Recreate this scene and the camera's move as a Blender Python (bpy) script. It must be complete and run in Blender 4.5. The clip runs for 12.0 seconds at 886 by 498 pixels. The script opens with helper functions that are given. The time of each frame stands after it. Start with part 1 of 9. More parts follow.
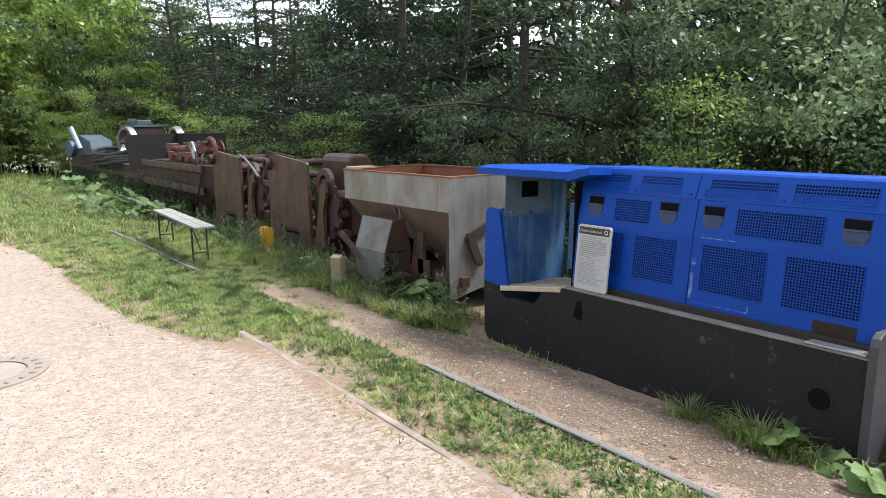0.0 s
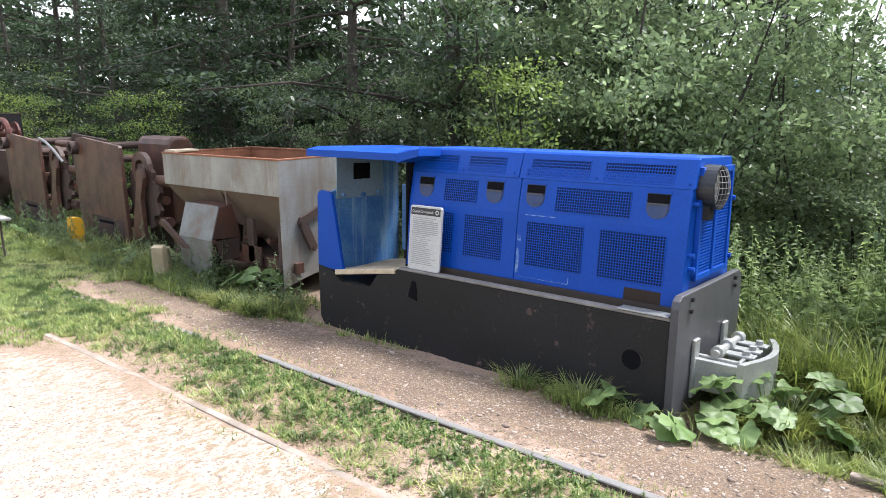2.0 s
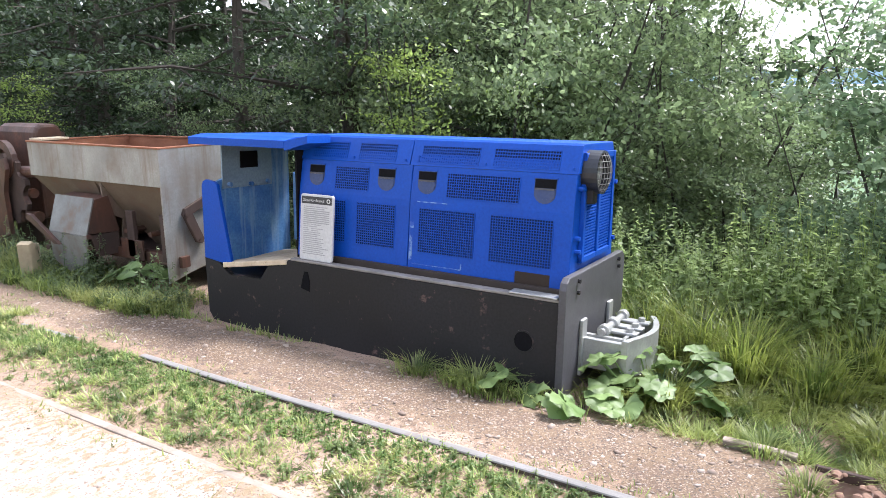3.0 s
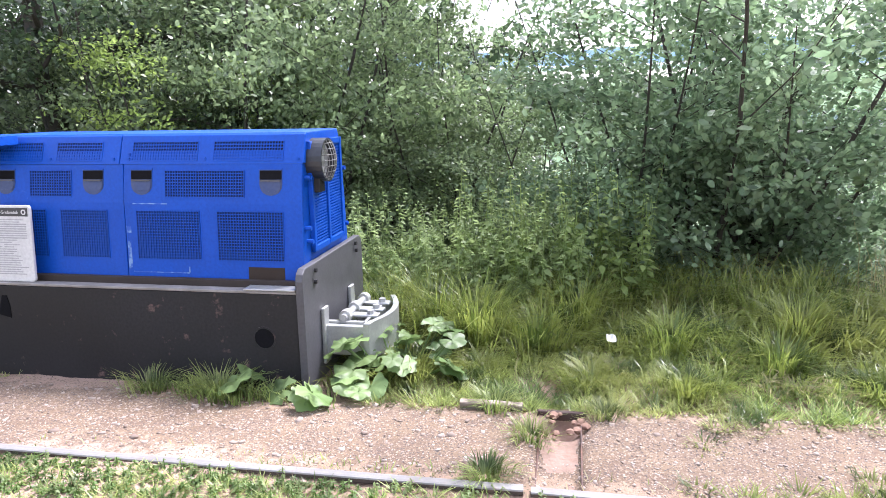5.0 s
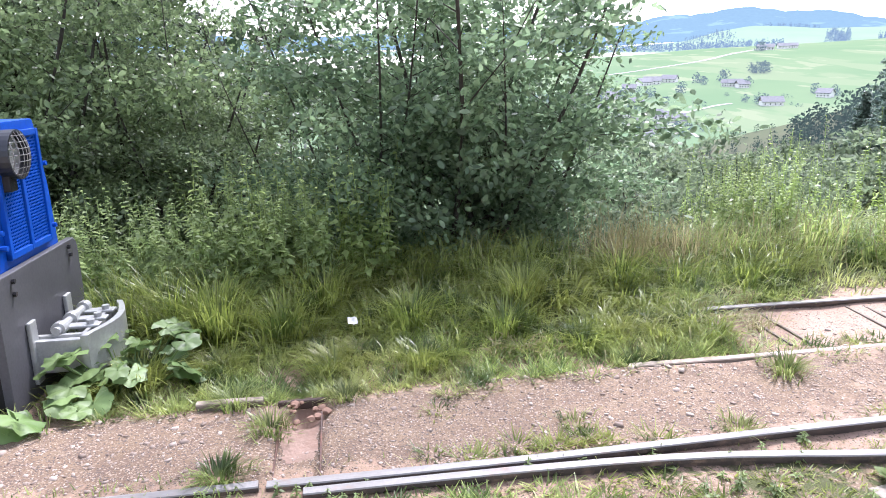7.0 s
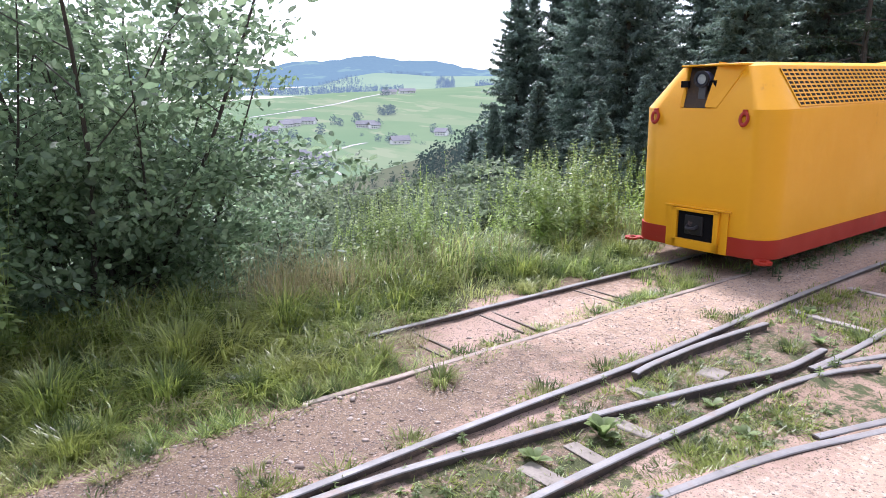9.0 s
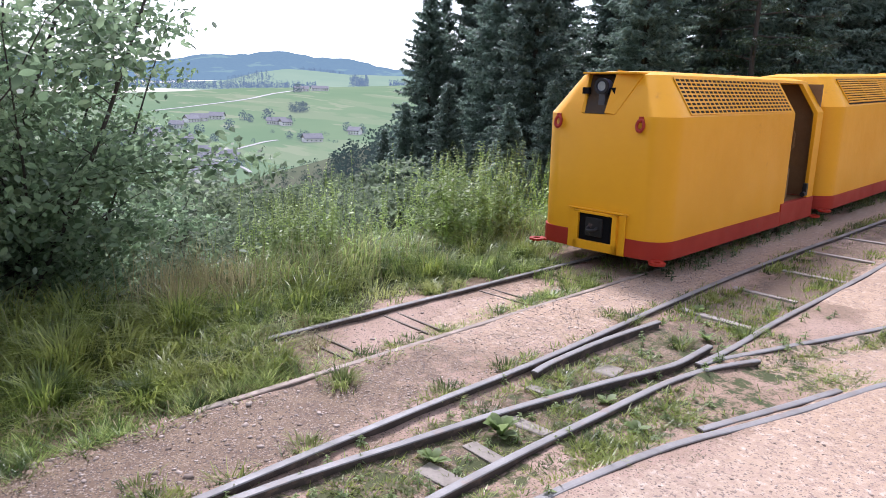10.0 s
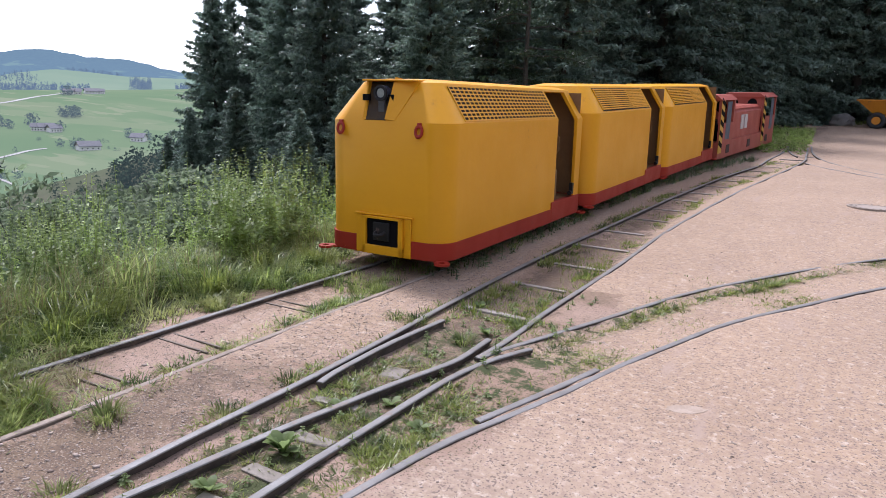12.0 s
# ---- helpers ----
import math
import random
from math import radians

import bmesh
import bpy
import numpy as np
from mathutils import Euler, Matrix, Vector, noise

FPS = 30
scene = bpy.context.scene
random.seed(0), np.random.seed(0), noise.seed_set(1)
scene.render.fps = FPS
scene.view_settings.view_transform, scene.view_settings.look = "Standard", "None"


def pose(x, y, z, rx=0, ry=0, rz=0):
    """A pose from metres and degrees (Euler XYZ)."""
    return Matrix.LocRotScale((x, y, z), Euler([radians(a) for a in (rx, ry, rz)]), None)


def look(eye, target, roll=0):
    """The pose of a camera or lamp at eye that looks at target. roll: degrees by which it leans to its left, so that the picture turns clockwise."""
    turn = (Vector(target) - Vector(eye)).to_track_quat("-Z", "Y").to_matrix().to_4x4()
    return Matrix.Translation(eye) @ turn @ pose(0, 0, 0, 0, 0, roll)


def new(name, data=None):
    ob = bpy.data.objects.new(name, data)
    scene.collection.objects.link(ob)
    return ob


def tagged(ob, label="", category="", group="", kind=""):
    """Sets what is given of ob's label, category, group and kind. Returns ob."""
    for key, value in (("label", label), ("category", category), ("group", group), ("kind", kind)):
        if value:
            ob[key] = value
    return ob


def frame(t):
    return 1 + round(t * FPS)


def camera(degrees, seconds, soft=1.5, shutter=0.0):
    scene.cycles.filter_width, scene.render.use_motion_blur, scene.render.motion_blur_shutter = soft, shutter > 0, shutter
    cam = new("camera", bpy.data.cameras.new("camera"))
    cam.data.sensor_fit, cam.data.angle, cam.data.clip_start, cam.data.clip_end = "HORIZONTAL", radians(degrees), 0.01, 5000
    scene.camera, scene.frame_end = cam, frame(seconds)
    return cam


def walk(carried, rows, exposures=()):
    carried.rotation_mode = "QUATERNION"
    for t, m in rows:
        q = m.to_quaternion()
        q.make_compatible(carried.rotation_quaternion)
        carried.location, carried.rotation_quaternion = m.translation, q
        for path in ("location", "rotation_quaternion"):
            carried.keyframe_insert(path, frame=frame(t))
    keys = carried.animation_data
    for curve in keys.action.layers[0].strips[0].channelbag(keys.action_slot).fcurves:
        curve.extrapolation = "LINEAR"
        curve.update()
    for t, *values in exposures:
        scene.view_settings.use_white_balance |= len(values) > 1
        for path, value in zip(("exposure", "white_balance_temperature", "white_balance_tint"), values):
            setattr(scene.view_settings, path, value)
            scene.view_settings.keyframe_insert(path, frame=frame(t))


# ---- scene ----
cam = camera(65.7, 12.0, soft=0.6)
METRES, EYE, TILT, LEAN, TURN = 0.772, 1.6, 0.0, 0.0, -36.6
ROWS = [
    (0.0, 0.0, 0.0, 0.0, -0.17, -10.13, 0.97),
    (0.5, 0.0089, 0.0056, -0.0055, -3.01, -10.8, 0.96),
    (1.0, 0.0222, 0.0178, -0.0058, -6.57, -11.26, 0.72),
    (1.5, 0.0358, 0.03, -0.0101, -10.28, -11.71, 0.66),
    (2.0, 0.0547, 0.0464, -0.008, -13.74, -11.8, 0.64),
    (2.5, 0.0822, 0.0506, -0.0155, -17.94, -12.22, 0.4),
    (3.0, 0.1112, 0.0666, -0.0163, -22.29, -12.89, 0.3),
    (5.0, 0.2966, -0.0098, -0.008, -42.93, -14.32, 1.48),
    (5.5, 0.3545, -0.0739, -0.0067, -48.28, -14.22, 1.1),
    (6.0, 0.3922, -0.1409, -0.0146, -51.85, -14.36, 0.82),
    (6.5, 0.4257, -0.2074, -0.0275, -54.05, -15.62, 0.09),
    (7.0, 0.4744, -0.218, -0.0174, -62.22, -15.82, 0.83),
    (7.5, 0.4792, -0.1954, -0.0119, -70.65, -14.71, -0.16),
    (9.5, 0.5146, -0.2468, -0.014, -94.99, -12.69, -0.26),
    (10.0, 0.5221, -0.3022, -0.0152, -97.87, -12.64, -1.54),
    (10.5, 0.5089, -0.3648, -0.0074, -101.92, -12.49, -1.11),
    (11.0, 0.4939, -0.4201, -0.0006, -106.2, -11.93, -1.16),
    (11.5, 0.496, -0.476, 0.0042, -110.0, -11.92, -1.39),
    (12.0, 0.5024, -0.5097, 0.0045, -114.3, -11.73, -1.87),
]
EXPOSURES = [(0.0, 1.20, 6270, 10), (1.5, 1.52, 6240, 12), (2.5, 1.77, 6220, 14.5), (5.5, 2.14, 6020, 22), (6.5, 1.92, 5980, 22), (7.5, 1.69, 5920, 22.5), (9.5, 1.14, 5900, 25), (12.0, 0.67, 5960, 22)]
walk(cam, [(t, pose(0, 0, EYE, TILT, LEAN, TURN) @ pose(METRES * x, METRES * y, METRES * z, 90 + pitch, roll, yaw)) for t, x, y, z, yaw, pitch, roll in ROWS], EXPOSURES)

# ---- sky and sun: thin bright cloud, the sun behind it over the valley ----
SUN_HEIGHT, SUN_SIDE = 58.0, 122.0
world = bpy.data.worlds.new("sky")
scene.world = world
world.use_nodes = True
_n, _l = world.node_tree.nodes, world.node_tree.links
_sky = _n.new("ShaderNodeTexSky")
_sky.sky_type = "NISHITA"
_sky.sun_disc = False
_sky.sun_elevation, _sky.sun_rotation = radians(SUN_HEIGHT), radians(SUN_SIDE)
_sky.dust_density, _sky.air_density, _sky.ozone_density = 1.2, 1.0, 1.5
_hs = _n.new("ShaderNodeHueSaturation")
_hs.inputs["Saturation"].default_value = 0.35
_l.new(_sky.outputs["Color"], _hs.inputs["Color"])
_bg = _n["Background"]
_bg.inputs["Strength"].default_value = 0.18
_l.new(_hs.outputs["Color"], _bg.inputs["Color"])
_sun = bpy.data.lights.new("sun", "SUN")
_sun.energy, _sun.angle, _sun.color = 2.6, radians(12), (1.0, 0.97, 0.93)
_a = radians(SUN_SIDE)
_to = Vector((math.sin(_a) * math.cos(radians(SUN_HEIGHT)), math.cos(_a) * math.cos(radians(SUN_HEIGHT)), math.sin(radians(SUN_HEIGHT))))
new("sun", _sun).matrix_world = look(_to * 50, (0, 0, 0))

# ---- tools ----
def mesh_of(name, bm, material):
    bmesh.ops.recalc_face_normals(bm, faces=bm.faces)
    me = bpy.data.meshes.new(name)
    bm.to_mesh(me)
    bm.free()
    if material:
        me.materials.append(material)
    return me


def part(name, bm, material, parent, label=""):
    """One mesh object under a thing or a part."""
    ob = new(name, mesh_of(name, bm, material))
    ob.parent = parent
    if label:
        tagged(ob, label)
    return ob


def thing(name, m, label, category, group="", kind=""):
    ob = new(name)
    ob.empty_display_size = 0.2
    ob.matrix_world = m
    return tagged(ob, label, category, group, kind)


def solid(name, bm, material, label, category="", group="", kind="", m=None):
    """A thing that is one mesh."""
    ob = new(name, mesh_of(name, bm, material))
    if m is not None:
        ob.matrix_world = m
    return tagged(ob, label, category, group, kind)


def smooth(ob, angle=40):
    me = ob.data
    me.polygons.foreach_set("use_smooth", [True] * len(me.polygons))
    me.set_sharp_from_angle(angle=radians(angle))
    return ob


def box(bm, x0, x1, y0, y1, z0, z1, bevel=0.0, m=None):
    vs = [bm.verts.new((x, y, z)) for x in (x0, x1) for y in (y0, y1) for z in (z0, z1)]
    fs = [bm.faces.new([vs[i] for i in f]) for f in ((0, 1, 3, 2), (4, 6, 7, 5), (0, 4, 5, 1), (2, 3, 7, 6), (0, 2, 6, 4), (1, 5, 7, 3))]
    out = list(vs)
    if bevel:
        es = {e for f in fs for e in f.edges}
        r = bmesh.ops.bevel(bm, geom=list(es), offset=bevel, segments=2, affect="EDGES", profile=0.5, clamp_overlap=True)
        out = list({v for v in r["verts"]} | {v for v in vs if v.is_valid})
    if m is not None:
        bmesh.ops.transform(bm, matrix=m, verts=[v for v in out if v.is_valid])
    return bm


def prism(bm, pts, axis, a, b, bevel=0.0):
    """A polygon of two coordinates, drawn out along an axis from a to b."""
    def at(p, c):
        return {"x": (c, p[0], p[1]), "y": (p[0], c, p[1]), "z": (p[0], p[1], c)}[axis]
    lo = [bm.verts.new(at(p, a)) for p in pts]
    hi = [bm.verts.new(at(p, b)) for p in pts]
    n = len(pts)
    fs = [bm.faces.new(lo), bm.faces.new(hi[::-1])]
    fs += [bm.faces.new((lo[i], hi[i], hi[(i + 1) % n], lo[(i + 1) % n])) for i in range(n)]
    if bevel:
        es = {e for f in fs[:2] for e in f.edges}
        bmesh.ops.bevel(bm, geom=list(es), offset=bevel, segments=2, affect="EDGES", profile=0.5, clamp_overlap=True)
    return bm


def rod(bm, p0, p1, r0, r1=None, seg=12, caps=True):
    p0, p1 = Vector(p0), Vector(p1)
    r1 = r0 if r1 is None else r1
    q = (p1 - p0).to_track_quat("Z", "Y")
    a, b = [], []
    for i in range(seg):
        t = 2 * math.pi * i / seg
        d = q @ Vector((math.cos(t), math.sin(t), 0))
        a.append(bm.verts.new(p0 + d * r0))
        b.append(bm.verts.new(p1 + d * r1))
    for i in range(seg):
        bm.faces.new((a[i], a[(i + 1) % seg], b[(i + 1) % seg], b[i]))
    if caps:
        bm.faces.new(a[::-1])
        bm.faces.new(b)
    return bm


def ring(bm, c, axis, r, r_in, depth, seg=20):
    """A flat ring or short pipe with a wall, about an axis."""
    c, q = Vector(c), Vector(axis).to_track_quat("Z", "Y")
    loops = []
    for rr, zz in ((r, 0), (r, depth), (r_in, depth), (r_in, 0)):
        loops.append([bm.verts.new(c + q @ Vector((rr * math.cos(2 * math.pi * i / seg), rr * math.sin(2 * math.pi * i / seg), zz))) for i in range(seg)])
    for k in range(4):
        a, b = loops[k], loops[(k + 1) % 4]
        for i in range(seg):
            bm.faces.new((a[i], a[(i + 1) % seg], b[(i + 1) % seg], b[i]))
    return bm


def torus(bm, c, axis, r, w, seg=20, sec=8, squash=1.0):
    c, q = Vector(c), Vector(axis).to_track_quat("Z", "Y")
    vs = []
    for i in range(seg):
        t = 2 * math.pi * i / seg
        row = []
        for j in range(sec):
            s = 2 * math.pi * j / sec
            rr = r + w * math.cos(s)
            row.append(bm.verts.new(c + q @ Vector((rr * math.cos(t), squash * rr * math.sin(t), w * math.sin(s)))))
        vs.append(row)
    for i in range(seg):
        for j in range(sec):
            bm.faces.new((vs[i][j], vs[(i + 1) % seg][j], vs[(i + 1) % seg][(j + 1) % sec], vs[i][(j + 1) % sec]))
    return bm


def tube(bm, pts, r, sec=8):
    """A pipe, hose or bar of round section along points."""
    pts = [Vector(p) for p in pts]
    rows = []
    for i, p in enumerate(pts):
        d = (pts[min(i + 1, len(pts) - 1)] - pts[max(i - 1, 0)]).normalized()
        q = d.to_track_quat("Z", "Y")
        rr = r[i] if isinstance(r, (list, tuple)) else r
        rows.append([bm.verts.new(p + q @ Vector((rr * math.cos(2 * math.pi * j / sec), rr * math.sin(2 * math.pi * j / sec), 0))) for j in range(sec)])
    for a, b in zip(rows, rows[1:]):
        off = min(range(sec), key=lambda k: (a[0].co - b[k].co).length)
        for j in range(sec):
            bm.faces.new((a[j], a[(j + 1) % sec], b[(j + 1 + off) % sec], b[(j + off) % sec]))
    bm.faces.new(rows[0][::-1])
    bm.faces.new(rows[-1])
    return bm


def loft(bm, sections, cap=True):
    rows = [[bm.verts.new(p) for p in s] for s in sections]
    n = len(rows[0])
    for a, b in zip(rows, rows[1:]):
        for j in range(n):
            bm.faces.new((a[j], a[(j + 1) % n], b[(j + 1) % n], b[j]))
    if cap:
        bm.faces.new(rows[0][::-1])
        bm.faces.new(rows[-1])
    return bm


def np_mesh(name, verts, faces, material, smooth_shade=False):
    """A mesh out of arrays: all faces have the same number of corners."""
    me = bpy.data.meshes.new(name)
    verts, faces = np.asarray(verts, np.float32), np.asarray(faces, np.int32)
    k = faces.shape[1]
    me.vertices.add(len(verts))
    me.vertices.foreach_set("co", verts.ravel())
    me.loops.add(faces.size)
    me.loops.foreach_set("vertex_index", faces.ravel())
    me.polygons.add(len(faces))
    me.polygons.foreach_set("loop_start", np.arange(0, faces.size, k, dtype=np.int32))
    if smooth_shade:
        me.polygons.foreach_set("use_smooth", np.ones(len(faces), bool))
    me.update(calc_edges=True)
    me.validate()
    me.materials.append(material)
    return me


# ---- materials ----
def nodes_of(name):
    m = bpy.data.materials.new(name)
    m.use_nodes = True
    return m, m.node_tree.nodes, m.node_tree.links, m.node_tree.nodes["Principled BSDF"]


def noise_node(n, l, coord, scale, detail=4.0, rough=0.55):
    t = n.new("ShaderNodeTexNoise")
    t.inputs["Scale"].default_value, t.inputs["Detail"].default_value, t.inputs["Roughness"].default_value = scale, detail, rough
    l.new(coord, t.inputs["Vector"])
    return t.outputs["Fac"]


def ramp_node(n, l, fac, lo, hi):
    r = n.new("ShaderNodeMapRange")
    r.inputs["From Min"].default_value, r.inputs["From Max"].default_value = lo, hi
    l.new(fac, r.inputs["Value"])
    return r.outputs["Result"]


def mix_node(n, l, fac, a, b):
    x = n.new("ShaderNodeMix")
    x.data_type = "RGBA"
    for sock, v in ((x.inputs[0], fac), (x.inputs[6], a), (x.inputs[7], b)):
        if isinstance(v, (tuple, list)):
            sock.default_value = (*v, 1.0)
        elif isinstance(v, (int, float)):
            sock.default_value = v
        else:
            l.new(v, sock)
    return x.outputs[2]


def bump_node(n, l, height, strength, distance, bsdf, prev=None):
    b = n.new("ShaderNodeBump")
    b.inputs["Strength"].default_value, b.inputs["Distance"].default_value = strength, distance
    l.new(height, b.inputs["Height"])
    if prev:
        l.new(prev, b.inputs["Normal"])
    l.new(b.outputs["Normal"], bsdf.inputs["Normal"])
    return b.outputs["Normal"]


def surface(name, base, second, rough=0.6, metal=0.0, scale=3.0, fine=60.0, bump=0.15, dist=0.003,
            wear=None, wear_scale=6.0, wear_lo=0.6, wear_hi=0.68, streak=None, rough_var=0.15):
    """Paint, metal, wood: two tones by a broad noise, grain by a fine one, and patches of wear or run-down streaks."""
    m, n, l, p = nodes_of(name)
    co = n.new("ShaderNodeTexCoord").outputs["Object"]
    big = noise_node(n, l, co, scale, 5.0)
    small = noise_node(n, l, co, fine, 4.0)
    c = mix_node(n, l, ramp_node(n, l, big, 0.3, 0.7), base, second)
    c = mix_node(n, l, ramp_node(n, l, small, 0.35, 1.1), c, tuple(v * 0.6 for v in base))
    if streak:
        mp = n.new("ShaderNodeMapping")
        mp.inputs["Scale"].default_value = (9.0, 9.0, 0.7)
        l.new(co, mp.inputs["Vector"])
        s = noise_node(n, l, mp.outputs["Vector"], 2.0, 6.0, 0.6)
        c = mix_node(n, l, ramp_node(n, l, s, 0.52, 0.78), c, streak)
    r = ramp_node(n, l, big, 0.2, 0.8)
    rr = n.new("ShaderNodeMapRange")
    rr.inputs["To Min"].default_value, rr.inputs["To Max"].default_value = max(0.02, rough - rough_var), min(1.0, rough + rough_var)
    l.new(r, rr.inputs["Value"])
    if wear:
        w = noise_node(n, l, co, wear_scale, 8.0, 0.65)
        c = mix_node(n, l, ramp_node(n, l, w, wear_lo, wear_hi), c, wear)
    l.new(c, p.inputs["Base Color"])
    l.new(rr.outputs["Result"], p.inputs["Roughness"])
    p.inputs["Metallic"].default_value = metal
    bump_node(n, l, small, bump, dist, p)
    return m


def leaf_material(name, a, b, c, rough=0.45, through_light=0.45):
    """Leaves: three greens by leaf, some light passing through."""
    m, n, l, p = nodes_of(name)
    g = n.new("ShaderNodeNewGeometry")
    co = n.new("ShaderNodeTexCoord").outputs["Object"]
    isl = g.outputs["Random Per Island"]
    col = mix_node(n, l, isl, a, b)
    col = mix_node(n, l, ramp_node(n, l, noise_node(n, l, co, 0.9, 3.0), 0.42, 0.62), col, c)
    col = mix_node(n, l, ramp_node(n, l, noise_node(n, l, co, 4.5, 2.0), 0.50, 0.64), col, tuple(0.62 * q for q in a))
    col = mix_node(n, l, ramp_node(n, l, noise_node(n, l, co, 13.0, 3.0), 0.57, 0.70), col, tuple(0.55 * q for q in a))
    oi = n.new("ShaderNodeObjectInfo")
    hs = n.new("ShaderNodeHueSaturation")
    v = n.new("ShaderNodeMapRange")
    v.inputs["To Min"].default_value, v.inputs["To Max"].default_value = 0.8, 1.2
    l.new(oi.outputs["Random"], v.inputs["Value"])
    l.new(v.outputs["Result"], hs.inputs["Value"])
    l.new(col, hs.inputs["Color"])
    p.inputs["Roughness"].default_value = rough
    l.new(hs.outputs["Color"], p.inputs["Base Color"])
    t = n.new("ShaderNodeBsdfTranslucent")
    l.new(hs.outputs["Color"], t.inputs["Color"])
    mx = n.new("ShaderNodeMixShader")
    mx.inputs[0].default_value = through_light
    l.new(p.outputs[0], mx.inputs[1])
    l.new(t.outputs[0], mx.inputs[2])
    l.new(mx.outputs[0], n["Material Output"].inputs["Surface"])
    return m


blue_paint = surface("blue_paint", (0.001, 0.053, 0.335), (0.001, 0.066, 0.40), 0.48, scale=2.5, bump=0.08, wear=(0.07, 0.16, 0.42), wear_scale=6.0, wear_lo=0.66, wear_hi=0.78, streak=(0.001, 0.055, 0.36))
worn_blue = surface("worn_blue", (0.025, 0.13, 0.42), (0.16, 0.34, 0.55), 0.38, metal=0.1, scale=3.5, bump=0.1, streak=(0.34, 0.46, 0.55))
black_frame = surface("black_frame", (0.017, 0.0165, 0.017), (0.025, 0.024, 0.025), 0.55, scale=1.6, bump=0.25, wear=(0.13, 0.085, 0.075), wear_scale=9.0, wear_lo=0.605, wear_hi=0.70)
grey_plate = surface("grey_plate", (0.058, 0.058, 0.064), (0.075, 0.075, 0.082), 0.5, scale=3.0, bump=0.2)
silver_paint = surface("silver_paint", (0.46, 0.47, 0.46), (0.34, 0.35, 0.34), 0.4, metal=0.5, scale=6.0, bump=0.2)
# darker blue, painted shade for the bonnet's grip recesses
pocket_shade_blue = surface("pocket_shade_blue", (0.012, 0.035, 0.13), (0.05, 0.07, 0.14), 0.5, scale=9.0)
# near-black: painted shade in openings and under things, also the black hazard stripes
black_and_shade = surface("black_and_shade", (0.006, 0.006, 0.007), (0.010, 0.010, 0.012), 0.9)
steel = surface("steel", (0.30, 0.30, 0.30), (0.22, 0.21, 0.20), 0.45, metal=0.6, scale=9.0, bump=0.3)
galvanised = surface("galvanised", (0.39, 0.395, 0.385), (0.25, 0.24, 0.22), 0.44, metal=0.45, scale=2.6, bump=0.2, wear=(0.19, 0.135, 0.10), wear_scale=2.8, wear_lo=0.46, wear_hi=0.84, streak=(0.21, 0.165, 0.13))
worn_sheet = surface("worn_sheet", (0.21, 0.215, 0.205), (0.15, 0.145, 0.13), 0.5, metal=0.3, scale=5.0, bump=0.2, wear=(0.17, 0.11, 0.08), wear_scale=5.0, wear_lo=0.5, wear_hi=0.75)
rust = surface("rust", (0.11, 0.05, 0.033), (0.045, 0.028, 0.023), 0.5, scale=3.2, fine=45.0, bump=0.5, dist=0.004, wear=(0.22, 0.08, 0.04), wear_scale=4.2, wear_lo=0.54, wear_hi=0.86, streak=(0.115, 0.052, 0.033))
rust_dark = surface("rust_dark", (0.07, 0.04, 0.03), (0.045, 0.03, 0.026), 0.8, scale=4.0, bump=0.5, dist=0.004, wear=(0.14, 0.06, 0.035), wear_scale=6.0, wear_lo=0.58, wear_hi=0.8)
rust_orange = surface("rust_orange", (0.30, 0.12, 0.06), (0.20, 0.08, 0.045), 0.85, scale=5.0, bump=0.5, dist=0.004, wear=(0.36, 0.24, 0.16), wear_scale=4.0, wear_lo=0.6, wear_hi=0.75)
yellow_paint = surface("yellow_paint", (0.80, 0.375, 0.004), (0.72, 0.325, 0.003), 0.45, scale=0.9, fine=300.0, bump=0.02, wear=(0.46, 0.20, 0.02), wear_scale=3.5, wear_lo=0.665, wear_hi=0.75)
red_paint = surface("red_paint", (0.37, 0.030, 0.013), (0.30, 0.024, 0.012), 0.5, scale=2.0, fine=300.0, bump=0.1, wear=(0.20, 0.04, 0.025), wear_scale=5.0, wear_lo=0.62, wear_hi=0.72)
pale_red = surface("pale_red", (0.40, 0.085, 0.055), (0.33, 0.07, 0.045), 0.55, scale=2.0, bump=0.1, wear=(0.36, 0.15, 0.11), wear_scale=4.0, wear_lo=0.58, wear_hi=0.75)
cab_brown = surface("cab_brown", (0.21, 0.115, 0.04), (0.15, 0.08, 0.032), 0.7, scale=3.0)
pale_wood = surface("pale_wood", (0.62, 0.52, 0.37), (0.46, 0.36, 0.24), 0.75, scale=9.0, fine=30.0, bump=0.5, wear=(0.30, 0.22, 0.14), wear_scale=14.0, wear_lo=0.58, wear_hi=0.7)
old_sleeper = surface("old_sleeper", (0.20, 0.165, 0.13), (0.13, 0.11, 0.09), 0.9, scale=6.0, bump=0.6, dist=0.006)
pale_steel = surface("pale_steel", (0.34, 0.305, 0.265), (0.24, 0.21, 0.18), 0.8, metal=0.1, scale=8.0, bump=0.5, dist=0.004, wear=(0.22, 0.15, 0.11), wear_scale=9.0, wear_lo=0.55, wear_hi=0.7)
grey_wood = surface("grey_wood", (0.34, 0.33, 0.30), (0.24, 0.23, 0.21), 0.8, scale=5.0, bump=0.4)
rail_steel = surface("rail_steel", (0.235, 0.228, 0.215), (0.155, 0.147, 0.136), 0.6, metal=0.12, scale=4.0, fine=90.0, bump=0.3, wear=(0.20, 0.145, 0.11), wear_scale=7.0, wear_lo=0.56, wear_hi=0.70)
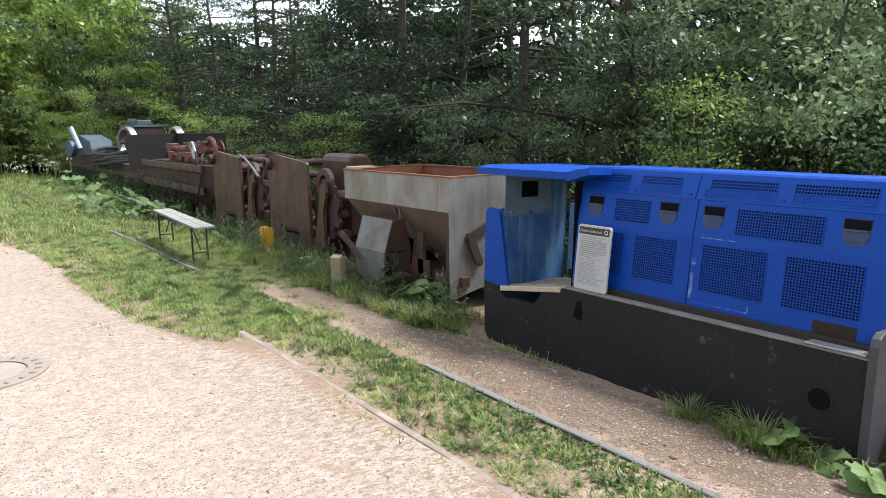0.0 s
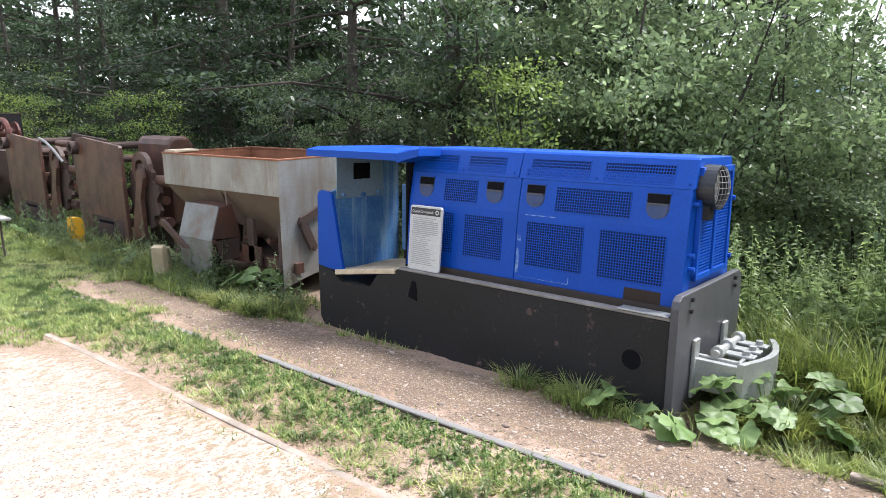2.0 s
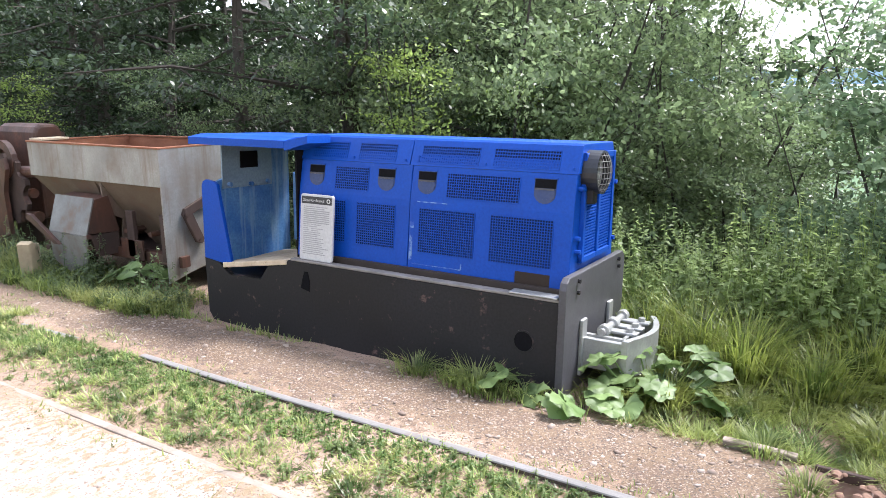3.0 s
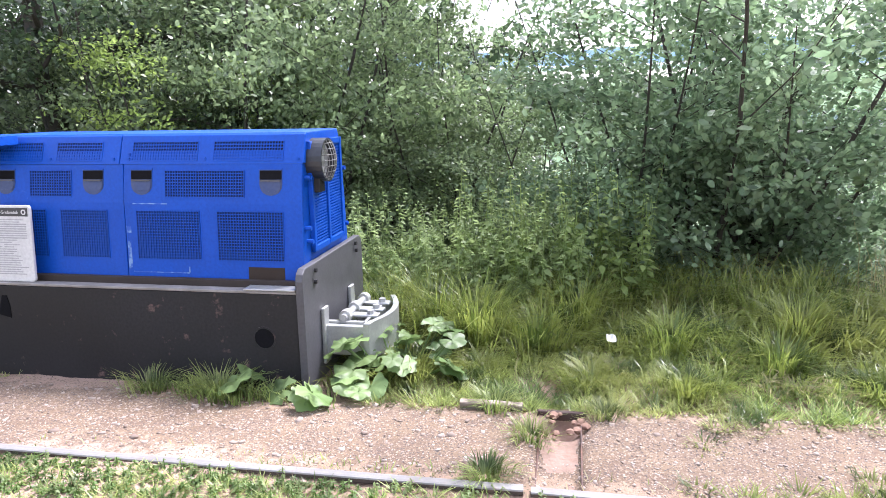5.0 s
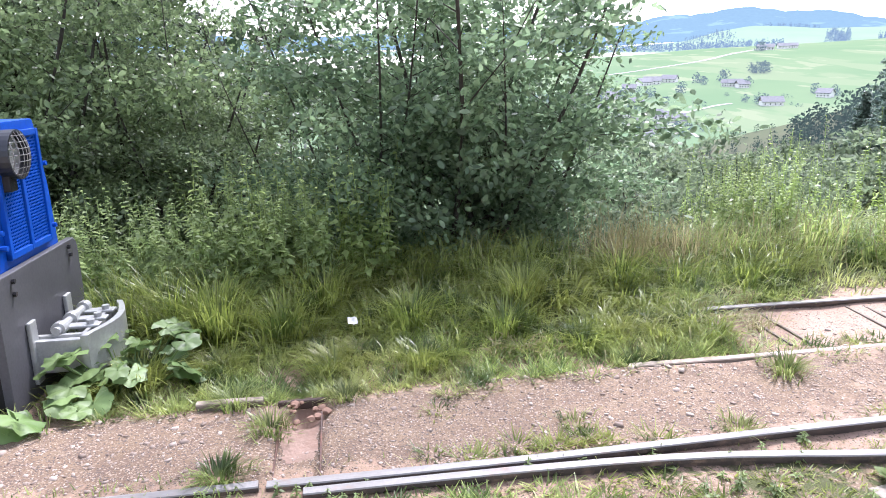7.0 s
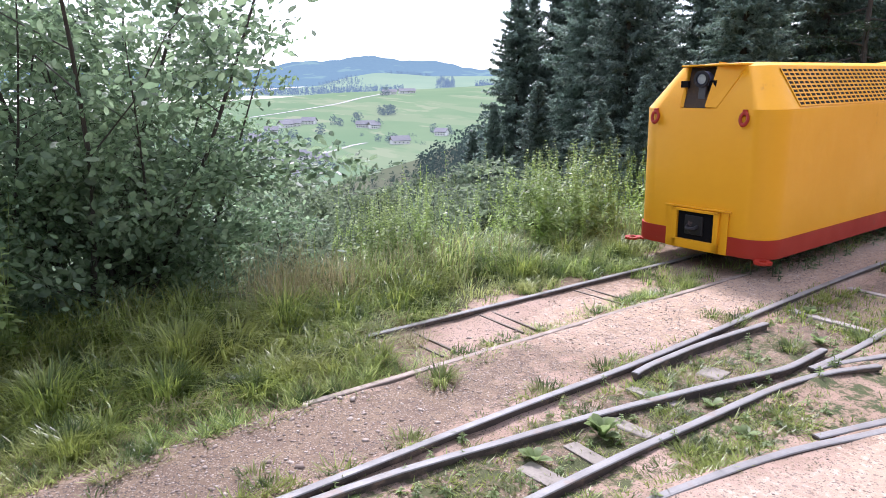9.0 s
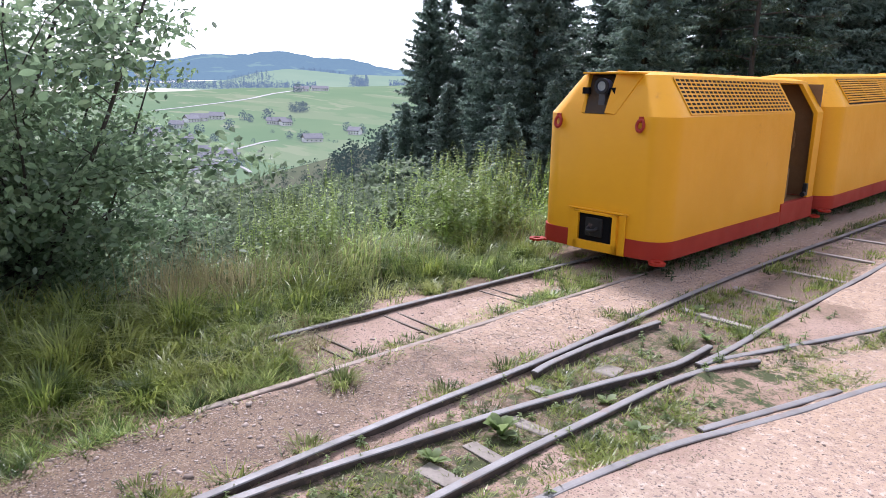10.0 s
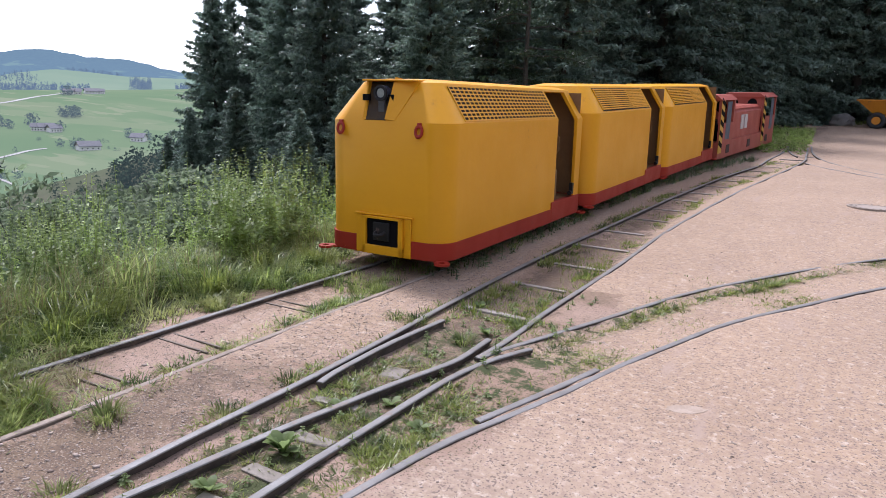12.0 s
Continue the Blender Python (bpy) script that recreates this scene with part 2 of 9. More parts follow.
rail_side = surface("rail_side", (0.085, 0.066, 0.055), (0.05, 0.042, 0.037), 0.75, scale=9.0, bump=0.5, wear=(0.16, 0.115, 0.085), wear_scale=8.0, wear_lo=0.52, wear_hi=0.66)
bark = surface("bark", (0.045, 0.038, 0.03), (0.07, 0.06, 0.048), 0.9, scale=6.0, fine=30.0, bump=0.8, dist=0.01)
rubber = surface("rubber", (0.02, 0.02, 0.022), (0.03, 0.03, 0.032), 0.6, scale=5.0)
silt_dark = surface("silt_dark", (0.03, 0.022, 0.017), (0.05, 0.035, 0.026), 0.95, scale=9.0, bump=0.6, dist=0.01)
blue_grey = surface("blue_grey", (0.085, 0.12, 0.16), (0.06, 0.08, 0.105), 0.5, scale=4.0, bump=0.2)
stone = surface("stone", (0.24, 0.22, 0.20), (0.16, 0.15, 0.14), 0.9, scale=3.0, fine=25.0, bump=0.6, dist=0.01)
glass_lens, _n2, _l2, _p2 = nodes_of("lens_glass")
_p2.inputs["Transmission Weight"].default_value, _p2.inputs["Roughness"].default_value = 0.9, 0.08
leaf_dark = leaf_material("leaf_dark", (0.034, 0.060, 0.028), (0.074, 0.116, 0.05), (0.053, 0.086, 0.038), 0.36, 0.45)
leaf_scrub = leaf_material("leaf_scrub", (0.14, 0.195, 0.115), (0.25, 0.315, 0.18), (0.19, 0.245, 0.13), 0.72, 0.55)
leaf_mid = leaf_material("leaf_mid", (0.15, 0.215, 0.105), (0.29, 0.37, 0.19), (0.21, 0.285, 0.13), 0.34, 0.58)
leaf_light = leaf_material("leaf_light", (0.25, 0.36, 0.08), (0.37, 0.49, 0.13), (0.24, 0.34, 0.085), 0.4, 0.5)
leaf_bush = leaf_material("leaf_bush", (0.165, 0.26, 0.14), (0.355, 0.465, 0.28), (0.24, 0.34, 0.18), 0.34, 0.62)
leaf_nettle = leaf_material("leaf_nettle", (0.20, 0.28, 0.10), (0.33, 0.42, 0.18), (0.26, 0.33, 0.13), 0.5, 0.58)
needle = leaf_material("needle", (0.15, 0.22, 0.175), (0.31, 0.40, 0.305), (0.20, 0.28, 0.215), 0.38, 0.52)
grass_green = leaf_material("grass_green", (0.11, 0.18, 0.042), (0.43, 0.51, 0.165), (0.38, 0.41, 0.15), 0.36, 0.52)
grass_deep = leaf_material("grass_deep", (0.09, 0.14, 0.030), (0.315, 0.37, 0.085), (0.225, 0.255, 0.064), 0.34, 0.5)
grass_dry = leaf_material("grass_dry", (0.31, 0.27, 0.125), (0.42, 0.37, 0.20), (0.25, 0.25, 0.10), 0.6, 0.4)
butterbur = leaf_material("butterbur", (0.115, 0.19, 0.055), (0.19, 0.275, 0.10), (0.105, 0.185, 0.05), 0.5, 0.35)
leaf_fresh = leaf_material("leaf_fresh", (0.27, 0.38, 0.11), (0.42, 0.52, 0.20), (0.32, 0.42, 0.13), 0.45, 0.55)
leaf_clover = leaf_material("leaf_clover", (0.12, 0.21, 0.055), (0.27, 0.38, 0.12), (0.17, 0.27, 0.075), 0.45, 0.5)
kerb_steel = surface("kerb_steel", (0.30, 0.25, 0.20), (0.21, 0.17, 0.135), 0.85, scale=5.0, fine=70.0, bump=0.4, wear=(0.36, 0.29, 0.235), wear_scale=4.0, wear_lo=0.5, wear_hi=0.65)
for _m, _s in ((black_and_shade, 0.08), (black_frame, 0.22), (rail_side, 0.25), (blue_paint, 0.28), (yellow_paint, 0.35), (red_paint, 0.3)):
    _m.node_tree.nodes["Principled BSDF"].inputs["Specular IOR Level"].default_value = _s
# the train's sheet steel is slightly buckled
_yn, _yl = yellow_paint.node_tree.nodes, yellow_paint.node_tree.links
_yp = _yn["Principled BSDF"]
_fine = _yp.inputs["Normal"].links[0].from_socket
bump_node(_yn, _yl, noise_node(_yn, _yl, _yn.new("ShaderNodeTexCoord").outputs["Object"], 2.2, 3.0), 0.35, 0.03, _yp, _fine)
# ---- the lie of the land ----
def bend(y):
    """How far the train track has curved towards -x at this y."""
    return 0.0105 * np.maximum(0.0, -np.asarray(y) - 8.0) ** 2


def rise(y):
    """The yard climbs gently towards -y."""
    s = np.clip(-np.asarray(y) - 6.0, 0.0, 40.0)
    return 0.045 * (s - 1.5 * (1 - np.exp(-s / 1.5)))


def lump(x, y, s, seed=0.0):
    """Cheap smooth unevenness, about -1 to 1."""
    x, y = np.asarray(x) * s + seed, np.asarray(y) * s - seed * 0.7
    return (np.sin(x * 1.3 + 1.7 * np.sin(y * 0.9)) + np.sin(y * 1.7 + 1.3 * np.sin(x * 1.1 + 2.0)) + np.sin((x + y) * 2.3 + 0.6)) / 3.0


CURVE_Y = [-14.2, -11.3, -9.52, -8.34, -7.12, -6.38, -5.62, -4.98, -4.66, -4.22, -3.74, -3.32, -2.63, -1.22]
CURVE_IN = [-5.0, -2.2, -0.62, 0.23, 0.94, 1.24, 1.50, 1.72, 1.81, 1.865, 1.91, 1.93, 1.955, 1.955]
CURVE_OUT = [-6.0, -3.1, -1.53, -0.68, 0.07, 0.51, 0.78, 1.01, 1.10, 1.22, 1.37, 1.51, 1.64, 1.797]


def land(x, y):
    x, y = np.asarray(x, float), np.asarray(y, float)
    d = np.where(y < -8.0, bend(np.maximum(y, -22.0)), 0.0)
    u = x + d
    yard = np.interp(u, [-60, 1.84, 1.96, 2.52, 2.64, 3.0, 3.30, 3.345, 3.42, 3.94, 4.06, 4.6, 5.2, 6.2, 8.0, 12.0, 20.0, 400.0, 9000.0],
                     [-0.004, -0.004, -0.055, -0.058, -0.040, -0.030, -0.018, -0.03, -0.050, -0.042, -0.025, -0.05, -0.10, -0.40, -1.3, -3.6, -8.5, -150.0, -150.0])
    row = np.interp(u, [-60, 1.84, 1.96, 2.52, 2.64, 3.0, 3.30, 3.50, 4.6, 5.2, 6.2, 8.0, 12.0, 20.0, 400.0, 9000.0],
                    [-0.004, -0.004, -0.02, -0.016, -0.022, -0.05, -0.08, -0.125, -0.13, -0.16, -0.45, -1.3, -3.6, -8.5, -150.0, -150.0])
    k = np.interp(y, [-1.6, 0.9], [0.0, 1.0])
    z = yard * (1 - k) + row * k
    z = z + 0.010 * np.interp(y, [-9.5, -7.0], [1.0, 0.0]) * np.interp(u, [1.9, 2.0, 2.5, 2.6], [0.0, 1.0, 1.0, 0.0])
    z = z + rise(y) * np.interp(u, [6.0, 60.0], [1.0, 0.0])
    near = np.interp(np.hypot(x, y), [10, 30], [1.0, 0.0])
    z = z + 0.012 * lump(x, y, 2.1) * np.interp(u, [1.6, 2.0], [0.5, 1.0]) + 0.006 * lump(x, y, 7.0, 3.0) * near
    wild = np.interp(u, [4.6, 6.0, 30.0], [0.0, 0.05, 0.6])
    z = z + wild * lump(x, y, 0.5, 9.0)
    # the sunk drain between the two tracks
    z = z - 0.045 * np.exp(-(((y + 0.115) / 0.10) ** 6)) * np.interp(x, [2.60, 2.64, 3.30, 3.38], [0, 1, 1, 0])
    z = z - 0.10 * np.exp(-(((y + 0.13) / 0.085) ** 2 + ((x - 3.22) / 0.09) ** 2))
    z = z - 0.10 * np.exp(-(((y + 0.10) / 0.07) ** 2 + ((x - 3.60) / 0.09) ** 2))
    # the sunk bed between the two curving rails
    xe = np.interp(y, CURVE_Y, CURVE_OUT)
    xv = np.interp(y, CURVE_Y, CURVE_IN)
    bed = np.clip((x - xe - 0.04) / 0.08, 0, 1) * np.clip((xv - 0.03 - x) / 0.05, 0, 1) * np.interp(y, [-13.0, -9.0, -2.9, -2.1], [0.0, 1.0, 1.0, 0.0])
    z = z - 0.040 * bed
    # unseen slope behind the yard, added to block sky light from that side
    z = z + np.interp(x, [-400.0, -60.0, -10.0], [80.0, 17.0, 0.0])
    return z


def land_at(x, y):
    return float(land(x, y))


def track_edge(y):
    """The x at which the gravel of the yard ends and grass begins."""
    y = np.asarray(y, float)
    return np.interp(y, [-60, -30, -12, -9.5, -8.0, -6.3, -4.7, -3.6, -2.6, 1.0, 2.5, 4.0, 5.2, 6.0, 6.9, 10.5, 12.1, 20.0, 40.0],
                     [0.3, 0.3, 1.6, 1.75, 1.75, 1.6, 1.15, 1.42, 1.6, 1.86, 1.9, 1.86, 1.64, 1.34, 1.22, 1.08, 0.78, 0.0, -1.5])


rings = np.concatenate(([0.0], 0.35 * 1.034 ** np.arange(0, 296)))
turns = 360
_R, _A = np.meshgrid(rings[1:], np.arange(turns) * 2 * math.pi / turns, indexing="ij")
_gx, _gy = 1.6 + _R * np.sin(_A), 0.0 + _R * np.cos(_A)
_gv = np.stack([_gx, _gy, land(_gx, _gy)], -1).reshape(-1, 3)
_i = np.arange((len(rings) - 2) * turns).reshape(len(rings) - 2, turns)
_j = np.roll(_i, -1, axis=1)
_gf = np.stack([_i, _j, _j + turns, _i + turns], -1).reshape(-1, 4)[:, ::-1]
# the innermost ring closes with one more small fan of quads
_gv = np.vstack([_gv, [[1.6, 0.0, land_at(1.6, 0.0)]]])
_fan = np.array([[len(_gv) - 1, (k + 2) % turns, (k + 1) % turns, k] for k in range(0, turns, 2)])
_gf = np.vstack([_gf, _fan])
_nz = np.cross(_gv[_gf[:, 1]] - _gv[_gf[:, 0]], _gv[_gf[:, 2]] - _gv[_gf[:, 0]])[:, 2]
_gf[_nz < 0] = _gf[_nz < 0][:, ::-1]


def ground_material():
    m, n, l, p = nodes_of("ground_soil")
    co = n.new("ShaderNodeTexCoord").outputs["Object"]

    def attr(name):
        a = n.new("ShaderNodeAttribute")
        a.attribute_name = name
        return a.outputs["Fac"]
    broad = noise_node(n, l, co, 0.9, 5.0)
    mid = noise_node(n, l, co, 7.0, 6.0, 0.65)
    fine = noise_node(n, l, co, 45.0, 5.0, 0.7)
    grit = n.new("ShaderNodeTexVoronoi")
    grit.inputs["Scale"].default_value = 85.0
    l.new(co, grit.inputs["Vector"])
    grit2 = n.new("ShaderNodeTexVoronoi")
    grit2.inputs["Scale"].default_value = 150.0
    l.new(co, grit2.inputs["Vector"])
    chips = n.new("ShaderNodeSeparateColor")
    l.new(grit2.outputs["Color"], chips.inputs[0])
    spots = n.new("ShaderNodeSeparateColor")
    l.new(grit.outputs["Color"], spots.inputs[0])
    pinkish = mix_node(n, l, ramp_node(n, l, broad, 0.3, 0.7), (0.415, 0.297, 0.198), (0.34, 0.241, 0.16))
    pale = mix_node(n, l, ramp_node(n, l, broad, 0.3, 0.7), (0.42, 0.35, 0.285), (0.37, 0.31, 0.255))
    sand = mix_node(n, l, attr("pink"), pale, pinkish)
    sand = mix_node(n, l, ramp_node(n, l, mid, 0.45, 0.8), sand, (0.30, 0.217, 0.162))
    sand = mix_node(n, l, ramp_node(n, l, fine, 0.5, 0.85), sand, (0.46, 0.36, 0.295))
    blot = noise_node(n, l, co, 19.0, 6.0, 0.75)
    sand = mix_node(n, l, ramp_node(n, l, blot, 0.52, 0.72), sand, (0.27, 0.195, 0.155))
    sand = mix_node(n, l, ramp_node(n, l, blot, 0.46, 0.34), sand, (0.50, 0.41, 0.33))
    sand = mix_node(n, l, ramp_node(n, l, chips.outputs[0], 0.90, 0.94), sand, (0.17, 0.13, 0.11))
    sand = mix_node(n, l, ramp_node(n, l, spots.outputs[0], 0.955, 0.97), sand, (0.19, 0.145, 0.12))
    speck = n.new("ShaderNodeTexVoronoi")
    speck.inputs["Scale"].default_value = 24.0
    l.new(co, speck.inputs["Vector"])
    pick = n.new("ShaderNodeSeparateColor")
    l.new(speck.outputs["Color"], pick.inputs[0])

    def dabs(lo, size):
        k = n.new("ShaderNodeMath")
        k.operation = "MULTIPLY"
        l.new(ramp_node(n, l, pick.outputs[0], lo, lo + 0.01), k.inputs[0])
        l.new(ramp_node(n, l, speck.outputs["Distance"], size, size * 0.6), k.inputs[1])
        return k.outputs[0]
    sand = mix_node(n, l, dabs(0.80, 0.20), sand, (0.17, 0.125, 0.095))
    heap = n.new("ShaderNodeMath")
    heap.operation = "MULTIPLY"
    l.new(ramp_node(n, l, noise_node(n, l, co, 1.4, 3.0), 0.50, 0.62), heap.inputs[0])
    l.new(dabs(0.30, 0.30), heap.inputs[1])
    sand = mix_node(n, l, heap.outputs[0], sand, (0.24, 0.175, 0.14))
    scuff = n.new("ShaderNodeMapping")
    scuff.inputs["Scale"].default_value = (1.0, 0.22, 1.0)
    scuff.inputs["Rotation"].default_value = (0, 0, 0.35)
    l.new(co, scuff.inputs["Vector"])
    sand = mix_node(n, l, ramp_node(n, l, noise_node(n, l, scuff.outputs["Vector"], 5.0, 6.0, 0.7), 0.56, 0.70), sand, (0.36, 0.27, 0.21))
    ballast = mix_node(n, l, ramp_node(n, l, broad, 0.35, 0.65), (0.138, 0.094, 0.060), (0.208, 0.150, 0.100))
    ballast = mix_node(n, l, ramp_node(n, l, mid, 0.4, 0.75), ballast, (0.13, 0.09, 0.068))
    ballast = mix_node(n, l, ramp_node(n, l, chips.outputs[0], 0.72, 0.97), ballast, (0.31, 0.245, 0.185))
    ballast = mix_node(n, l, ramp_node(n, l, chips.outputs[1], 0.85, 0.9), ballast, (0.09, 0.075, 0.065))
    soil = mix_node(n, l, ramp_node(n, l, mid, 0.35, 0.7), (0.30, 0.205, 0.15), (0.165, 0.118, 0.08))
    soil = mix_node(n, l, ramp_node(n, l, broad, 0.45, 0.62), soil, (0.36, 0.255, 0.20))
    soil = mix_node(n, l, ramp_node(n, l, fine, 0.5, 0.8), soil, (0.20, 0.165, 0.09))
    soil = mix_node(n, l, ramp_node(n, l, chips.outputs[0], 0.88, 0.92), soil, (0.10, 0.085, 0.06))
    meadow = mix_node(n, l, ramp_node(n, l, broad, 0.35, 0.65), (0.045, 0.062, 0.022), (0.085, 0.085, 0.038))
    wob = n.new("ShaderNodeMath")
    wob.operation = "MULTIPLY_ADD"
    rag = mix_node(n, l, 0.45, mid, noise_node(n, l, co, 24.0, 6.0, 0.7))
    l.new(ramp_node(n, l, rag, 0.3, 0.7), wob.inputs[0])
    wob.inputs[1].default_value = 0.9
    wob.inputs[2].default_value = -0.45

    def edge(name):
        s = n.new("ShaderNodeMath")
        s.operation = "ADD"
        l.new(attr(name), s.inputs[0])
        l.new(wob.outputs[0], s.inputs[1])
        return ramp_node(n, l, s.outputs[0], 0.42, 0.58)
    c = mix_node(n, l, edge("sand"), soil, sand)
    straw = n.new("ShaderNodeMath")
    straw.operation = "MULTIPLY"
    mp = n.new("ShaderNodeMapping")
    mp.inputs["Scale"].default_value = (1.0, 1.9, 1.0)
    mp.inputs["Rotation"].default_value = (0, 0, 0.5)
    l.new(co, mp.inputs["Vector"])
    l.new(ramp_node(n, l, noise_node(n, l, mp.outputs["Vector"], 13.0, 7.0, 0.72), 0.51, 0.57), straw.inputs[0])
    l.new(attr("litter"), straw.inputs[1])
    c = mix_node(n, l, straw.outputs[0], c, (0.22, 0.165, 0.105))
    c = mix_node(n, l, edge("ballast"), c, ballast)
    c = mix_node(n, l, edge("wild"), c, meadow)
    l.new(c, p.inputs["Base Color"])
    p.inputs["Roughness"].default_value = 0.92
    p.inputs["Specular IOR Level"].default_value = 0.25
    b = bump_node(n, l, grit2.outputs["Distance"], 0.35, 0.006, p)
    b2 = bump_node(n, l, fine, 0.6, 0.012, p, b)
    bump_node(n, l, blot, 0.25, 0.015, p, b2)
    return m


_me = np_mesh("ground", _gv, _gf, ground_material(), True)
_x, _y = _gv[:, 0], _gv[:, 1]
_u = _x + np.where(_y < -8.0, bend(np.maximum(_y, -22.0)), 0.0)
_edge = track_edge(_y)
_sand = np.clip((_edge + 0.12 + 0.10 * lump(_x, _y, 1.9) - _x) / 0.35, 0, 1)
_tongue = np.clip(1.0 - np.abs(_x - (1.70 - bend(_y))) / 0.5, 0, 1) * (_y < -6.6) * (_y > -30)
_sand = np.maximum(_sand, np.where(_y < -9.6, np.clip((1.75 - bend(_y) - _x) / 0.3, 0, 1), 0))
_sand = np.maximum(_sand, np.clip(_tongue * 1.4, 0, 1))
_bed = np.clip((_x - np.interp(_y, CURVE_Y, CURVE_OUT)) / 0.08, 0, 1) * np.clip((np.interp(_y, CURVE_Y, CURVE_IN) - _x) / 0.06, 0, 1) * np.interp(_y, [-12.0, -8.0, -4.9, -4.4], [0.0, 1.0, 1.0, 0.0])
_sand = np.maximum(_sand * (1 - 0.10 * _bed), 0.9 * _bed)
_ball = np.clip(1.25 - np.abs(_u - 3.0) / 0.42, 0, 1) * np.interp(_y, [-4.4, -2.2, 5.8, 8.0], [0.12, 0.95, 1.0, 0.1])
_lane = np.clip(1.3 - np.abs(_u - 3.25) / 0.75, 0, 1) * np.interp(_y, [-4.4, -2.4], [0.9, 0.0])
_sand = np.maximum(_sand, _lane)
_ball = np.maximum(_ball, 0.85 * np.clip(1.3 - np.abs(_u - 2.2) / 0.42, 0, 1) * np.interp(_y, [-12.0, -7.0, -2.0, -0.6], [0.5, 1.0, 1.0, 0.3]))
_wild = np.maximum(np.clip((_u - np.interp(_y, [-8.0, -5.0, -2.4, 1.0], [4.5, 4.25, 3.55, 3.5])) / 0.7, 0, 1) * (_y < 1.6), np.clip((_u - 4.9) / 0.8, 0, 1))
_wild = np.maximum(_wild, np.clip((-9.0 - _x) / 2.0, 0, 1))
_turf = np.clip((_x - _edge - 0.10) / 0.3, 0, 1) * np.interp(_y, [5.0, 5.8], [0.0, 1.0]) * np.where(_y < 7.0, np.clip((2.55 - _x) / 0.1, 0, 1), 1.0)
_wild = np.maximum(_wild, 0.75 * _turf)
_cin, _cout = np.interp(_y, CURVE_Y, CURVE_IN), np.interp(_y, CURVE_Y, CURVE_OUT)
_moss = np.clip((_x - _cout - 0.05) / 0.1, 0, 1) * np.clip((2.56 - _x) / 0.06, 0, 1) * np.interp(_y, [-5.6, -4.8, -1.6, -0.8], [0.0, 1.0, 1.0, 0.0])
_wild = np.maximum(_wild, 0.48 * _moss)
_seam = np.clip((_x - _cin + 0.30) / 0.15, 0, 1) * np.clip((_cin - _x) / 0.03, 0, 1) * np.interp(_y, [-12.0, -9.0, -5.0, -4.6], [0.0, 1.0, 1.0, 0.0])
_wild = np.maximum(_wild, 0.45 * _seam)
_far = np.clip((np.hypot(_x, _y) - 45) / 20, 0, 1)
_wild = np.maximum(_wild, _far)
_pink = np.clip((-0.8 - _y) / 3.5, 0, 1)
_litter = np.clip(1.0 - (np.interp(_y, [1.0, 4.6, 8.0], [1.88, 1.86, 1.3]) - _x) / 1.25, 0, 1) * (_x < 1.9) * np.interp(_y, [-1.5, 0.5, 9.0, 13.0], [0.25, 1.0, 1.0, 0.3])
_litter = np.maximum(_litter, 0.55 * np.clip(1.0 - np.abs(_u - 3.0) / 0.55, 0, 1) * np.interp(_y, [-6.0, -4.5], [0.0, 1.0]))
for _name, _v in (("litter", _litter), ("pink", _pink), ("sand", _sand), ("ballast", _ball), ("wild", _wild)):
    _me.attributes.new(_name, "FLOAT", "POINT").data.foreach_set("value", _v.astype(np.float32))
tagged(new("ground", _me), "pinkish trodden gravel yard with grassy verges falling off into the valley", "ground", kind="structure")

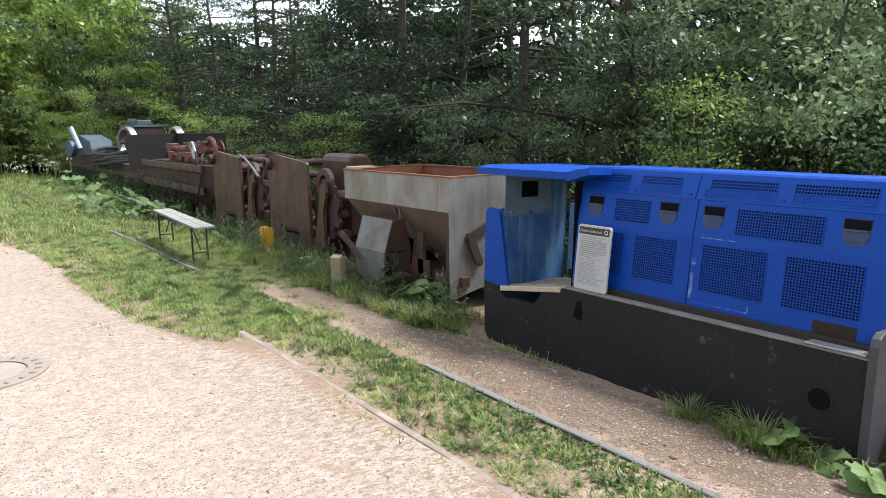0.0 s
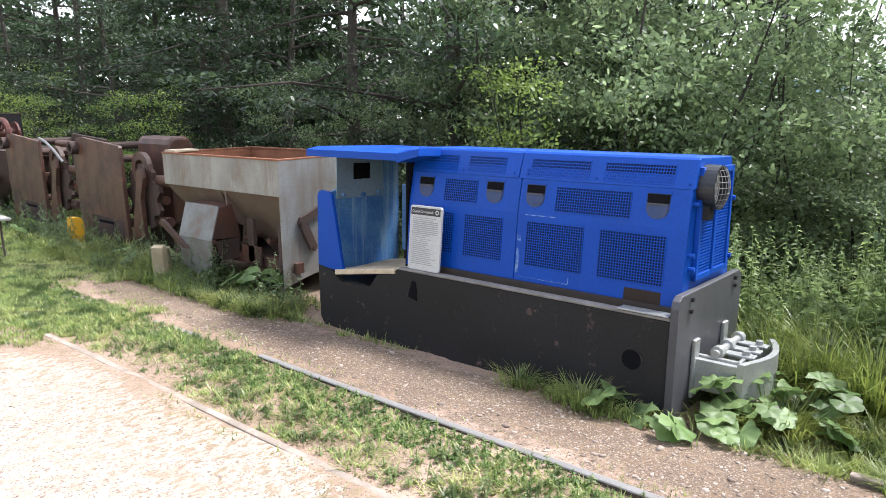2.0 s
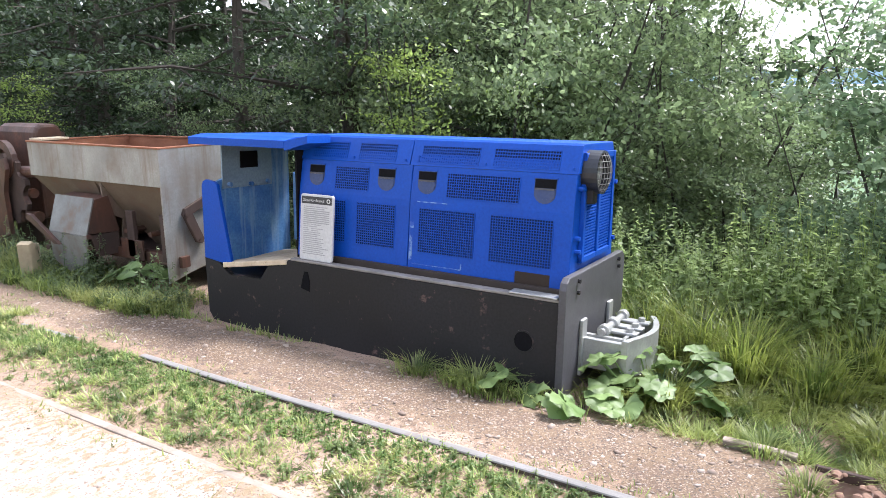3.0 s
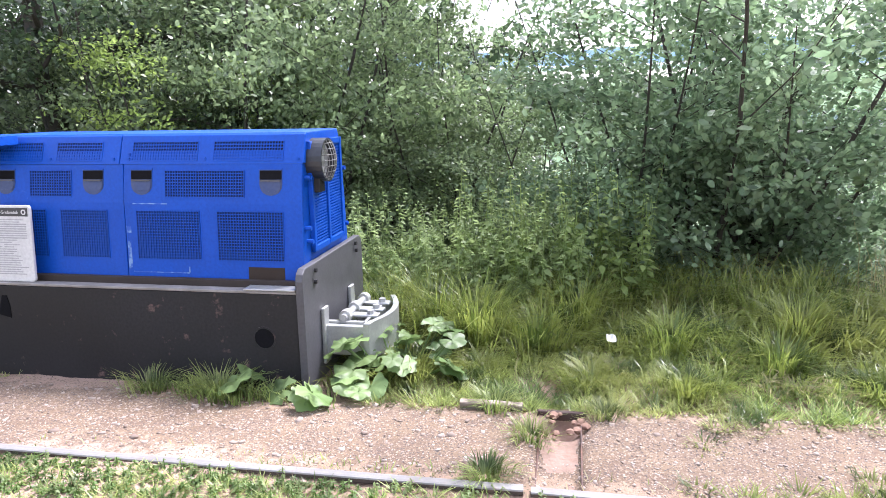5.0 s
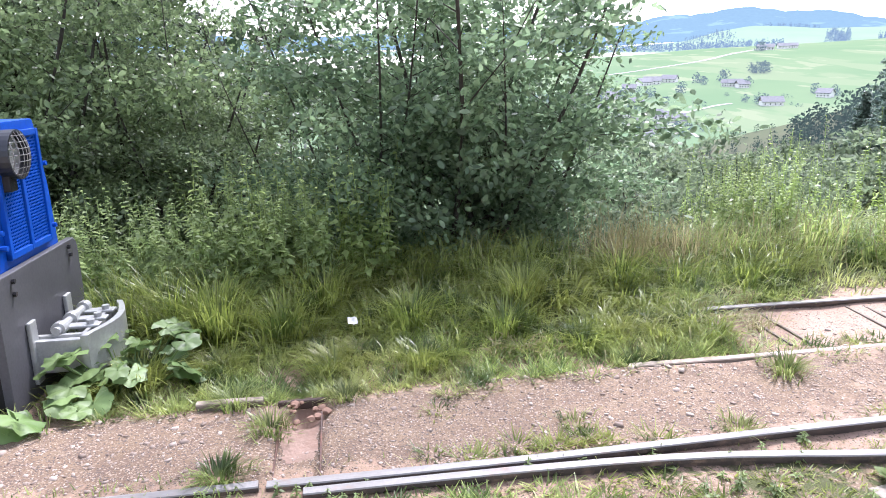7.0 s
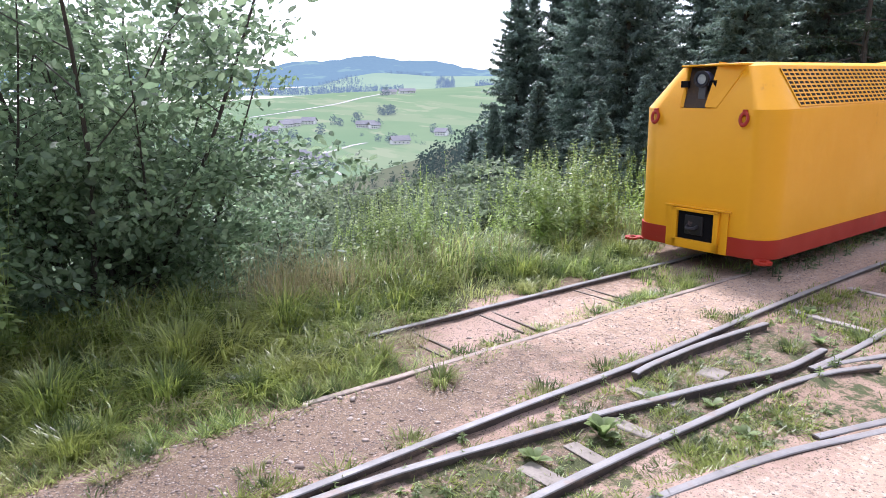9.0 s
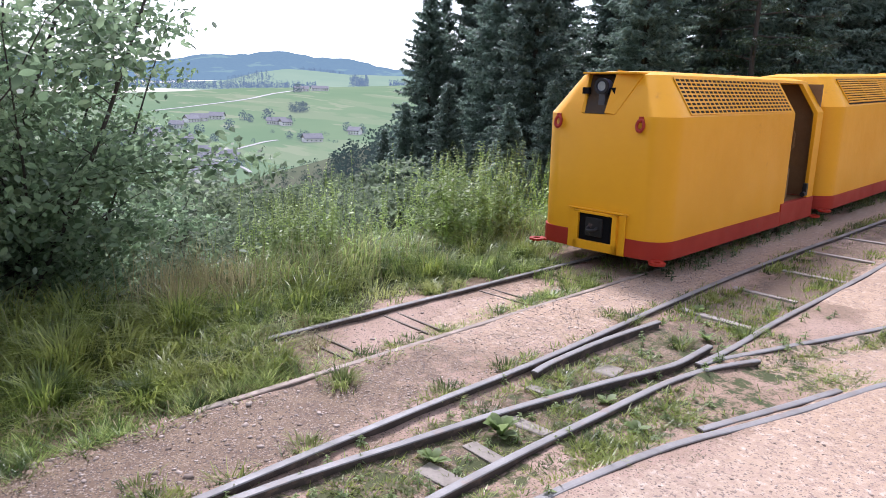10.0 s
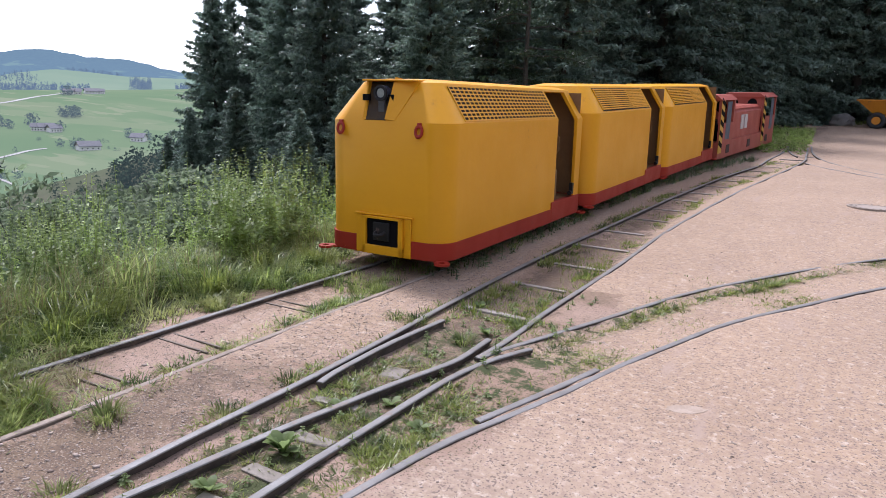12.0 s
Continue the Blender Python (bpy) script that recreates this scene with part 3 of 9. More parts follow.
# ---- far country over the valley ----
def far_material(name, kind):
    """Distance as a plain backdrop; an even emission paints the pale blue haze over it."""
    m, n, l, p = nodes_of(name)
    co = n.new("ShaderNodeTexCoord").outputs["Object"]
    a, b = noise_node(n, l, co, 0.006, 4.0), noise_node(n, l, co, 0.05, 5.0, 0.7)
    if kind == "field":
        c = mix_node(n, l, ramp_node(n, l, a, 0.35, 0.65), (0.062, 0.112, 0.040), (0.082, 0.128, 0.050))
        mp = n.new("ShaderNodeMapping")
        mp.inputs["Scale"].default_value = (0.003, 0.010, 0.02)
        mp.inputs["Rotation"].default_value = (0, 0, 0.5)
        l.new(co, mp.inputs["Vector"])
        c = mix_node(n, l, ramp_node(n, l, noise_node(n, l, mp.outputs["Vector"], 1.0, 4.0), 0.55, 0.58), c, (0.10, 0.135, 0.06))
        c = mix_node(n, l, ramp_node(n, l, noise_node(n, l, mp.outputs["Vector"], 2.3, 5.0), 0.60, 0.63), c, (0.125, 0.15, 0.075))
        haze_glow, strength = (0.46, 0.54, 0.57), 0.15
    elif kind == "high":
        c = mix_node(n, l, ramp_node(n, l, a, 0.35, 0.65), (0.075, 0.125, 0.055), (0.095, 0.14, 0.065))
        haze_glow, strength = (0.46, 0.55, 0.64), 0.24
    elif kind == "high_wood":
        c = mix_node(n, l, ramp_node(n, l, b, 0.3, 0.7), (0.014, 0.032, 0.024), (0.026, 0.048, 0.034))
        haze_glow, strength = (0.32, 0.45, 0.68), 0.24
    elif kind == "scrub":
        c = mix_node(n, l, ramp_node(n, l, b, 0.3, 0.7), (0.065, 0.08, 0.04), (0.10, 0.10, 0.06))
        haze_glow, strength = (0.35, 0.45, 0.5), 0.06
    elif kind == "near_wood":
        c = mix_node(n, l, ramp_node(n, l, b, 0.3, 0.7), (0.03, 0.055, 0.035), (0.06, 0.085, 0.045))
        haze_glow, strength = (0.30, 0.42, 0.5), 0.05
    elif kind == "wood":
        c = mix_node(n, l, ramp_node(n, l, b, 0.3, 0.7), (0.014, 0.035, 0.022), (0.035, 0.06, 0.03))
        haze_glow, strength = (0.32, 0.42, 0.52), 0.17
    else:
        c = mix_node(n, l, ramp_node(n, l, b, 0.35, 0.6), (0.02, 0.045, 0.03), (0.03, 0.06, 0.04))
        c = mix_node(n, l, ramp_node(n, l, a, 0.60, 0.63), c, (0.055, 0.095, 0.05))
        haze_glow, strength = (0.33, 0.47, 0.76), 0.26
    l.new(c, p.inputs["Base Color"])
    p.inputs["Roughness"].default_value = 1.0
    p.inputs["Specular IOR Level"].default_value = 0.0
    # the surface glows in the haze colour, in place of real haze
    p.inputs["Emission Color"].default_value = (*haze_glow, 1)
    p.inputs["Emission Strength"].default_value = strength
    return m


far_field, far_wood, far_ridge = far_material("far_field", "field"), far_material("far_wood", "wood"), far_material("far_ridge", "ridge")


def polar_sheet(name, a0, a1, na, radii, height, material, label, category="hill"):
    """A hillside seen across the valley: compass angle by distance, height by a function."""
    aa = np.radians(np.linspace(a0, a1, na))
    A, R = np.meshgrid(aa, np.asarray(radii, float), indexing="xy")
    x, y = R * np.sin(A), R * np.cos(A)
    z = height(np.degrees(A), R)
    v = np.stack([x, y, z], -1).reshape(-1, 3)
    r, c = A.shape
    i = np.arange(r * c).reshape(r, c)
    f = np.stack([i[:-1, :-1], i[:-1, 1:], i[1:, 1:], i[1:, :-1]], -1).reshape(-1, 4)
    return tagged(new(name, np_mesh(name, v, f, material, True)), label, category, kind="structure")


def hill_height(a, r):
    """Open meadow hill on the far side of the valley."""
    base = np.interp(r, [330, 500, 900, 1500, 1900, 2300], [-120, -78, -42, 8, 22, 15])
    return base + 7 * np.sin(np.radians(a) * 9 + r * 0.002) * np.interp(r, [330, 900], [0.2, 1]) + 5 * np.sin(r * 0.006 + a * 0.1) - np.interp(a, [60, 100], [35, 0]) + np.interp(a, [122, 150], [0, 22]) - np.interp(a, [110, 114, 119, 123], [48, 38, 14, 0]) * np.interp(r, [900, 1850], [0.0, 1.0])


def ridge_height(a, r):
    top = 1.55 + 1.40 * np.exp(-((a - 121.5) / 9.0) ** 2) + 0.5 * np.exp(-((a - 101) / 6.0) ** 2) + 0.12 * np.sin(a * 1.1) + 0.05 * np.sin(a * 5.0)
    el = np.interp(r, [3150, 4300, 5200], [0.3, 1.0, 0.7])
    return 1.6 + r * np.tan(np.radians(top * el * np.interp(r, [3150, 4300], [0.8, 1])))


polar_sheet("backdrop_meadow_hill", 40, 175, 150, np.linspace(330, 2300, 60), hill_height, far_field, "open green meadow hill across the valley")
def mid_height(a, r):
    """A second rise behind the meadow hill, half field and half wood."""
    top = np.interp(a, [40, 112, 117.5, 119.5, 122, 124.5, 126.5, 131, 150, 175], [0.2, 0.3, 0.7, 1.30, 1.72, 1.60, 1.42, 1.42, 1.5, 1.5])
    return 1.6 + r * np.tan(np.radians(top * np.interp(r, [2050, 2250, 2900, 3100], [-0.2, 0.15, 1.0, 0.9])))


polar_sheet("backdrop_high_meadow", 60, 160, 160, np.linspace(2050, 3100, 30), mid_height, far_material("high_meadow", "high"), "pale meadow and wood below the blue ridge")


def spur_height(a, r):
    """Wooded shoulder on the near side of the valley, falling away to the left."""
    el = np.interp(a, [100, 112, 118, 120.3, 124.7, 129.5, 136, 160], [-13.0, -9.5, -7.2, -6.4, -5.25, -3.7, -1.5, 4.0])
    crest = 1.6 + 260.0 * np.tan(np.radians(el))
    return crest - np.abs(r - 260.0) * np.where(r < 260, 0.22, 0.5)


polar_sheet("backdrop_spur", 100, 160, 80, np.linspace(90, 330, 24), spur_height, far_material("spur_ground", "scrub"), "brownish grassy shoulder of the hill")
polar_sheet("backdrop_wooded_ridge", 30, 185, 220, np.linspace(3150, 5200, 30), ridge_height, far_ridge, "long wooded ridge, blue with painted haze, under a pale sky")

# ---- rails and sleepers ----
RAILS = (
    ("rail", [(2.30, 12.4), (2.36, 10.5), (2.365, 8.6), (2.40, 8.0)], 0.004),
    ("rail", [(2.46, 6.6), (2.555, 4.8), (2.57, 3.7)], -0.012),
    ("rail", [(2.57, 3.68), (2.57, 2.0), (2.57, 0.3), (2.575, 0.02)], 0.010),
    ("rail", [(2.58, -0.01), (2.575, -1.2), (2.60, -2.6), (2.595, -3.6), (2.625, -4.5), (2.67, -5.5), (2.70, -6.7), (2.66, -7.8), (2.50, -9.8), (2.27, -12.4), (1.89, -15.6), (1.44, -18.2)], 0.0),
    ("rail", [(1.42, -18.5), (1.36, -19.8), (1.17, -22.0), (1.11, -23.8)], -0.01),
    ("rail", [(1.14, -24.3), (1.06, -23.2), (0.93, -22.0), (0.74, -21.2)], -0.004),
    ("rail", [(0.50, -24.7), (0.42, -22.6), (0.22, -21.0), (-0.06, -19.94), (-0.62, -18.73), (-1.10, -18.06), (-2.4, -16.6)], 0.0),
    ("rail", [(0.50, -19.62), (0.24, -18.97), (-0.36, -18.16), (-1.05, -17.27), (-2.2, -15.9)], 0.0),
    ("rail", [(2.52, -0.15), (2.518, -0.7), (2.505, -1.34), (2.47, -1.85), (2.39, -2.36), (2.30, -2.95), (2.22, -3.35), (2.14, -3.75), (2.04, -4.15), (2.005, -4.35), (2.005, -4.57), (2.01, -4.80)], -0.006),
    ("kerb_rail", [(1.87, 5.3), (1.88, 5.0), (1.90, 2.6), (1.88, 0.5), (1.80, -1.2)], 0.001),
    ("rail", [(1.797, -1.22), (1.64, -2.63), (1.51, -3.32), (1.37, -3.74), (1.22, -4.22), (1.05, -4.85), (0.83, -5.52), (0.55, -6.27), (-0.04, -7.32), (-0.55, -8.14), (-2.2, -10.4), (-5.0, -13.2)], 0.002),
    ("rail", [(1.93, -0.4), (1.96, -1.6), (1.96, -2.5), (1.93, -3.33), (1.91, -3.85), (1.88, -4.15), (1.80, -4.48), (1.68, -4.77)], -0.003),
    ("rail", [(1.905, -4.40), (1.885, -4.75), (1.885, -5.1), (1.90, -5.6), (1.89, -6.4), (1.84, -7.8), (1.75, -10.0), (1.37, -13.8), (0.60, -19.4), (0.545, -21.5), (0.58, -24.0)], 0.0),
    ("rail", [(1.89, -4.46), (1.83, -4.66), (1.72, -4.98), (1.50, -5.62), (1.24, -6.38), (0.94, -7.12), (0.23, -8.34), (-0.62, -9.52), (-2.2, -11.3), (-5.0, -14.2)], -0.003),
    ("check_rail", [(2.50, -3.52), (2.525, -3.69), (2.535, -4.0), (2.535, -4.38), (2.49, -4.99)], 0.0),
    ("check_rail", [(1.50, -3.58), (1.47, -3.68), (1.355, -4.05), (1.265, -4.35), (1.18, -4.66)], -0.004),
    ("rail", [(4.01, -2.62), (4.01, -3.2), (4.0, -5.6), (3.98, -9.6), (3.79, -12.5), (3.24, -16.5), (2.49, -20.0)], 0.0),
    ("kerb_rail", [(3.375, 0.40), (3.375, 0.24), (3.37, 0.08)], -0.040),
    ("kerb_rail", [(3.355, -1.85), (3.35, -2.25), (3.34, -5.56), (3.32, -9.6), (3.13, -12.5), (2.58, -16.5), (1.83, -20.0)], -0.020),
)


def spline(pts, step=0.25):
    """Smooth points along a few given ones."""
    pts = [Vector(p) for p in pts]
    out = []
    for i in range(len(pts) - 1):
        p0, p1, p2, p3 = pts[max(i - 1, 0)], pts[i], pts[i + 1], pts[min(i + 2, len(pts) - 1)]
        k = max(2, int((p2 - p1).length / step))
        for s in range(k):
            t = s / k
            out.append(0.5 * ((2 * p1) + (p2 - p0) * t + (2 * p0 - 5 * p1 + 4 * p2 - p3) * t * t + (3 * p1 - p0 - 3 * p2 + p3) * t ** 3))
    out.append(pts[-1])
    return out


def sweep(bm, path, section, top):
    rows = []
    for i, p in enumerate(path):
        d = (path[min(i + 1, len(path) - 1)] - path[max(i - 1, 0)]).normalized()
        side = Vector((d.y, -d.x))
        z = top - 0.009 * min(1.0, max(0.0, (p.y - 0.2) / 1.5)) + float(rise(p.y)) + 0.002 * float(lump(p.x, p.y, 1.1, 5.0))
        rows.append([bm.verts.new((p.x + side.x * s, p.y + side.y * s, z + h)) for s, h in section])
    for a, b in zip(rows, rows[1:]):
        for j in range(len(section)):
            k = (j + 1) % len(section)
            bm.faces.new((a[j], a[k], b[k], b[j]))
    bm.faces.new(rows[0][::-1])
    bm.faces.new(rows[-1])


HEAD = [(-0.023, -0.004), (-0.020, 0.001), (-0.010, 0.003), (0.010, 0.003), (0.020, 0.001), (0.023, -0.004), (0.023, -0.0055), (-0.023, -0.0055)]
WEB = [(-0.0225, -0.0055), (0.0225, -0.0055), (0.022, -0.021), (0.008, -0.030), (0.008, -0.078), (0.040, -0.090), (0.040, -0.10), (-0.040, -0.10), (-0.040, -0.090), (-0.008, -0.078), (-0.008, -0.030), (-0.021, -0.021)]
for kind_name, pts, top in RAILS:
    path = spline(pts)
    r = thing(kind_name, pose(0, 0, 0), "narrow-gauge steel rail with a worn bright top" if kind_name == "rail" else "brown dusty old rail edging the gravel yard" if kind_name == "kerb_rail" else "short steel check rail with flared ends in the turnout", "rail", "narrow-gauge rails")
    bm = bmesh.new()
    sweep(bm, path, HEAD, top)
    part("rail_head", bm, kerb_steel if kind_name == "kerb_rail" else rail_steel, r, "worn grey running surface")
    bm = bmesh.new()
    sweep(bm, path, WEB, top)
    part("rail_web", bm, old_sleeper if kind_name == "kerb_rail" else rail_side, r, "dark rusty web and foot")

sleeper_rng = random.Random(5)


def sleeper(x0, x1, y, turn, top, material=None, w=0.13):
    bm = bmesh.new()
    box(bm, -(x1 - x0) / 2, (x1 - x0) / 2, -w / 2, w / 2, -0.06, 0.0, 0.012)
    for v in bm.verts:
        v.co.z += sleeper_rng.uniform(-0.006, 0.006)
        v.co.y += sleeper_rng.uniform(-0.006, 0.006)
    xm = (x0 + x1) / 2
    solid("sleeper", bm, material or grey_wood, "weathered grey wooden sleeper sunk into the ballast", "sleeper", "sleepers of the yard tracks",
          m=pose(xm, y, top + float(rise(y)), 0, 0, turn))


# pressed-steel bars showing in the gravel of the main track
for k in range(17):
    y = -5.50 - 1.0 * k - sleeper_rng.uniform(-0.05, 0.05)
    c = 2.27 - float(bend(y)) * 0.9
    bm = bmesh.new()
    box(bm, -0.34 + 0.10 * (k % 3 == 1), 0.32 - 0.08 * (k % 4 == 2), -0.034, 0.034, -0.05, 0.010, 0.006)
    for v in bm.verts:
        v.co.z += sleeper_rng.uniform(-0.003, 0.003)
        v.co.y += sleeper_rng.uniform(-0.004, 0.004)
    solid("sleeper", bm, pale_steel, "pale worn steel sleeper showing through the gravel between the rails", "sleeper", "steel sleepers of the main track",
          m=pose(c, y, land_at(c, y) + 0.007, 0, 0, sleeper_rng.uniform(-3, 3) - 3.0 + 4.0 * max(0.0, (k - 3) / 8)))
worn_board = surface("worn_board", (0.27, 0.24, 0.20), (0.19, 0.165, 0.135), 0.9, scale=8.0, bump=0.5, dist=0.004)
# boards and slabs lying in the turnout
for x, y, ln, wd, turn, lab in ((2.10, -2.37, 0.26, 0.10, 4, "flat grey weathered board sunk in the turnout"), (2.10, -2.66, 0.26, 0.085, -3, "flat grey weathered board sunk in the turnout"),
                                (2.14, -3.02, 0.24, 0.08, 2, "flat grey weathered board sunk in the turnout"), (2.30, -4.02, 0.15, 0.16, 10, "small flat concrete slab between the rails"), (2.30, -3.42, 0.30, 0.08, 5, "flat grey weathered board sunk in the turnout")):
    bm = bmesh.new()
    box(bm, -ln / 2, ln / 2, -wd / 2, wd / 2, -0.04, 0.0, 0.008)
    for v in bm.verts:
        v.co.x += sleeper_rng.uniform(-0.008, 0.008)
        v.co.y += sleeper_rng.uniform(-0.006, 0.006)
    solid("board", bm, worn_board, lab, "board", "boards in the turnout", m=pose(x, y, land_at(x, y) + 0.012, 0, 0, turn))
# edges of the hollow steel sleepers under the yellow train's track
for y in (-2.92, -3.64, -4.70, -5.55):
    st = thing("sleeper", pose(3.68, y, land_at(3.68, y) + 0.004, 0, 0, sleeper_rng.uniform(-3, 3)), "thin rusty pressed-steel sleeper, its two edges showing in the ballast", "sleeper", "steel sleepers")
    for o in (-0.06, 0.06):
        bm = bmesh.new()
        box(bm, -0.20, 0.30, o - 0.008, o + 0.008, -0.04, 0.008, 0.002)
        part("edge", bm, old_sleeper, st)
# ---- the blue mine locomotive ----
LOCO = Matrix.Translation((3.52, 1.29, -0.14)) @ Matrix.Rotation(radians(2.3), 4, "Y")
HOOD = [(0.60, 0.395), (1.06, 0.36), (1.28, 0.325), (1.44, 0.27)]     # height, half width
MID = 0.52


def hood_half(w):
    return float(np.interp(w, [p[0] for p in HOOD], [p[1] for p in HOOD]))


def slope_frame(w0, w1, near=True):
    """Two points of the hood's near side, for panels that lie on it."""
    return (MID - hood_half(w0), w0), (MID - hood_half(w1), w1)


def on_side(bm, v0, v1, w0, w1, t0, t1, pts=None, grow=0.0):
    """A slab lying on the near side of the hood, from t0 to t1 in front of the skin."""
    (ua, wa), (ub, wb) = slope_frame(w0, w1)
    n = Vector((-(wb - wa), ub - ua)).normalized()
    n = n if n.x < 0 else -n
    loops = []
    for t in (t0, t1):
        row = []
        for v, f in (pts or ((v0, 0), (v1, 0), (v1, 1), (v0, 1))):
            u, w = ua + (ub - ua) * f, wa + (wb - wa) * f
            row.append(bm.verts.new((u + n.x * t, v, w + n.y * t)))
        loops.append(row)
    a, b = loops
    k = len(a)
    bm.faces.new(a)
    bm.faces.new(b[::-1])
    for i in range(k):
        bm.faces.new((a[i], a[(i + 1) % k], b[(i + 1) % k], b[i]))


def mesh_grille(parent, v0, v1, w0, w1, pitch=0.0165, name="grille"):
    """A perforated sheet: a lattice of flat bars before a near-black slab that paints the shade behind."""
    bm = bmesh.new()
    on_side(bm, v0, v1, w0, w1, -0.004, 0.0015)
    back = part("opening", bm, black_and_shade, parent, "near-black sheet painted as the shade behind the mesh")
    bm = bmesh.new()
    nv, nw = max(2, round((v1 - v0) / pitch)), max(2, round((w1 - w0) / pitch))
    bar = pitch * 0.155
    for i in range(nv + 1):
        v = v0 + (v1 - v0) * i / nv
        on_side(bm, v - bar, v + bar, w0, w1, 0.002, 0.0055)
    for i in range(nw + 1):
        f = i / nw
        e = bar / (w1 - w0)
        on_side(bm, v0, v1, w0, w1, 0.002, 0.0060, pts=((v0, f - e), (v1, f - e), (v1, f + e), (v0, f + e)))
    part(name, bm, blue_paint, parent, "blue perforated steel sheet")


def build_loco():
    loco = thing("mine_locomotive", LOCO, "blue and black diesel mine locomotive with perforated bonnet", "locomotive")
    # frame
    side = [(0.03, 0.0), (2.84, 0.0), (2.90, 0.08), (2.92, 0.50), (2.76, 0.478), (2.715, 0.44), (2.65, 0.395), (2.33, 0.405), (2.26, 0.51), (2.07, 0.56), (2.06, 0.58), (0.03, 0.58)]
    for u in (0.0, 1.0):
        bm = bmesh.new()
        prism(bm, side, "x", u, u + 0.04, 0.004)
        fr = part("side_frame", bm, black_frame, loco, "black painted steel side frame with chipped patches")
    # black disc and slot slab paint the shade inside the frame's holes
    bm = bmesh.new()
    rod(bm, (-0.004, 0.24, 0.325), (0.02, 0.24, 0.325), 0.062, seg=24)
    part("side_hole", bm, black_and_shade, loco, "round hole in the frame, its shade painted black")
    bm = bmesh.new()
    ring(bm, (0.001, 0.24, 0.325), (-1, 0, 0), 0.068, 0.058, 0.006, 24)
    part("hole_rim", bm, black_frame, loco)
    bm = bmesh.new()
    prism(bm, [(1.86, 0.38), (1.86, 0.46), (1.875, 0.52), (1.905, 0.52), (1.925, 0.46), (1.94, 0.40)], "x", -0.004, 0.012)
    part("side_slot", bm, black_and_shade, loco, "small keyed slot in the frame")
    bm = bmesh.new()
    box(bm, 0.04, 1.0, 0.03, 2.05, 0.52, 0.565)
    part("deck", bm, black_frame, loco)
    bm = bmesh.new()
    box(bm, -0.006, 0.045, 0.03, 2.03, 0.583, 0.60, 0.004)
    box(bm, 0.055, 0.09, 0.03, 2.03, 0.575, 0.592, 0.004)
    part("ledge_strip", bm, surface("ledge_wood", (0.26, 0.245, 0.225), (0.15, 0.14, 0.125), 0.7, scale=5.0, bump=0.4), loco, "worn grey strip along the frame's top")
    bm = bmesh.new()
    box(bm, -0.012, 0.075, 0.04, 0.34, 0.602, 0.612, 0.003)
    part("ledge_plate", bm, silver_paint, loco, "pale worn plate on the ledge")
    bm = bmesh.new()
    box(bm, 0.09, MID - 0.385, 0.04, 2.03, 0.58, 0.63)
    part("sill", bm, surface("sill_brown", (0.04, 0.028, 0.022), (0.028, 0.02, 0.016), 0.75), loco, "rusty brown sill under the bonnet")
    # rounded front plate with buffer
    bm = bmesh.new()
    pl = [(-0.02, 0.0), (-0.02, 0.66), (-0.005, 0.70), (0.03, 0.725), (1.01, 0.725), (1.045, 0.70), (1.06, 0.66), (1.06, 0.0)]
    prism(bm, pl, "y", -0.012, 0.032, 0.006)
    part("front_plate", bm, grey_plate, loco, "heavy dark grey front plate with rounded corners")
    for u, w in ((0.16, 0.685), (0.9, 0.69), (0.155, 0.62), (0.91, 0.64)):
        bm = bmesh.new()
        rod(bm, (u, -0.014, w), (u, -0.03, w), 0.013, seg=6)
        part("bolt", bm, black_frame, loco)
    buf = part("coupler_box", prism(prism(bmesh.new(), [(0.30, -0.26), (0.78, -0.26), (0.78, -0.24), (0.30, -0.24)], "z", 0.16, 0.34), [(0.30, -0.02), (0.33, -0.02), (0.33, -0.25), (0.30, -0.25)], "z", 0.14, 0.34), silver_paint, loco, "silver-painted coupler box")
    bm = bmesh.new()
    arc = [(0.22 + 0.62 * i / 14, -0.30 - 0.085 * math.sin(math.pi * i / 14)) for i in range(15)]
    prism(bm, arc + [(x, y + 0.035) for x, y in arc[::-1]], "z", 0.14, 0.36, 0.006)
    part("buffer_plate", bm, silver_paint, loco, "curved silver buffer plate")
    for u0 in (0.25, 0.745):
        bm = bmesh.new()
        box(bm, u0, u0 + 0.04, -0.30, -0.01, 0.15, 0.33, 0.005)
        part("side_cheek", bm, silver_paint, loco)
        bm = bmesh.new()
        box(bm, u0 - 0.03, u0 + 0.05, -0.035, -0.013, 0.10, 0.44, 0.006)
        part("mounting_plate", bm, silver_paint, loco)
    bm = bmesh.new()
    box(bm, 0.29, 0.75, -0.31, -0.02, 0.15, 0.17)
    part("bottom_plate", bm, silver_paint, loco)
    bm = bmesh.new()
    rod(bm, (0.30, -0.12, 0.36), (0.74, -0.12, 0.36), 0.022, seg=14)
    for u in (0.33, 0.50, 0.70):
        rod(bm, (u, -0.12, 0.36), (u + 0.05, -0.12, 0.36), 0.038, seg=14)
    part("spring_shaft", bm, silver_paint, loco, "silver shaft with collars")
    for u in (0.40, 0.52, 0.66):
        bm = bmesh.new()
        box(bm, u, u + 0.07, -0.30, -0.09, 0.335, 0.352, 0.005)
        rod(bm, (u + 0.035, -0.25, 0.35), (u + 0.035, -0.25, 0.375), 0.022, seg=6)
        part("link", bm, silver_paint, loco)
    # bonnet
    for v0, v1 in ((0.035, 1.135), (1.139, 2.08)):
        bm = bmesh.new()
        sec = [(MID - hw, w) for w, hw in HOOD[:3]] + [(MID + hw, w) for w, hw in HOOD[:3]][::-1]
        prism(bm, sec, "y", v0, v1, 0.006)
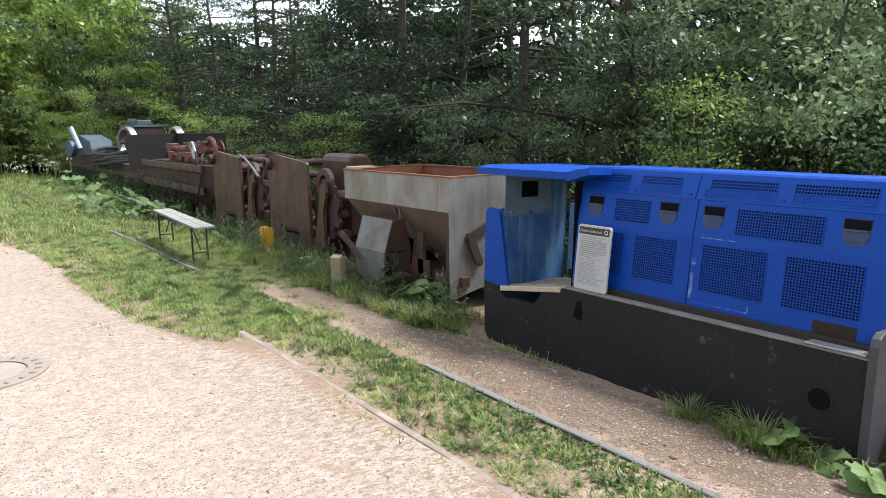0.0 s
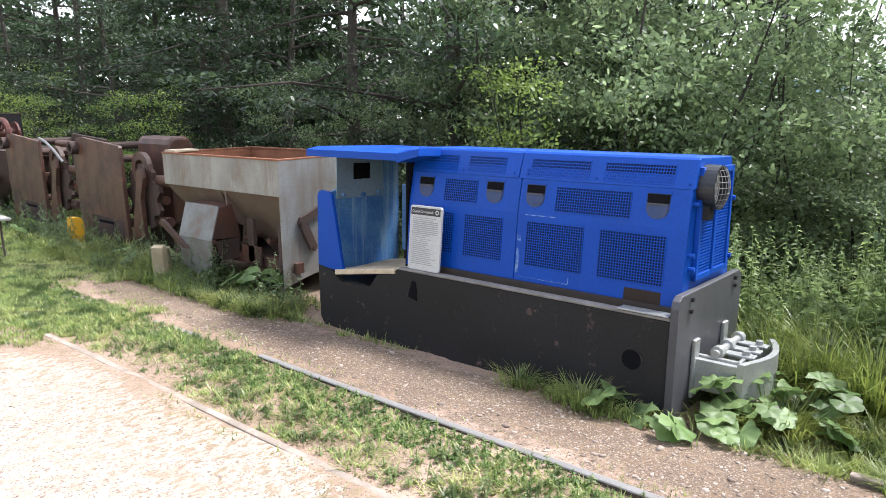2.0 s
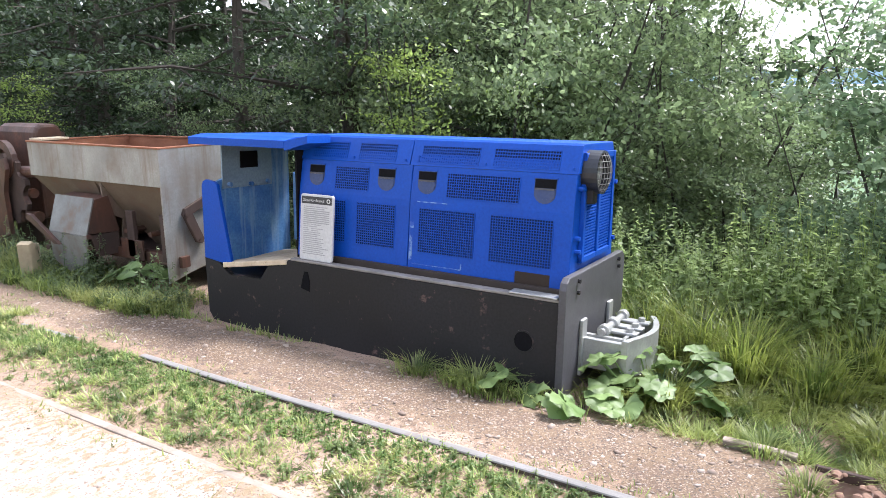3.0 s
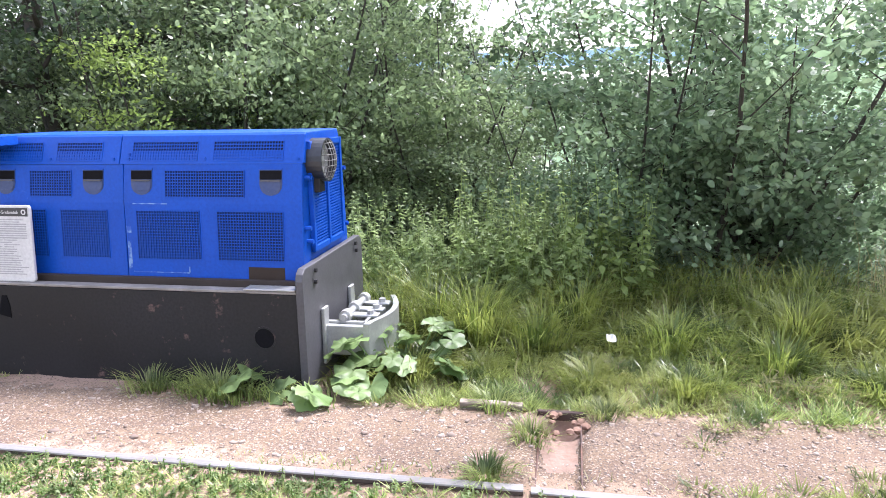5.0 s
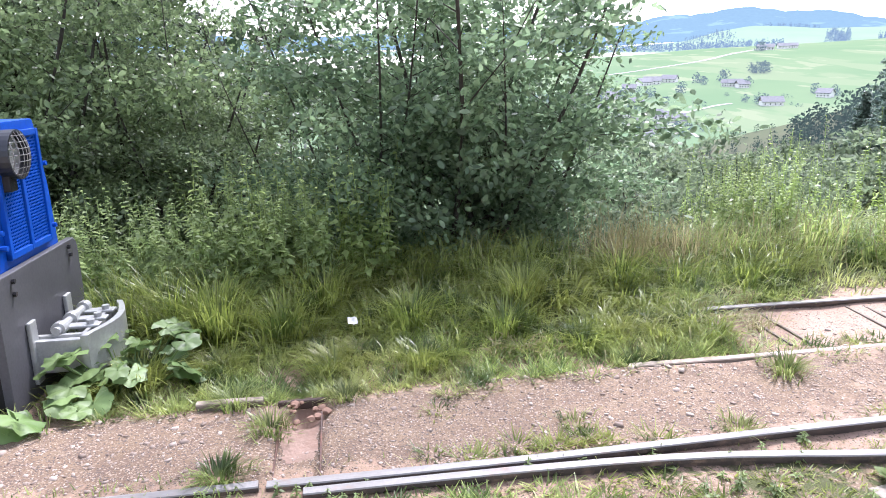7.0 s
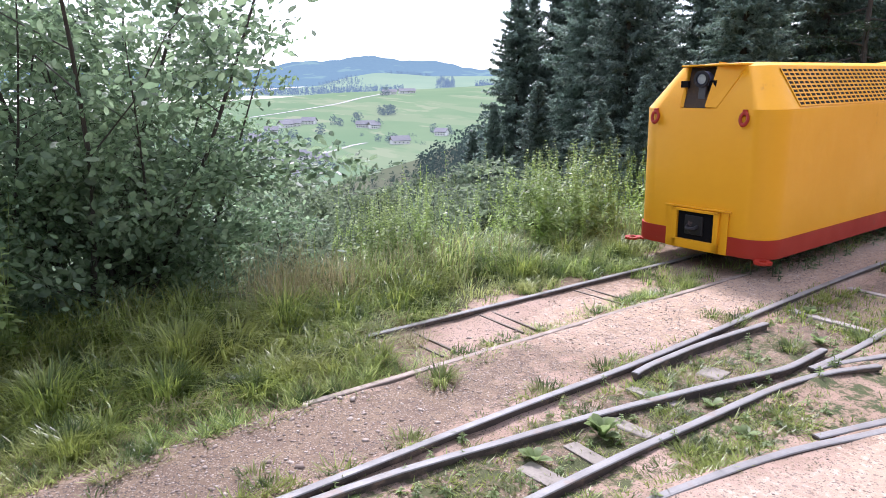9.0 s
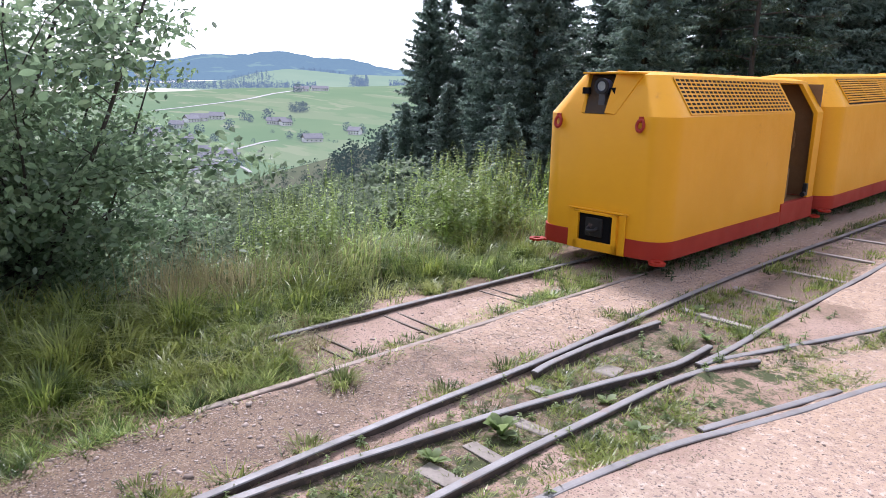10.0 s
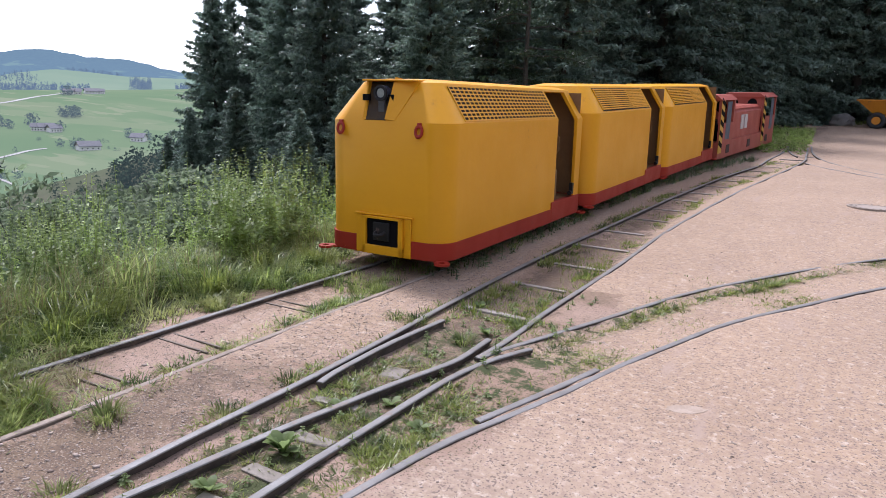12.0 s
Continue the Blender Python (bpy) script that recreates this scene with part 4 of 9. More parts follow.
        part("bonnet_side", bm, blue_paint, loco, "blue bonnet panel with a crease")
    for v0, v1 in ((0.028, 1.16), (1.164, 2.085)):
        bm = bmesh.new()
        sec = [(MID - hood_half(1.285) - 0.004, 1.282), (MID - 0.27, 1.44), (MID - 0.255, 1.452), (MID + 0.255, 1.452), (MID + 0.27, 1.44), (MID + hood_half(1.285) + 0.004, 1.282)]
        prism(bm, sec, "y", v0, v1, 0.005)
        part("bonnet_lid", bm, blue_paint, loco, "blue lid along the top of the bonnet")
    for v0, v1 in ((0.15, 0.55), (0.66, 1.06), (1.25, 1.56), (1.66, 1.86)):
        mesh_grille(loco, v0, v1, 0.735, 1.015)
    for v0, v1 in ((0.38, 0.87), (1.48, 1.76)):
        mesh_grille(loco, v0, v1, 1.095, 1.245)
    for v0, v1 in ((0.15, 0.57), (0.67, 1.08), (1.28, 1.58), (1.68, 1.98)):
        mesh_grille(loco, v0, v1, 1.30, 1.405)
    # flat grips: dark blue and near-black slabs paint the shade of each recess
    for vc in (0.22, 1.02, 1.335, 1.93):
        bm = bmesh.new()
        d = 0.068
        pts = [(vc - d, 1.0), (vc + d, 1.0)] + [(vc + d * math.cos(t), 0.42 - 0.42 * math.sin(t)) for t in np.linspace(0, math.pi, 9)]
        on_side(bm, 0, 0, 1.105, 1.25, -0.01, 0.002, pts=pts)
        pocket = part("handle_pocket", bm, pocket_shade_blue, loco, "recessed grip in the bonnet, its shade painted dark blue")
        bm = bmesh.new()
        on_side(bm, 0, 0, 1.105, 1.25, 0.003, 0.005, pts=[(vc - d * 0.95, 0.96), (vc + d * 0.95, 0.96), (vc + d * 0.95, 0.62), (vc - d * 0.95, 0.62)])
        part("pocket_shade", bm, black_and_shade, pocket)
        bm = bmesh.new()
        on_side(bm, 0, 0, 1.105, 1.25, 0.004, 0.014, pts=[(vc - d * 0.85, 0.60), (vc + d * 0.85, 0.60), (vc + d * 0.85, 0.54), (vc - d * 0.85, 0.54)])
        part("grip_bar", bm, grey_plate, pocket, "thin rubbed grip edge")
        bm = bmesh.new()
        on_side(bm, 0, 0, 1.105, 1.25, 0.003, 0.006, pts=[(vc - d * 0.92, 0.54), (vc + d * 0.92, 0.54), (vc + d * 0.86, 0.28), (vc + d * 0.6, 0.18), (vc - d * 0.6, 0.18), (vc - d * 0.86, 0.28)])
        part("pocket_cup", bm, pocket_shade_blue, pocket)
        bm = bmesh.new()
        rim = [(vc - d * 1.07, 1.04), (vc + d * 1.07, 1.04), (vc + d * 1.07, 0.99), (vc - d * 1.07, 0.99)]
        on_side(bm, 0, 0, 1.105, 1.25, -0.002, 0.008, pts=rim)
        part("pocket_lip", bm, blue_paint, pocket)
    bm = bmesh.new()
    on_side(bm, 0.15, 0.37, 0.625, 0.70, -0.01, 0.002)
    part("vent_opening", bm, surface("vent_brown", (0.03, 0.018, 0.010), (0.02, 0.012, 0.008), 0.9), loco, "low brown slot at the foot of the bonnet")
    for v, w in ((1.10, 1.31), (1.10, 1.335), (1.20, 1.31), (0.06, 1.31), (1.62, 1.31), (0.62, 1.31)):
        bm = bmesh.new()
        (ua, wa), _ = slope_frame(w, w + 0.02)
        rod(bm, (ua + 0.003, v, wa), (ua - 0.010, v, wa), 0.009, seg=6)
        part("bolt", bm, blue_paint, loco)
    # paint rubbed through along the hatch edges
    scuff = surface("paint_scuff", (0.10, 0.22, 0.46), (0.20, 0.32, 0.50), 0.5, scale=14.0, wear=(0.01, 0.07, 0.36), wear_scale=16.0, wear_lo=0.45, wear_hi=0.55)
    for v0, v1, w0, w1 in ((1.105, 1.128, 0.66, 0.86), (0.74, 1.10, 0.652, 0.66), (0.735, 0.743, 0.655, 0.70), (0.86, 1.08, 1.052, 1.060), (1.10, 1.13, 0.88, 0.93)):
        bm = bmesh.new()
        k = 12
        low = [(v0 + (v1 - v0) * i / k, 0.10 + 0.10 * noise.noise(Vector((i * 1.7, w0 * 50, 0)))) for i in range(k + 1)]
        top = [(v0 + (v1 - v0) * i / k, 0.85 + 0.15 * noise.noise(Vector((i * 1.3, w0 * 70, 5)))) for i in range(k, -1, -1)]
        on_side(bm, 0, 0, w0, w1, 0.0002, 0.0008, pts=low + top)
        part("paint_scuff", bm, scuff, loco, "pale rubbed patch in the blue paint")
    # end face: two meshed panels over near-black painted shade, and the big caged lamp
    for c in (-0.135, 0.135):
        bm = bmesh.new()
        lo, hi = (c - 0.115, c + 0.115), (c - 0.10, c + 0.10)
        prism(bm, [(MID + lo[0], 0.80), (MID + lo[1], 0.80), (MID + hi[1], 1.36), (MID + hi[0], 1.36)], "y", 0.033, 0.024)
        part("opening", bm, black_and_shade, loco)
        bm = bmesh.new()
        for i in range(14):
            u = MID + c - 0.11 + 0.22 * i / 13
            box(bm, u - 0.0035, u + 0.0035, 0.018, 0.023, 0.80, 1.36)
        for i in range(33):
            w = 0.80 + 0.56 * i / 32
            box(bm, MID + c - 0.113, MID + c + 0.113, 0.016, 0.023, w - 0.0035, w + 0.0035)
        part("grille", bm, blue_paint, loco, "blue perforated steel sheet")
    bm = bmesh.new()
    for u in (MID - 0.265, MID + 0.235, MID - 0.016):
        box(bm, u, u + 0.032, 0.006, 0.034, 0.77, 1.40, 0.003)
    for w in (0.765, 1.365):
        box(bm, MID - 0.265, MID + 0.265, 0.008, 0.034, w, w + 0.035, 0.003)
    part("end_frame", bm, blue_paint, loco)
    for u, w in ((MID - 0.31, 0.84), (MID + 0.31, 0.84), (MID - 0.30, 1.20), (MID + 0.30, 1.20), (MID - 0.33, 0.92)):
        bm = bmesh.new()
        rod(bm, (u, 0.035, w), (u, 0.0, w), 0.014, seg=8)
        part("catch", bm, blue_paint, loco)
    lc = Vector((0.36, 0.085, 1.29))
    lamp = part("headlamp", ring(bmesh.new(), lc + Vector((0, 0.02, 0)), (0, -1, 0), 0.125, 0.114, 0.165, 28), surface("lamp_grey", (0.04, 0.044, 0.05), (0.028, 0.03, 0.036), 0.4, metal=0.5), loco, "large grey drum headlamp behind a wire cage")
    bm = bmesh.new()
    rod(bm, lc + Vector((0, -0.10, 0)), lc + Vector((0, -0.09, 0)), 0.112, seg=28)
    part("reflector", bm, surface("reflector", (0.70, 0.71, 0.70), (0.58, 0.59, 0.58), 0.35, metal=0.6), lamp)
    bm = bmesh.new()
    for i in range(-3, 4):
        o, h = i * 0.032, math.sqrt(max(0.0, 0.118 ** 2 - (i * 0.032) ** 2))
        for a, b in (((o, -h), (o, h)), ((-h, o), (h, o))):
            pts = []
            for s in range(7):
                f = s / 6
                x, z = a[0] + (b[0] - a[0]) * f, a[1] + (b[1] - a[1]) * f
                bulge = 0.035 * (1 - (x * x + z * z) / 0.118 ** 2)
                pts.append(lc + Vector((x, -0.147 - bulge, z)))
            tube(bm, pts, 0.0022, 5)
    part("wire_cage", bm, steel, lamp, "domed wire grid")
    bm = bmesh.new()
    tube(bm, [lc + Vector((-0.10, -0.02, -0.08)), lc + Vector((-0.13, -0.03, -0.14)), lc + Vector((-0.10, 0.0, -0.19))], 0.018)
    box(bm, 0.28, 0.36, -0.03, 0.03, 1.11, 1.19, 0.006)
    part("lamp_bracket", bm, black_frame, lamp)
    # driver's cab, open to the near side
    bm = bmesh.new()
    prism(bm, [(2.63, 0.47), (2.92, 0.50), (2.92, 1.05), (2.905, 1.085), (2.87, 1.10), (2.80, 1.09), (2.755, 1.07)], "x", 0.0, 0.03, 0.004)
    part("cab_side", bm, blue_paint, loco, "blue cab side plate with rounded top")
    bm = bmesh.new()
    prism(bm, [(2.10, 0.50), (2.62, 0.50), (2.60, 1.02), (2.56, 1.08), (2.48, 1.12), (2.30, 1.12), (2.18, 1.12), (2.10, 1.10)], "x", 0.97, 1.0, 0.004)
    part("cab_side", bm, blue_paint, loco, "blue rounded plate on the cab's far side")
    bm = bmesh.new()
    prism(bm, [(2.63, 0.47), (2.92, 0.50), (2.92, 1.09), (2.755, 1.07)], "x", 0.98, 1.01, 0.004)
    part("cab_side", bm, worn_blue, loco)
    bm = bmesh.new()
    prism(bm, [(0.03, 0.40), (0.87, 0.40), (0.87, 1.37), (0.22, 1.37), (0.18, 1.10), (0.03, 1.06)], "y", 2.86, 2.89)
    part("cab_back", bm, worn_blue, loco, "scuffed pale blue rear wall of the cab")
    bm = bmesh.new()
    box(bm, 0.14, 0.66, 2.845, 2.858, 1.02, 1.36, 0.003)
    plate = part("window_plate", bm, surface("plate_blue", (0.24, 0.33, 0.42), (0.32, 0.42, 0.48), 0.4, metal=0.4), loco, "bolted steel plate with a square peephole")
    # the peephole is a near-black slab, its shade painted on
    bm = bmesh.new()
    box(bm, 0.32, 0.50, 2.838, 2.846, 1.17, 1.30)
    part("peephole", bm, black_and_shade, plate)
    for u, w in ((0.20, 1.05), (0.42, 1.04), (0.60, 1.05)):
        bm = bmesh.new()
        rod(bm, (u, 2.845, w), (u, 2.82, w), 0.018, seg=8)
        part("bolt", bm, worn_blue, plate)
    # the cab's front wall, near-black for the shade inside
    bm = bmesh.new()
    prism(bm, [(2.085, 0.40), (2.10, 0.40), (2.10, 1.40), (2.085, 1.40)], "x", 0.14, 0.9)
    part("bulkhead", bm, black_and_shade, loco)
    bm = bmesh.new()
    box(bm, 0.02, 1.0, 2.1, 2.86, 0.37, 0.395)
    part("cab_floor", bm, black_frame, loco)
    tilt = Matrix.Translation((0, 2.07, 0.585)) @ Matrix.Rotation(radians(-8.5), 4, "X")
    for u0, u1, ln, z in ((-0.012, 0.17, 0.655, 0.0), (0.175, 0.36, 0.64, -0.004), (0.365, 0.62, 0.65, -0.002)):
        bm = bmesh.new()
        box(bm, u0, u1, 0.0, ln, z - 0.04, z, 0.006, m=tilt)
        for v in bm.verts:
            v.co.y += 0.012 * noise.noise(v.co * 17)
            v.co.z += 0.006 * noise.noise(v.co * 9)
        part("seat_board", bm, pale_wood, loco, "rough pale wooden board")
    bm = bmesh.new()
    sec = [(-0.02, 1.36), (-0.02, 1.412), (0.10, 1.435), (0.9, 1.435), (1.05, 1.412), (1.05, 1.36), (1.035, 1.36), (1.035, 1.40), (0.9, 1.42), (0.10, 1.42), (-0.005, 1.40), (-0.005, 1.36)]
    prism(bm, sec, "y", 2.05, 3.02, 0.002)
    part("cab_roof", bm, blue_paint, loco, "blue sheet-steel cab roof with turned-down edges")
    bm = bmesh.new()
    prism(bm, [(2.05, 1.345), (2.05, 1.41), (1.84, 1.45), (1.84, 1.40)], "x", -0.018, 0.22, 0.002)
    part("roof_flap", bm, blue_paint, loco)
    for u in (0.2, 0.82):
        bm = bmesh.new()
        box(bm, u, u + 0.03, 2.892, 2.92, 1.05, 1.42, 0.003)
        part("roof_post", bm, worn_blue, loco)
    return loco


build_loco()

# information board that leans on the locomotive's ledge
def info_board():
    m = LOCO @ Matrix.Translation((0.04, 1.68, 0.60)) @ Matrix.Rotation(radians(4), 4, "Y")
    sign = thing("information_board", m, "white information board with black heading leaning on the blue locomotive", "sign")
    paper = surface("board_white", (0.55, 0.55, 0.54), (0.48, 0.48, 0.47), 0.35, scale=3.0, bump=0.02)
    ink = surface("board_ink", (0.03, 0.03, 0.032), (0.045, 0.045, 0.045), 0.5)
    grey_ink = surface("board_grey", (0.30, 0.30, 0.30), (0.36, 0.36, 0.36), 0.5)
    bm = bmesh.new()
    c = 0.013
    W, H = 0.29, 0.455
    prism(bm, [(0, c), (c, 0), (W - c, 0), (W, c), (W, H - c), (W - c, H), (c, H), (0, H - c)], "x", -0.02, 0.0, 0.004)
    part("board", bm, paper, sign)
    bm = bmesh.new()
    box(bm, -0.0225, -0.0215, 0.012, W - 0.012, H - 0.065, H - 0.015)
    part("heading_band", bm, ink, sign)
    cu = bpy.data.curves.new("heading", "FONT")
    cu.body = "Diesel-Grubenlok"
    cu.size, cu.extrude = 0.027, 0.0004
    t = new("heading", cu)
    t.matrix_world = Matrix(((0, 0, -1, -0.0235), (-1, 0, 0, W - 0.022), (0, 1, 0, H - 0.050), (0, 0, 0, 1)))
    deps = bpy.context.evaluated_depsgraph_get()
    me = bpy.data.meshes.new_from_object(t.evaluated_get(deps))
    bpy.data.objects.remove(t)
    me.materials.clear()
    me.materials.append(paper)
    head = new("heading", me)
    head.matrix_basis = Matrix(((0, 0, -1, -0.0235), (-1, 0, 0, W - 0.022), (0, 1, 0, H - 0.050), (0, 0, 0, 1)))
    head.parent = sign
    bm = bmesh.new()
    ring(bm, (-0.0225, 0.04, H - 0.04), (-1, 0, 0), 0.016, 0.009, 0.001, 16)
    part("round_mark", bm, paper, sign)
    r = random.Random(3)

    def text_line(y0, y1, z0, z1):
        bm = bmesh.new()
        box(bm, -0.0212, -0.0205, y0, y1, z0, z1)
        part("text_line", bm, grey_ink, sign)
    w = H - 0.085
    while w > 0.035:
        if H - 0.20 < w < H - 0.10:
            text_line(0.03, W - 0.03, w - 0.004, w + 0.004)
        elif 0.16 < w <= H - 0.20:
            a = r.uniform(0.04, 0.10)
            text_line(W - 0.03 - a, W - 0.03, w - 0.003, w + 0.003)
            b = r.uniform(0.05, 0.12)
            text_line(0.19 - b, 0.19, w - 0.003, w + 0.003)
        else:
            text_line(0.03 + r.uniform(0, 0.08), W - 0.03, w - 0.003, w + 0.003)
        w -= 0.0135


info_board()


# ---- the yellow train ----
def yellow_wagon(m, grid, label):
    """Body from y = 0 (front) back to y = -LEN; near side at x = 0."""
    LEN, WID = 3.72, 1.40
    car = thing("train_wagon", m, label, "wagon", "yellow mine train")
    out = [(0.24 - 0.24 * math.sin(t), -0.24 + 0.24 * math.cos(t) if t else 0.0) for t in np.linspace(math.pi / 2, 0, 7)]
    front = out + [(WID - x, y) for x, y in out[::-1]]

    def ringpts(inset, setback, z, rear):
        pts = []
        cx = WID / 2
        for x, y in front:
            pts.append((cx + (x - cx) * (1 - inset / cx), y - setback, z))
        pts += [(cx + (WID - cx) * (1 - inset / cx), rear, z), (cx - cx * (1 - inset / cx), rear, z)]
        return pts
    cut = -2.80
    # main box forward of the doorway
    bm = bmesh.new()
    loft(bm, [ringpts(0, 0, 0.33, cut), ringpts(0, 0, 1.45, cut), ringpts(0.235, 0.20, 1.815, cut), ringpts(0.42, 0.34, 1.85, cut)])
    bmesh.ops.bevel(bm, geom=[e for e in bm.edges if e.is_manifold and e.calc_face_angle(0) > 0.25], offset=0.012, segments=2, affect="EDGES", profile=0.5, clamp_overlap=True)
    smooth(part("body", bm, yellow_paint, car, "yellow painted steel body with sloping roof edges"), 30)
    bm = bmesh.new()
    loft(bm, [ringpts(-0.004, -0.004, 0.16, cut + 0.1), ringpts(-0.012, -0.012, 0.165, cut + 0.1), ringpts(-0.012, -0.012, 0.332, cut + 0.1)])
    smooth(part("skirt", bm, red_paint, car, "red skirt along the foot of the body"), 30)
    bm = bmesh.new()
    box(bm, -0.014, 0.05, -LEN, cut + 0.1, 0.165, 0.42, 0.006)
    box(bm, WID - 0.05, WID + 0.014, -LEN, cut + 0.1, 0.165, 0.42, 0.006)
    box(bm, 0.0, WID, -LEN - 0.0, -LEN + 0.06, 0.18, 0.42, 0.006)
    part("door_sill", bm, red_paint, car, "raised red sill below the doorway")
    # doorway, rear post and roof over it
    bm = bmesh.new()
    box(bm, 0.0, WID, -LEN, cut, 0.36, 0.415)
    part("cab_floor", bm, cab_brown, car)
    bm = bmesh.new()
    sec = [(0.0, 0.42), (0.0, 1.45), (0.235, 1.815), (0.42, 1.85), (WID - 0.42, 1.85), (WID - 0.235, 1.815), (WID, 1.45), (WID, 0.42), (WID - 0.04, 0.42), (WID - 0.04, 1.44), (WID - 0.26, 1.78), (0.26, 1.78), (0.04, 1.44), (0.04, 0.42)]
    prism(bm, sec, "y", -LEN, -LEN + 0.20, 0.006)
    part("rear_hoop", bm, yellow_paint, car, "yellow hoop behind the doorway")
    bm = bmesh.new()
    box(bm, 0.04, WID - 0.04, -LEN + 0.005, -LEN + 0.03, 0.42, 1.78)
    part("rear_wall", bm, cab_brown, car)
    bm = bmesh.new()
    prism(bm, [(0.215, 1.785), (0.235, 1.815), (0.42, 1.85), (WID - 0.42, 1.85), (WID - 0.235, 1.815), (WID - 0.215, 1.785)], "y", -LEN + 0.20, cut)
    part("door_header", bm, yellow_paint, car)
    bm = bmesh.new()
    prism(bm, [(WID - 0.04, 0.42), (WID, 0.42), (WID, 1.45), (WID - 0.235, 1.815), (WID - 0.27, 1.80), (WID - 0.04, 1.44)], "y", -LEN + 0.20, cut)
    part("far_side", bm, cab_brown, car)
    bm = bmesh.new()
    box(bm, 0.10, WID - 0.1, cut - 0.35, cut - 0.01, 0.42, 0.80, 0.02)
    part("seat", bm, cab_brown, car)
    bm = bmesh.new()
    box(bm, -0.02, 0.03, -LEN + 0.24, -LEN + 0.30, 0.45, 0.60, 0.008)
    rod(bm, (0.0, -LEN + 0.30, 0.47), (0.0, -LEN + 0.36, 0.47), 0.03, seg=10)
    part("latch", bm, black_frame, car, "small dark latch by the doorway")
    bm = bmesh.new()
    tube(bm, [(-0.012, cut + 0.02, 1.05), (-0.03, cut + 0.02, 1.08), (-0.03, cut + 0.02, 1.22), (-0.012, cut + 0.02, 1.25)], 0.009, 6)
    part("door_pull", bm, cab_brown, car)
    # ventilation on the sloping side
    def slope(y, f, off):
        n = Vector((-0.365, 0.235)).normalized()
        return (0.235 * f + n.x * off, y, 1.45 + 0.365 * f + n.y * off)

    def slab(bm, y0, y1, f0, f1, o0, o1):
        a = [bm.verts.new(slope(y, f, o0)) for y, f in ((y0, f0), (y1, f0), (y1, f1), (y0, f1))]
        b = [bm.verts.new(slope(y, f, o1)) for y, f in ((y0, f0), (y1, f0), (y1, f1), (y0, f1))]
        bm.faces.new(a)
        bm.faces.new(b[::-1])
        for i in range(4):
            bm.faces.new((a[i], a[(i + 1) % 4], b[(i + 1) % 4], b[i]))
    ya, yb = -0.36, cut + 0.07
    # one dark sheet under the lattice paints the shade in the holes
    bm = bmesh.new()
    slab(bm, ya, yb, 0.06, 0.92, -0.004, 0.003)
    part("opening", bm, surface("vent_shade", (0.02, 0.011, 0.004), (0.012, 0.008, 0.004), 0.9), car, "dark sheet painted as the shade in the vent holes")
    bm = bmesh.new()
    if grid == "holes":
        nx, nf = 26, 9
        for i in range(nx + 1):
            y = ya + (yb - ya) * i / nx
            slab(bm, y - 0.009, y + 0.009, 0.04, 0.94, 0.004, 0.008)
        for j in range(nf + 1):
            f = 0.06 + 0.86 * j / nf
            slab(bm, ya, yb, f - 0.016, f + 0.016, 0.004, 0.009)
        part("vent_panel", bm, yellow_paint, car, "yellow panel punched with rows of round holes")
    else:
        ym = ya + (yb - ya) * 0.62
        for j in range(10):
            f = 0.13 + 0.72 * j / 9
            slab(bm, ym, ya, f - 0.022, f + 0.022, 0.004, 0.016)
        for y in (ya, ym, (ya + ym) / 2):
            slab(bm, y - 0.012, y + 0.012, 0.10, 0.88, 0.004, 0.012)
        for i in range(18):
            y = ym + (yb - ym) * i / 17
            slab(bm, y - 0.010, y + 0.010, 0.10, 0.88, 0.004, 0.008)
        for j in range(12):
            f = 0.12 + 0.74 * j / 11
            slab(bm, ym, yb, f - 0.018, f + 0.018, 0.004, 0.009)
        part("vent_panel", bm, yellow_paint, car, "yellow louvred and punched panel")
    if grid == "holes":
        # lamp recess in the sloping front: a flat slab with its shade painted dark
        def nose(x, f, off):
            return (x, -0.20 * f + off * 0.88, 1.45 + 0.365 * f + off * 0.48)
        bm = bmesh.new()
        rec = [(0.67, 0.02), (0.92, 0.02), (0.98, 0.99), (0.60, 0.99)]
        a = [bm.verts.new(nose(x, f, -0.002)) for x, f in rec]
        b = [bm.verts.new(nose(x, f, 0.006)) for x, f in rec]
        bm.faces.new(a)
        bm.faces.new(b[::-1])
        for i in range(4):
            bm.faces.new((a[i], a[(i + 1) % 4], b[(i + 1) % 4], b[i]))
        recess = part("lamp_recess", bm, surface("recess_shade", (0.025, 0.017, 0.012), (0.07, 0.04, 0.015), 0.95, scale=6.0), car, "wedge-shaped lamp recess, its shade painted dark")
        # the near cheek stands proud as a folded wedge, the far one is a thin plate
        for foot, head, proud in (((0.57, 0.67), (0.42, 0.64), 0.10), ((0.90, 0.925), (0.965, 0.99), 0.06)):
            bm = bmesh.new()
            lo = [nose(foot[0], 0.02, -0.003), nose(foot[1], 0.02, -0.003), nose(foot[1], 0.02, 0.03), nose(foot[0], 0.02, 0.004)]
            hi = [nose(head[0], 0.99, -0.003), nose(head[1], 0.99, -0.003), nose(head[1], 0.99, proud), nose(head[0], 0.99, 0.012 if proud > 0.08 else proud)]
            loft(bm, [lo, hi])
            part("visor_cheek", bm, yellow_paint, recess)
        bm = bmesh.new()
        box(bm, 0.42, 1.0, -0.32, -0.075, 1.822, 1.838, 0.004)
        part("visor_roof", bm, yellow_paint, recess, "yellow plate jutting over the lamp")
        # near-black blocks paint the shade in the visor's notches
        for x in (0.655, 0.94):
            bm = bmesh.new()
            c = Vector(nose(x, 0.55, 0.035))
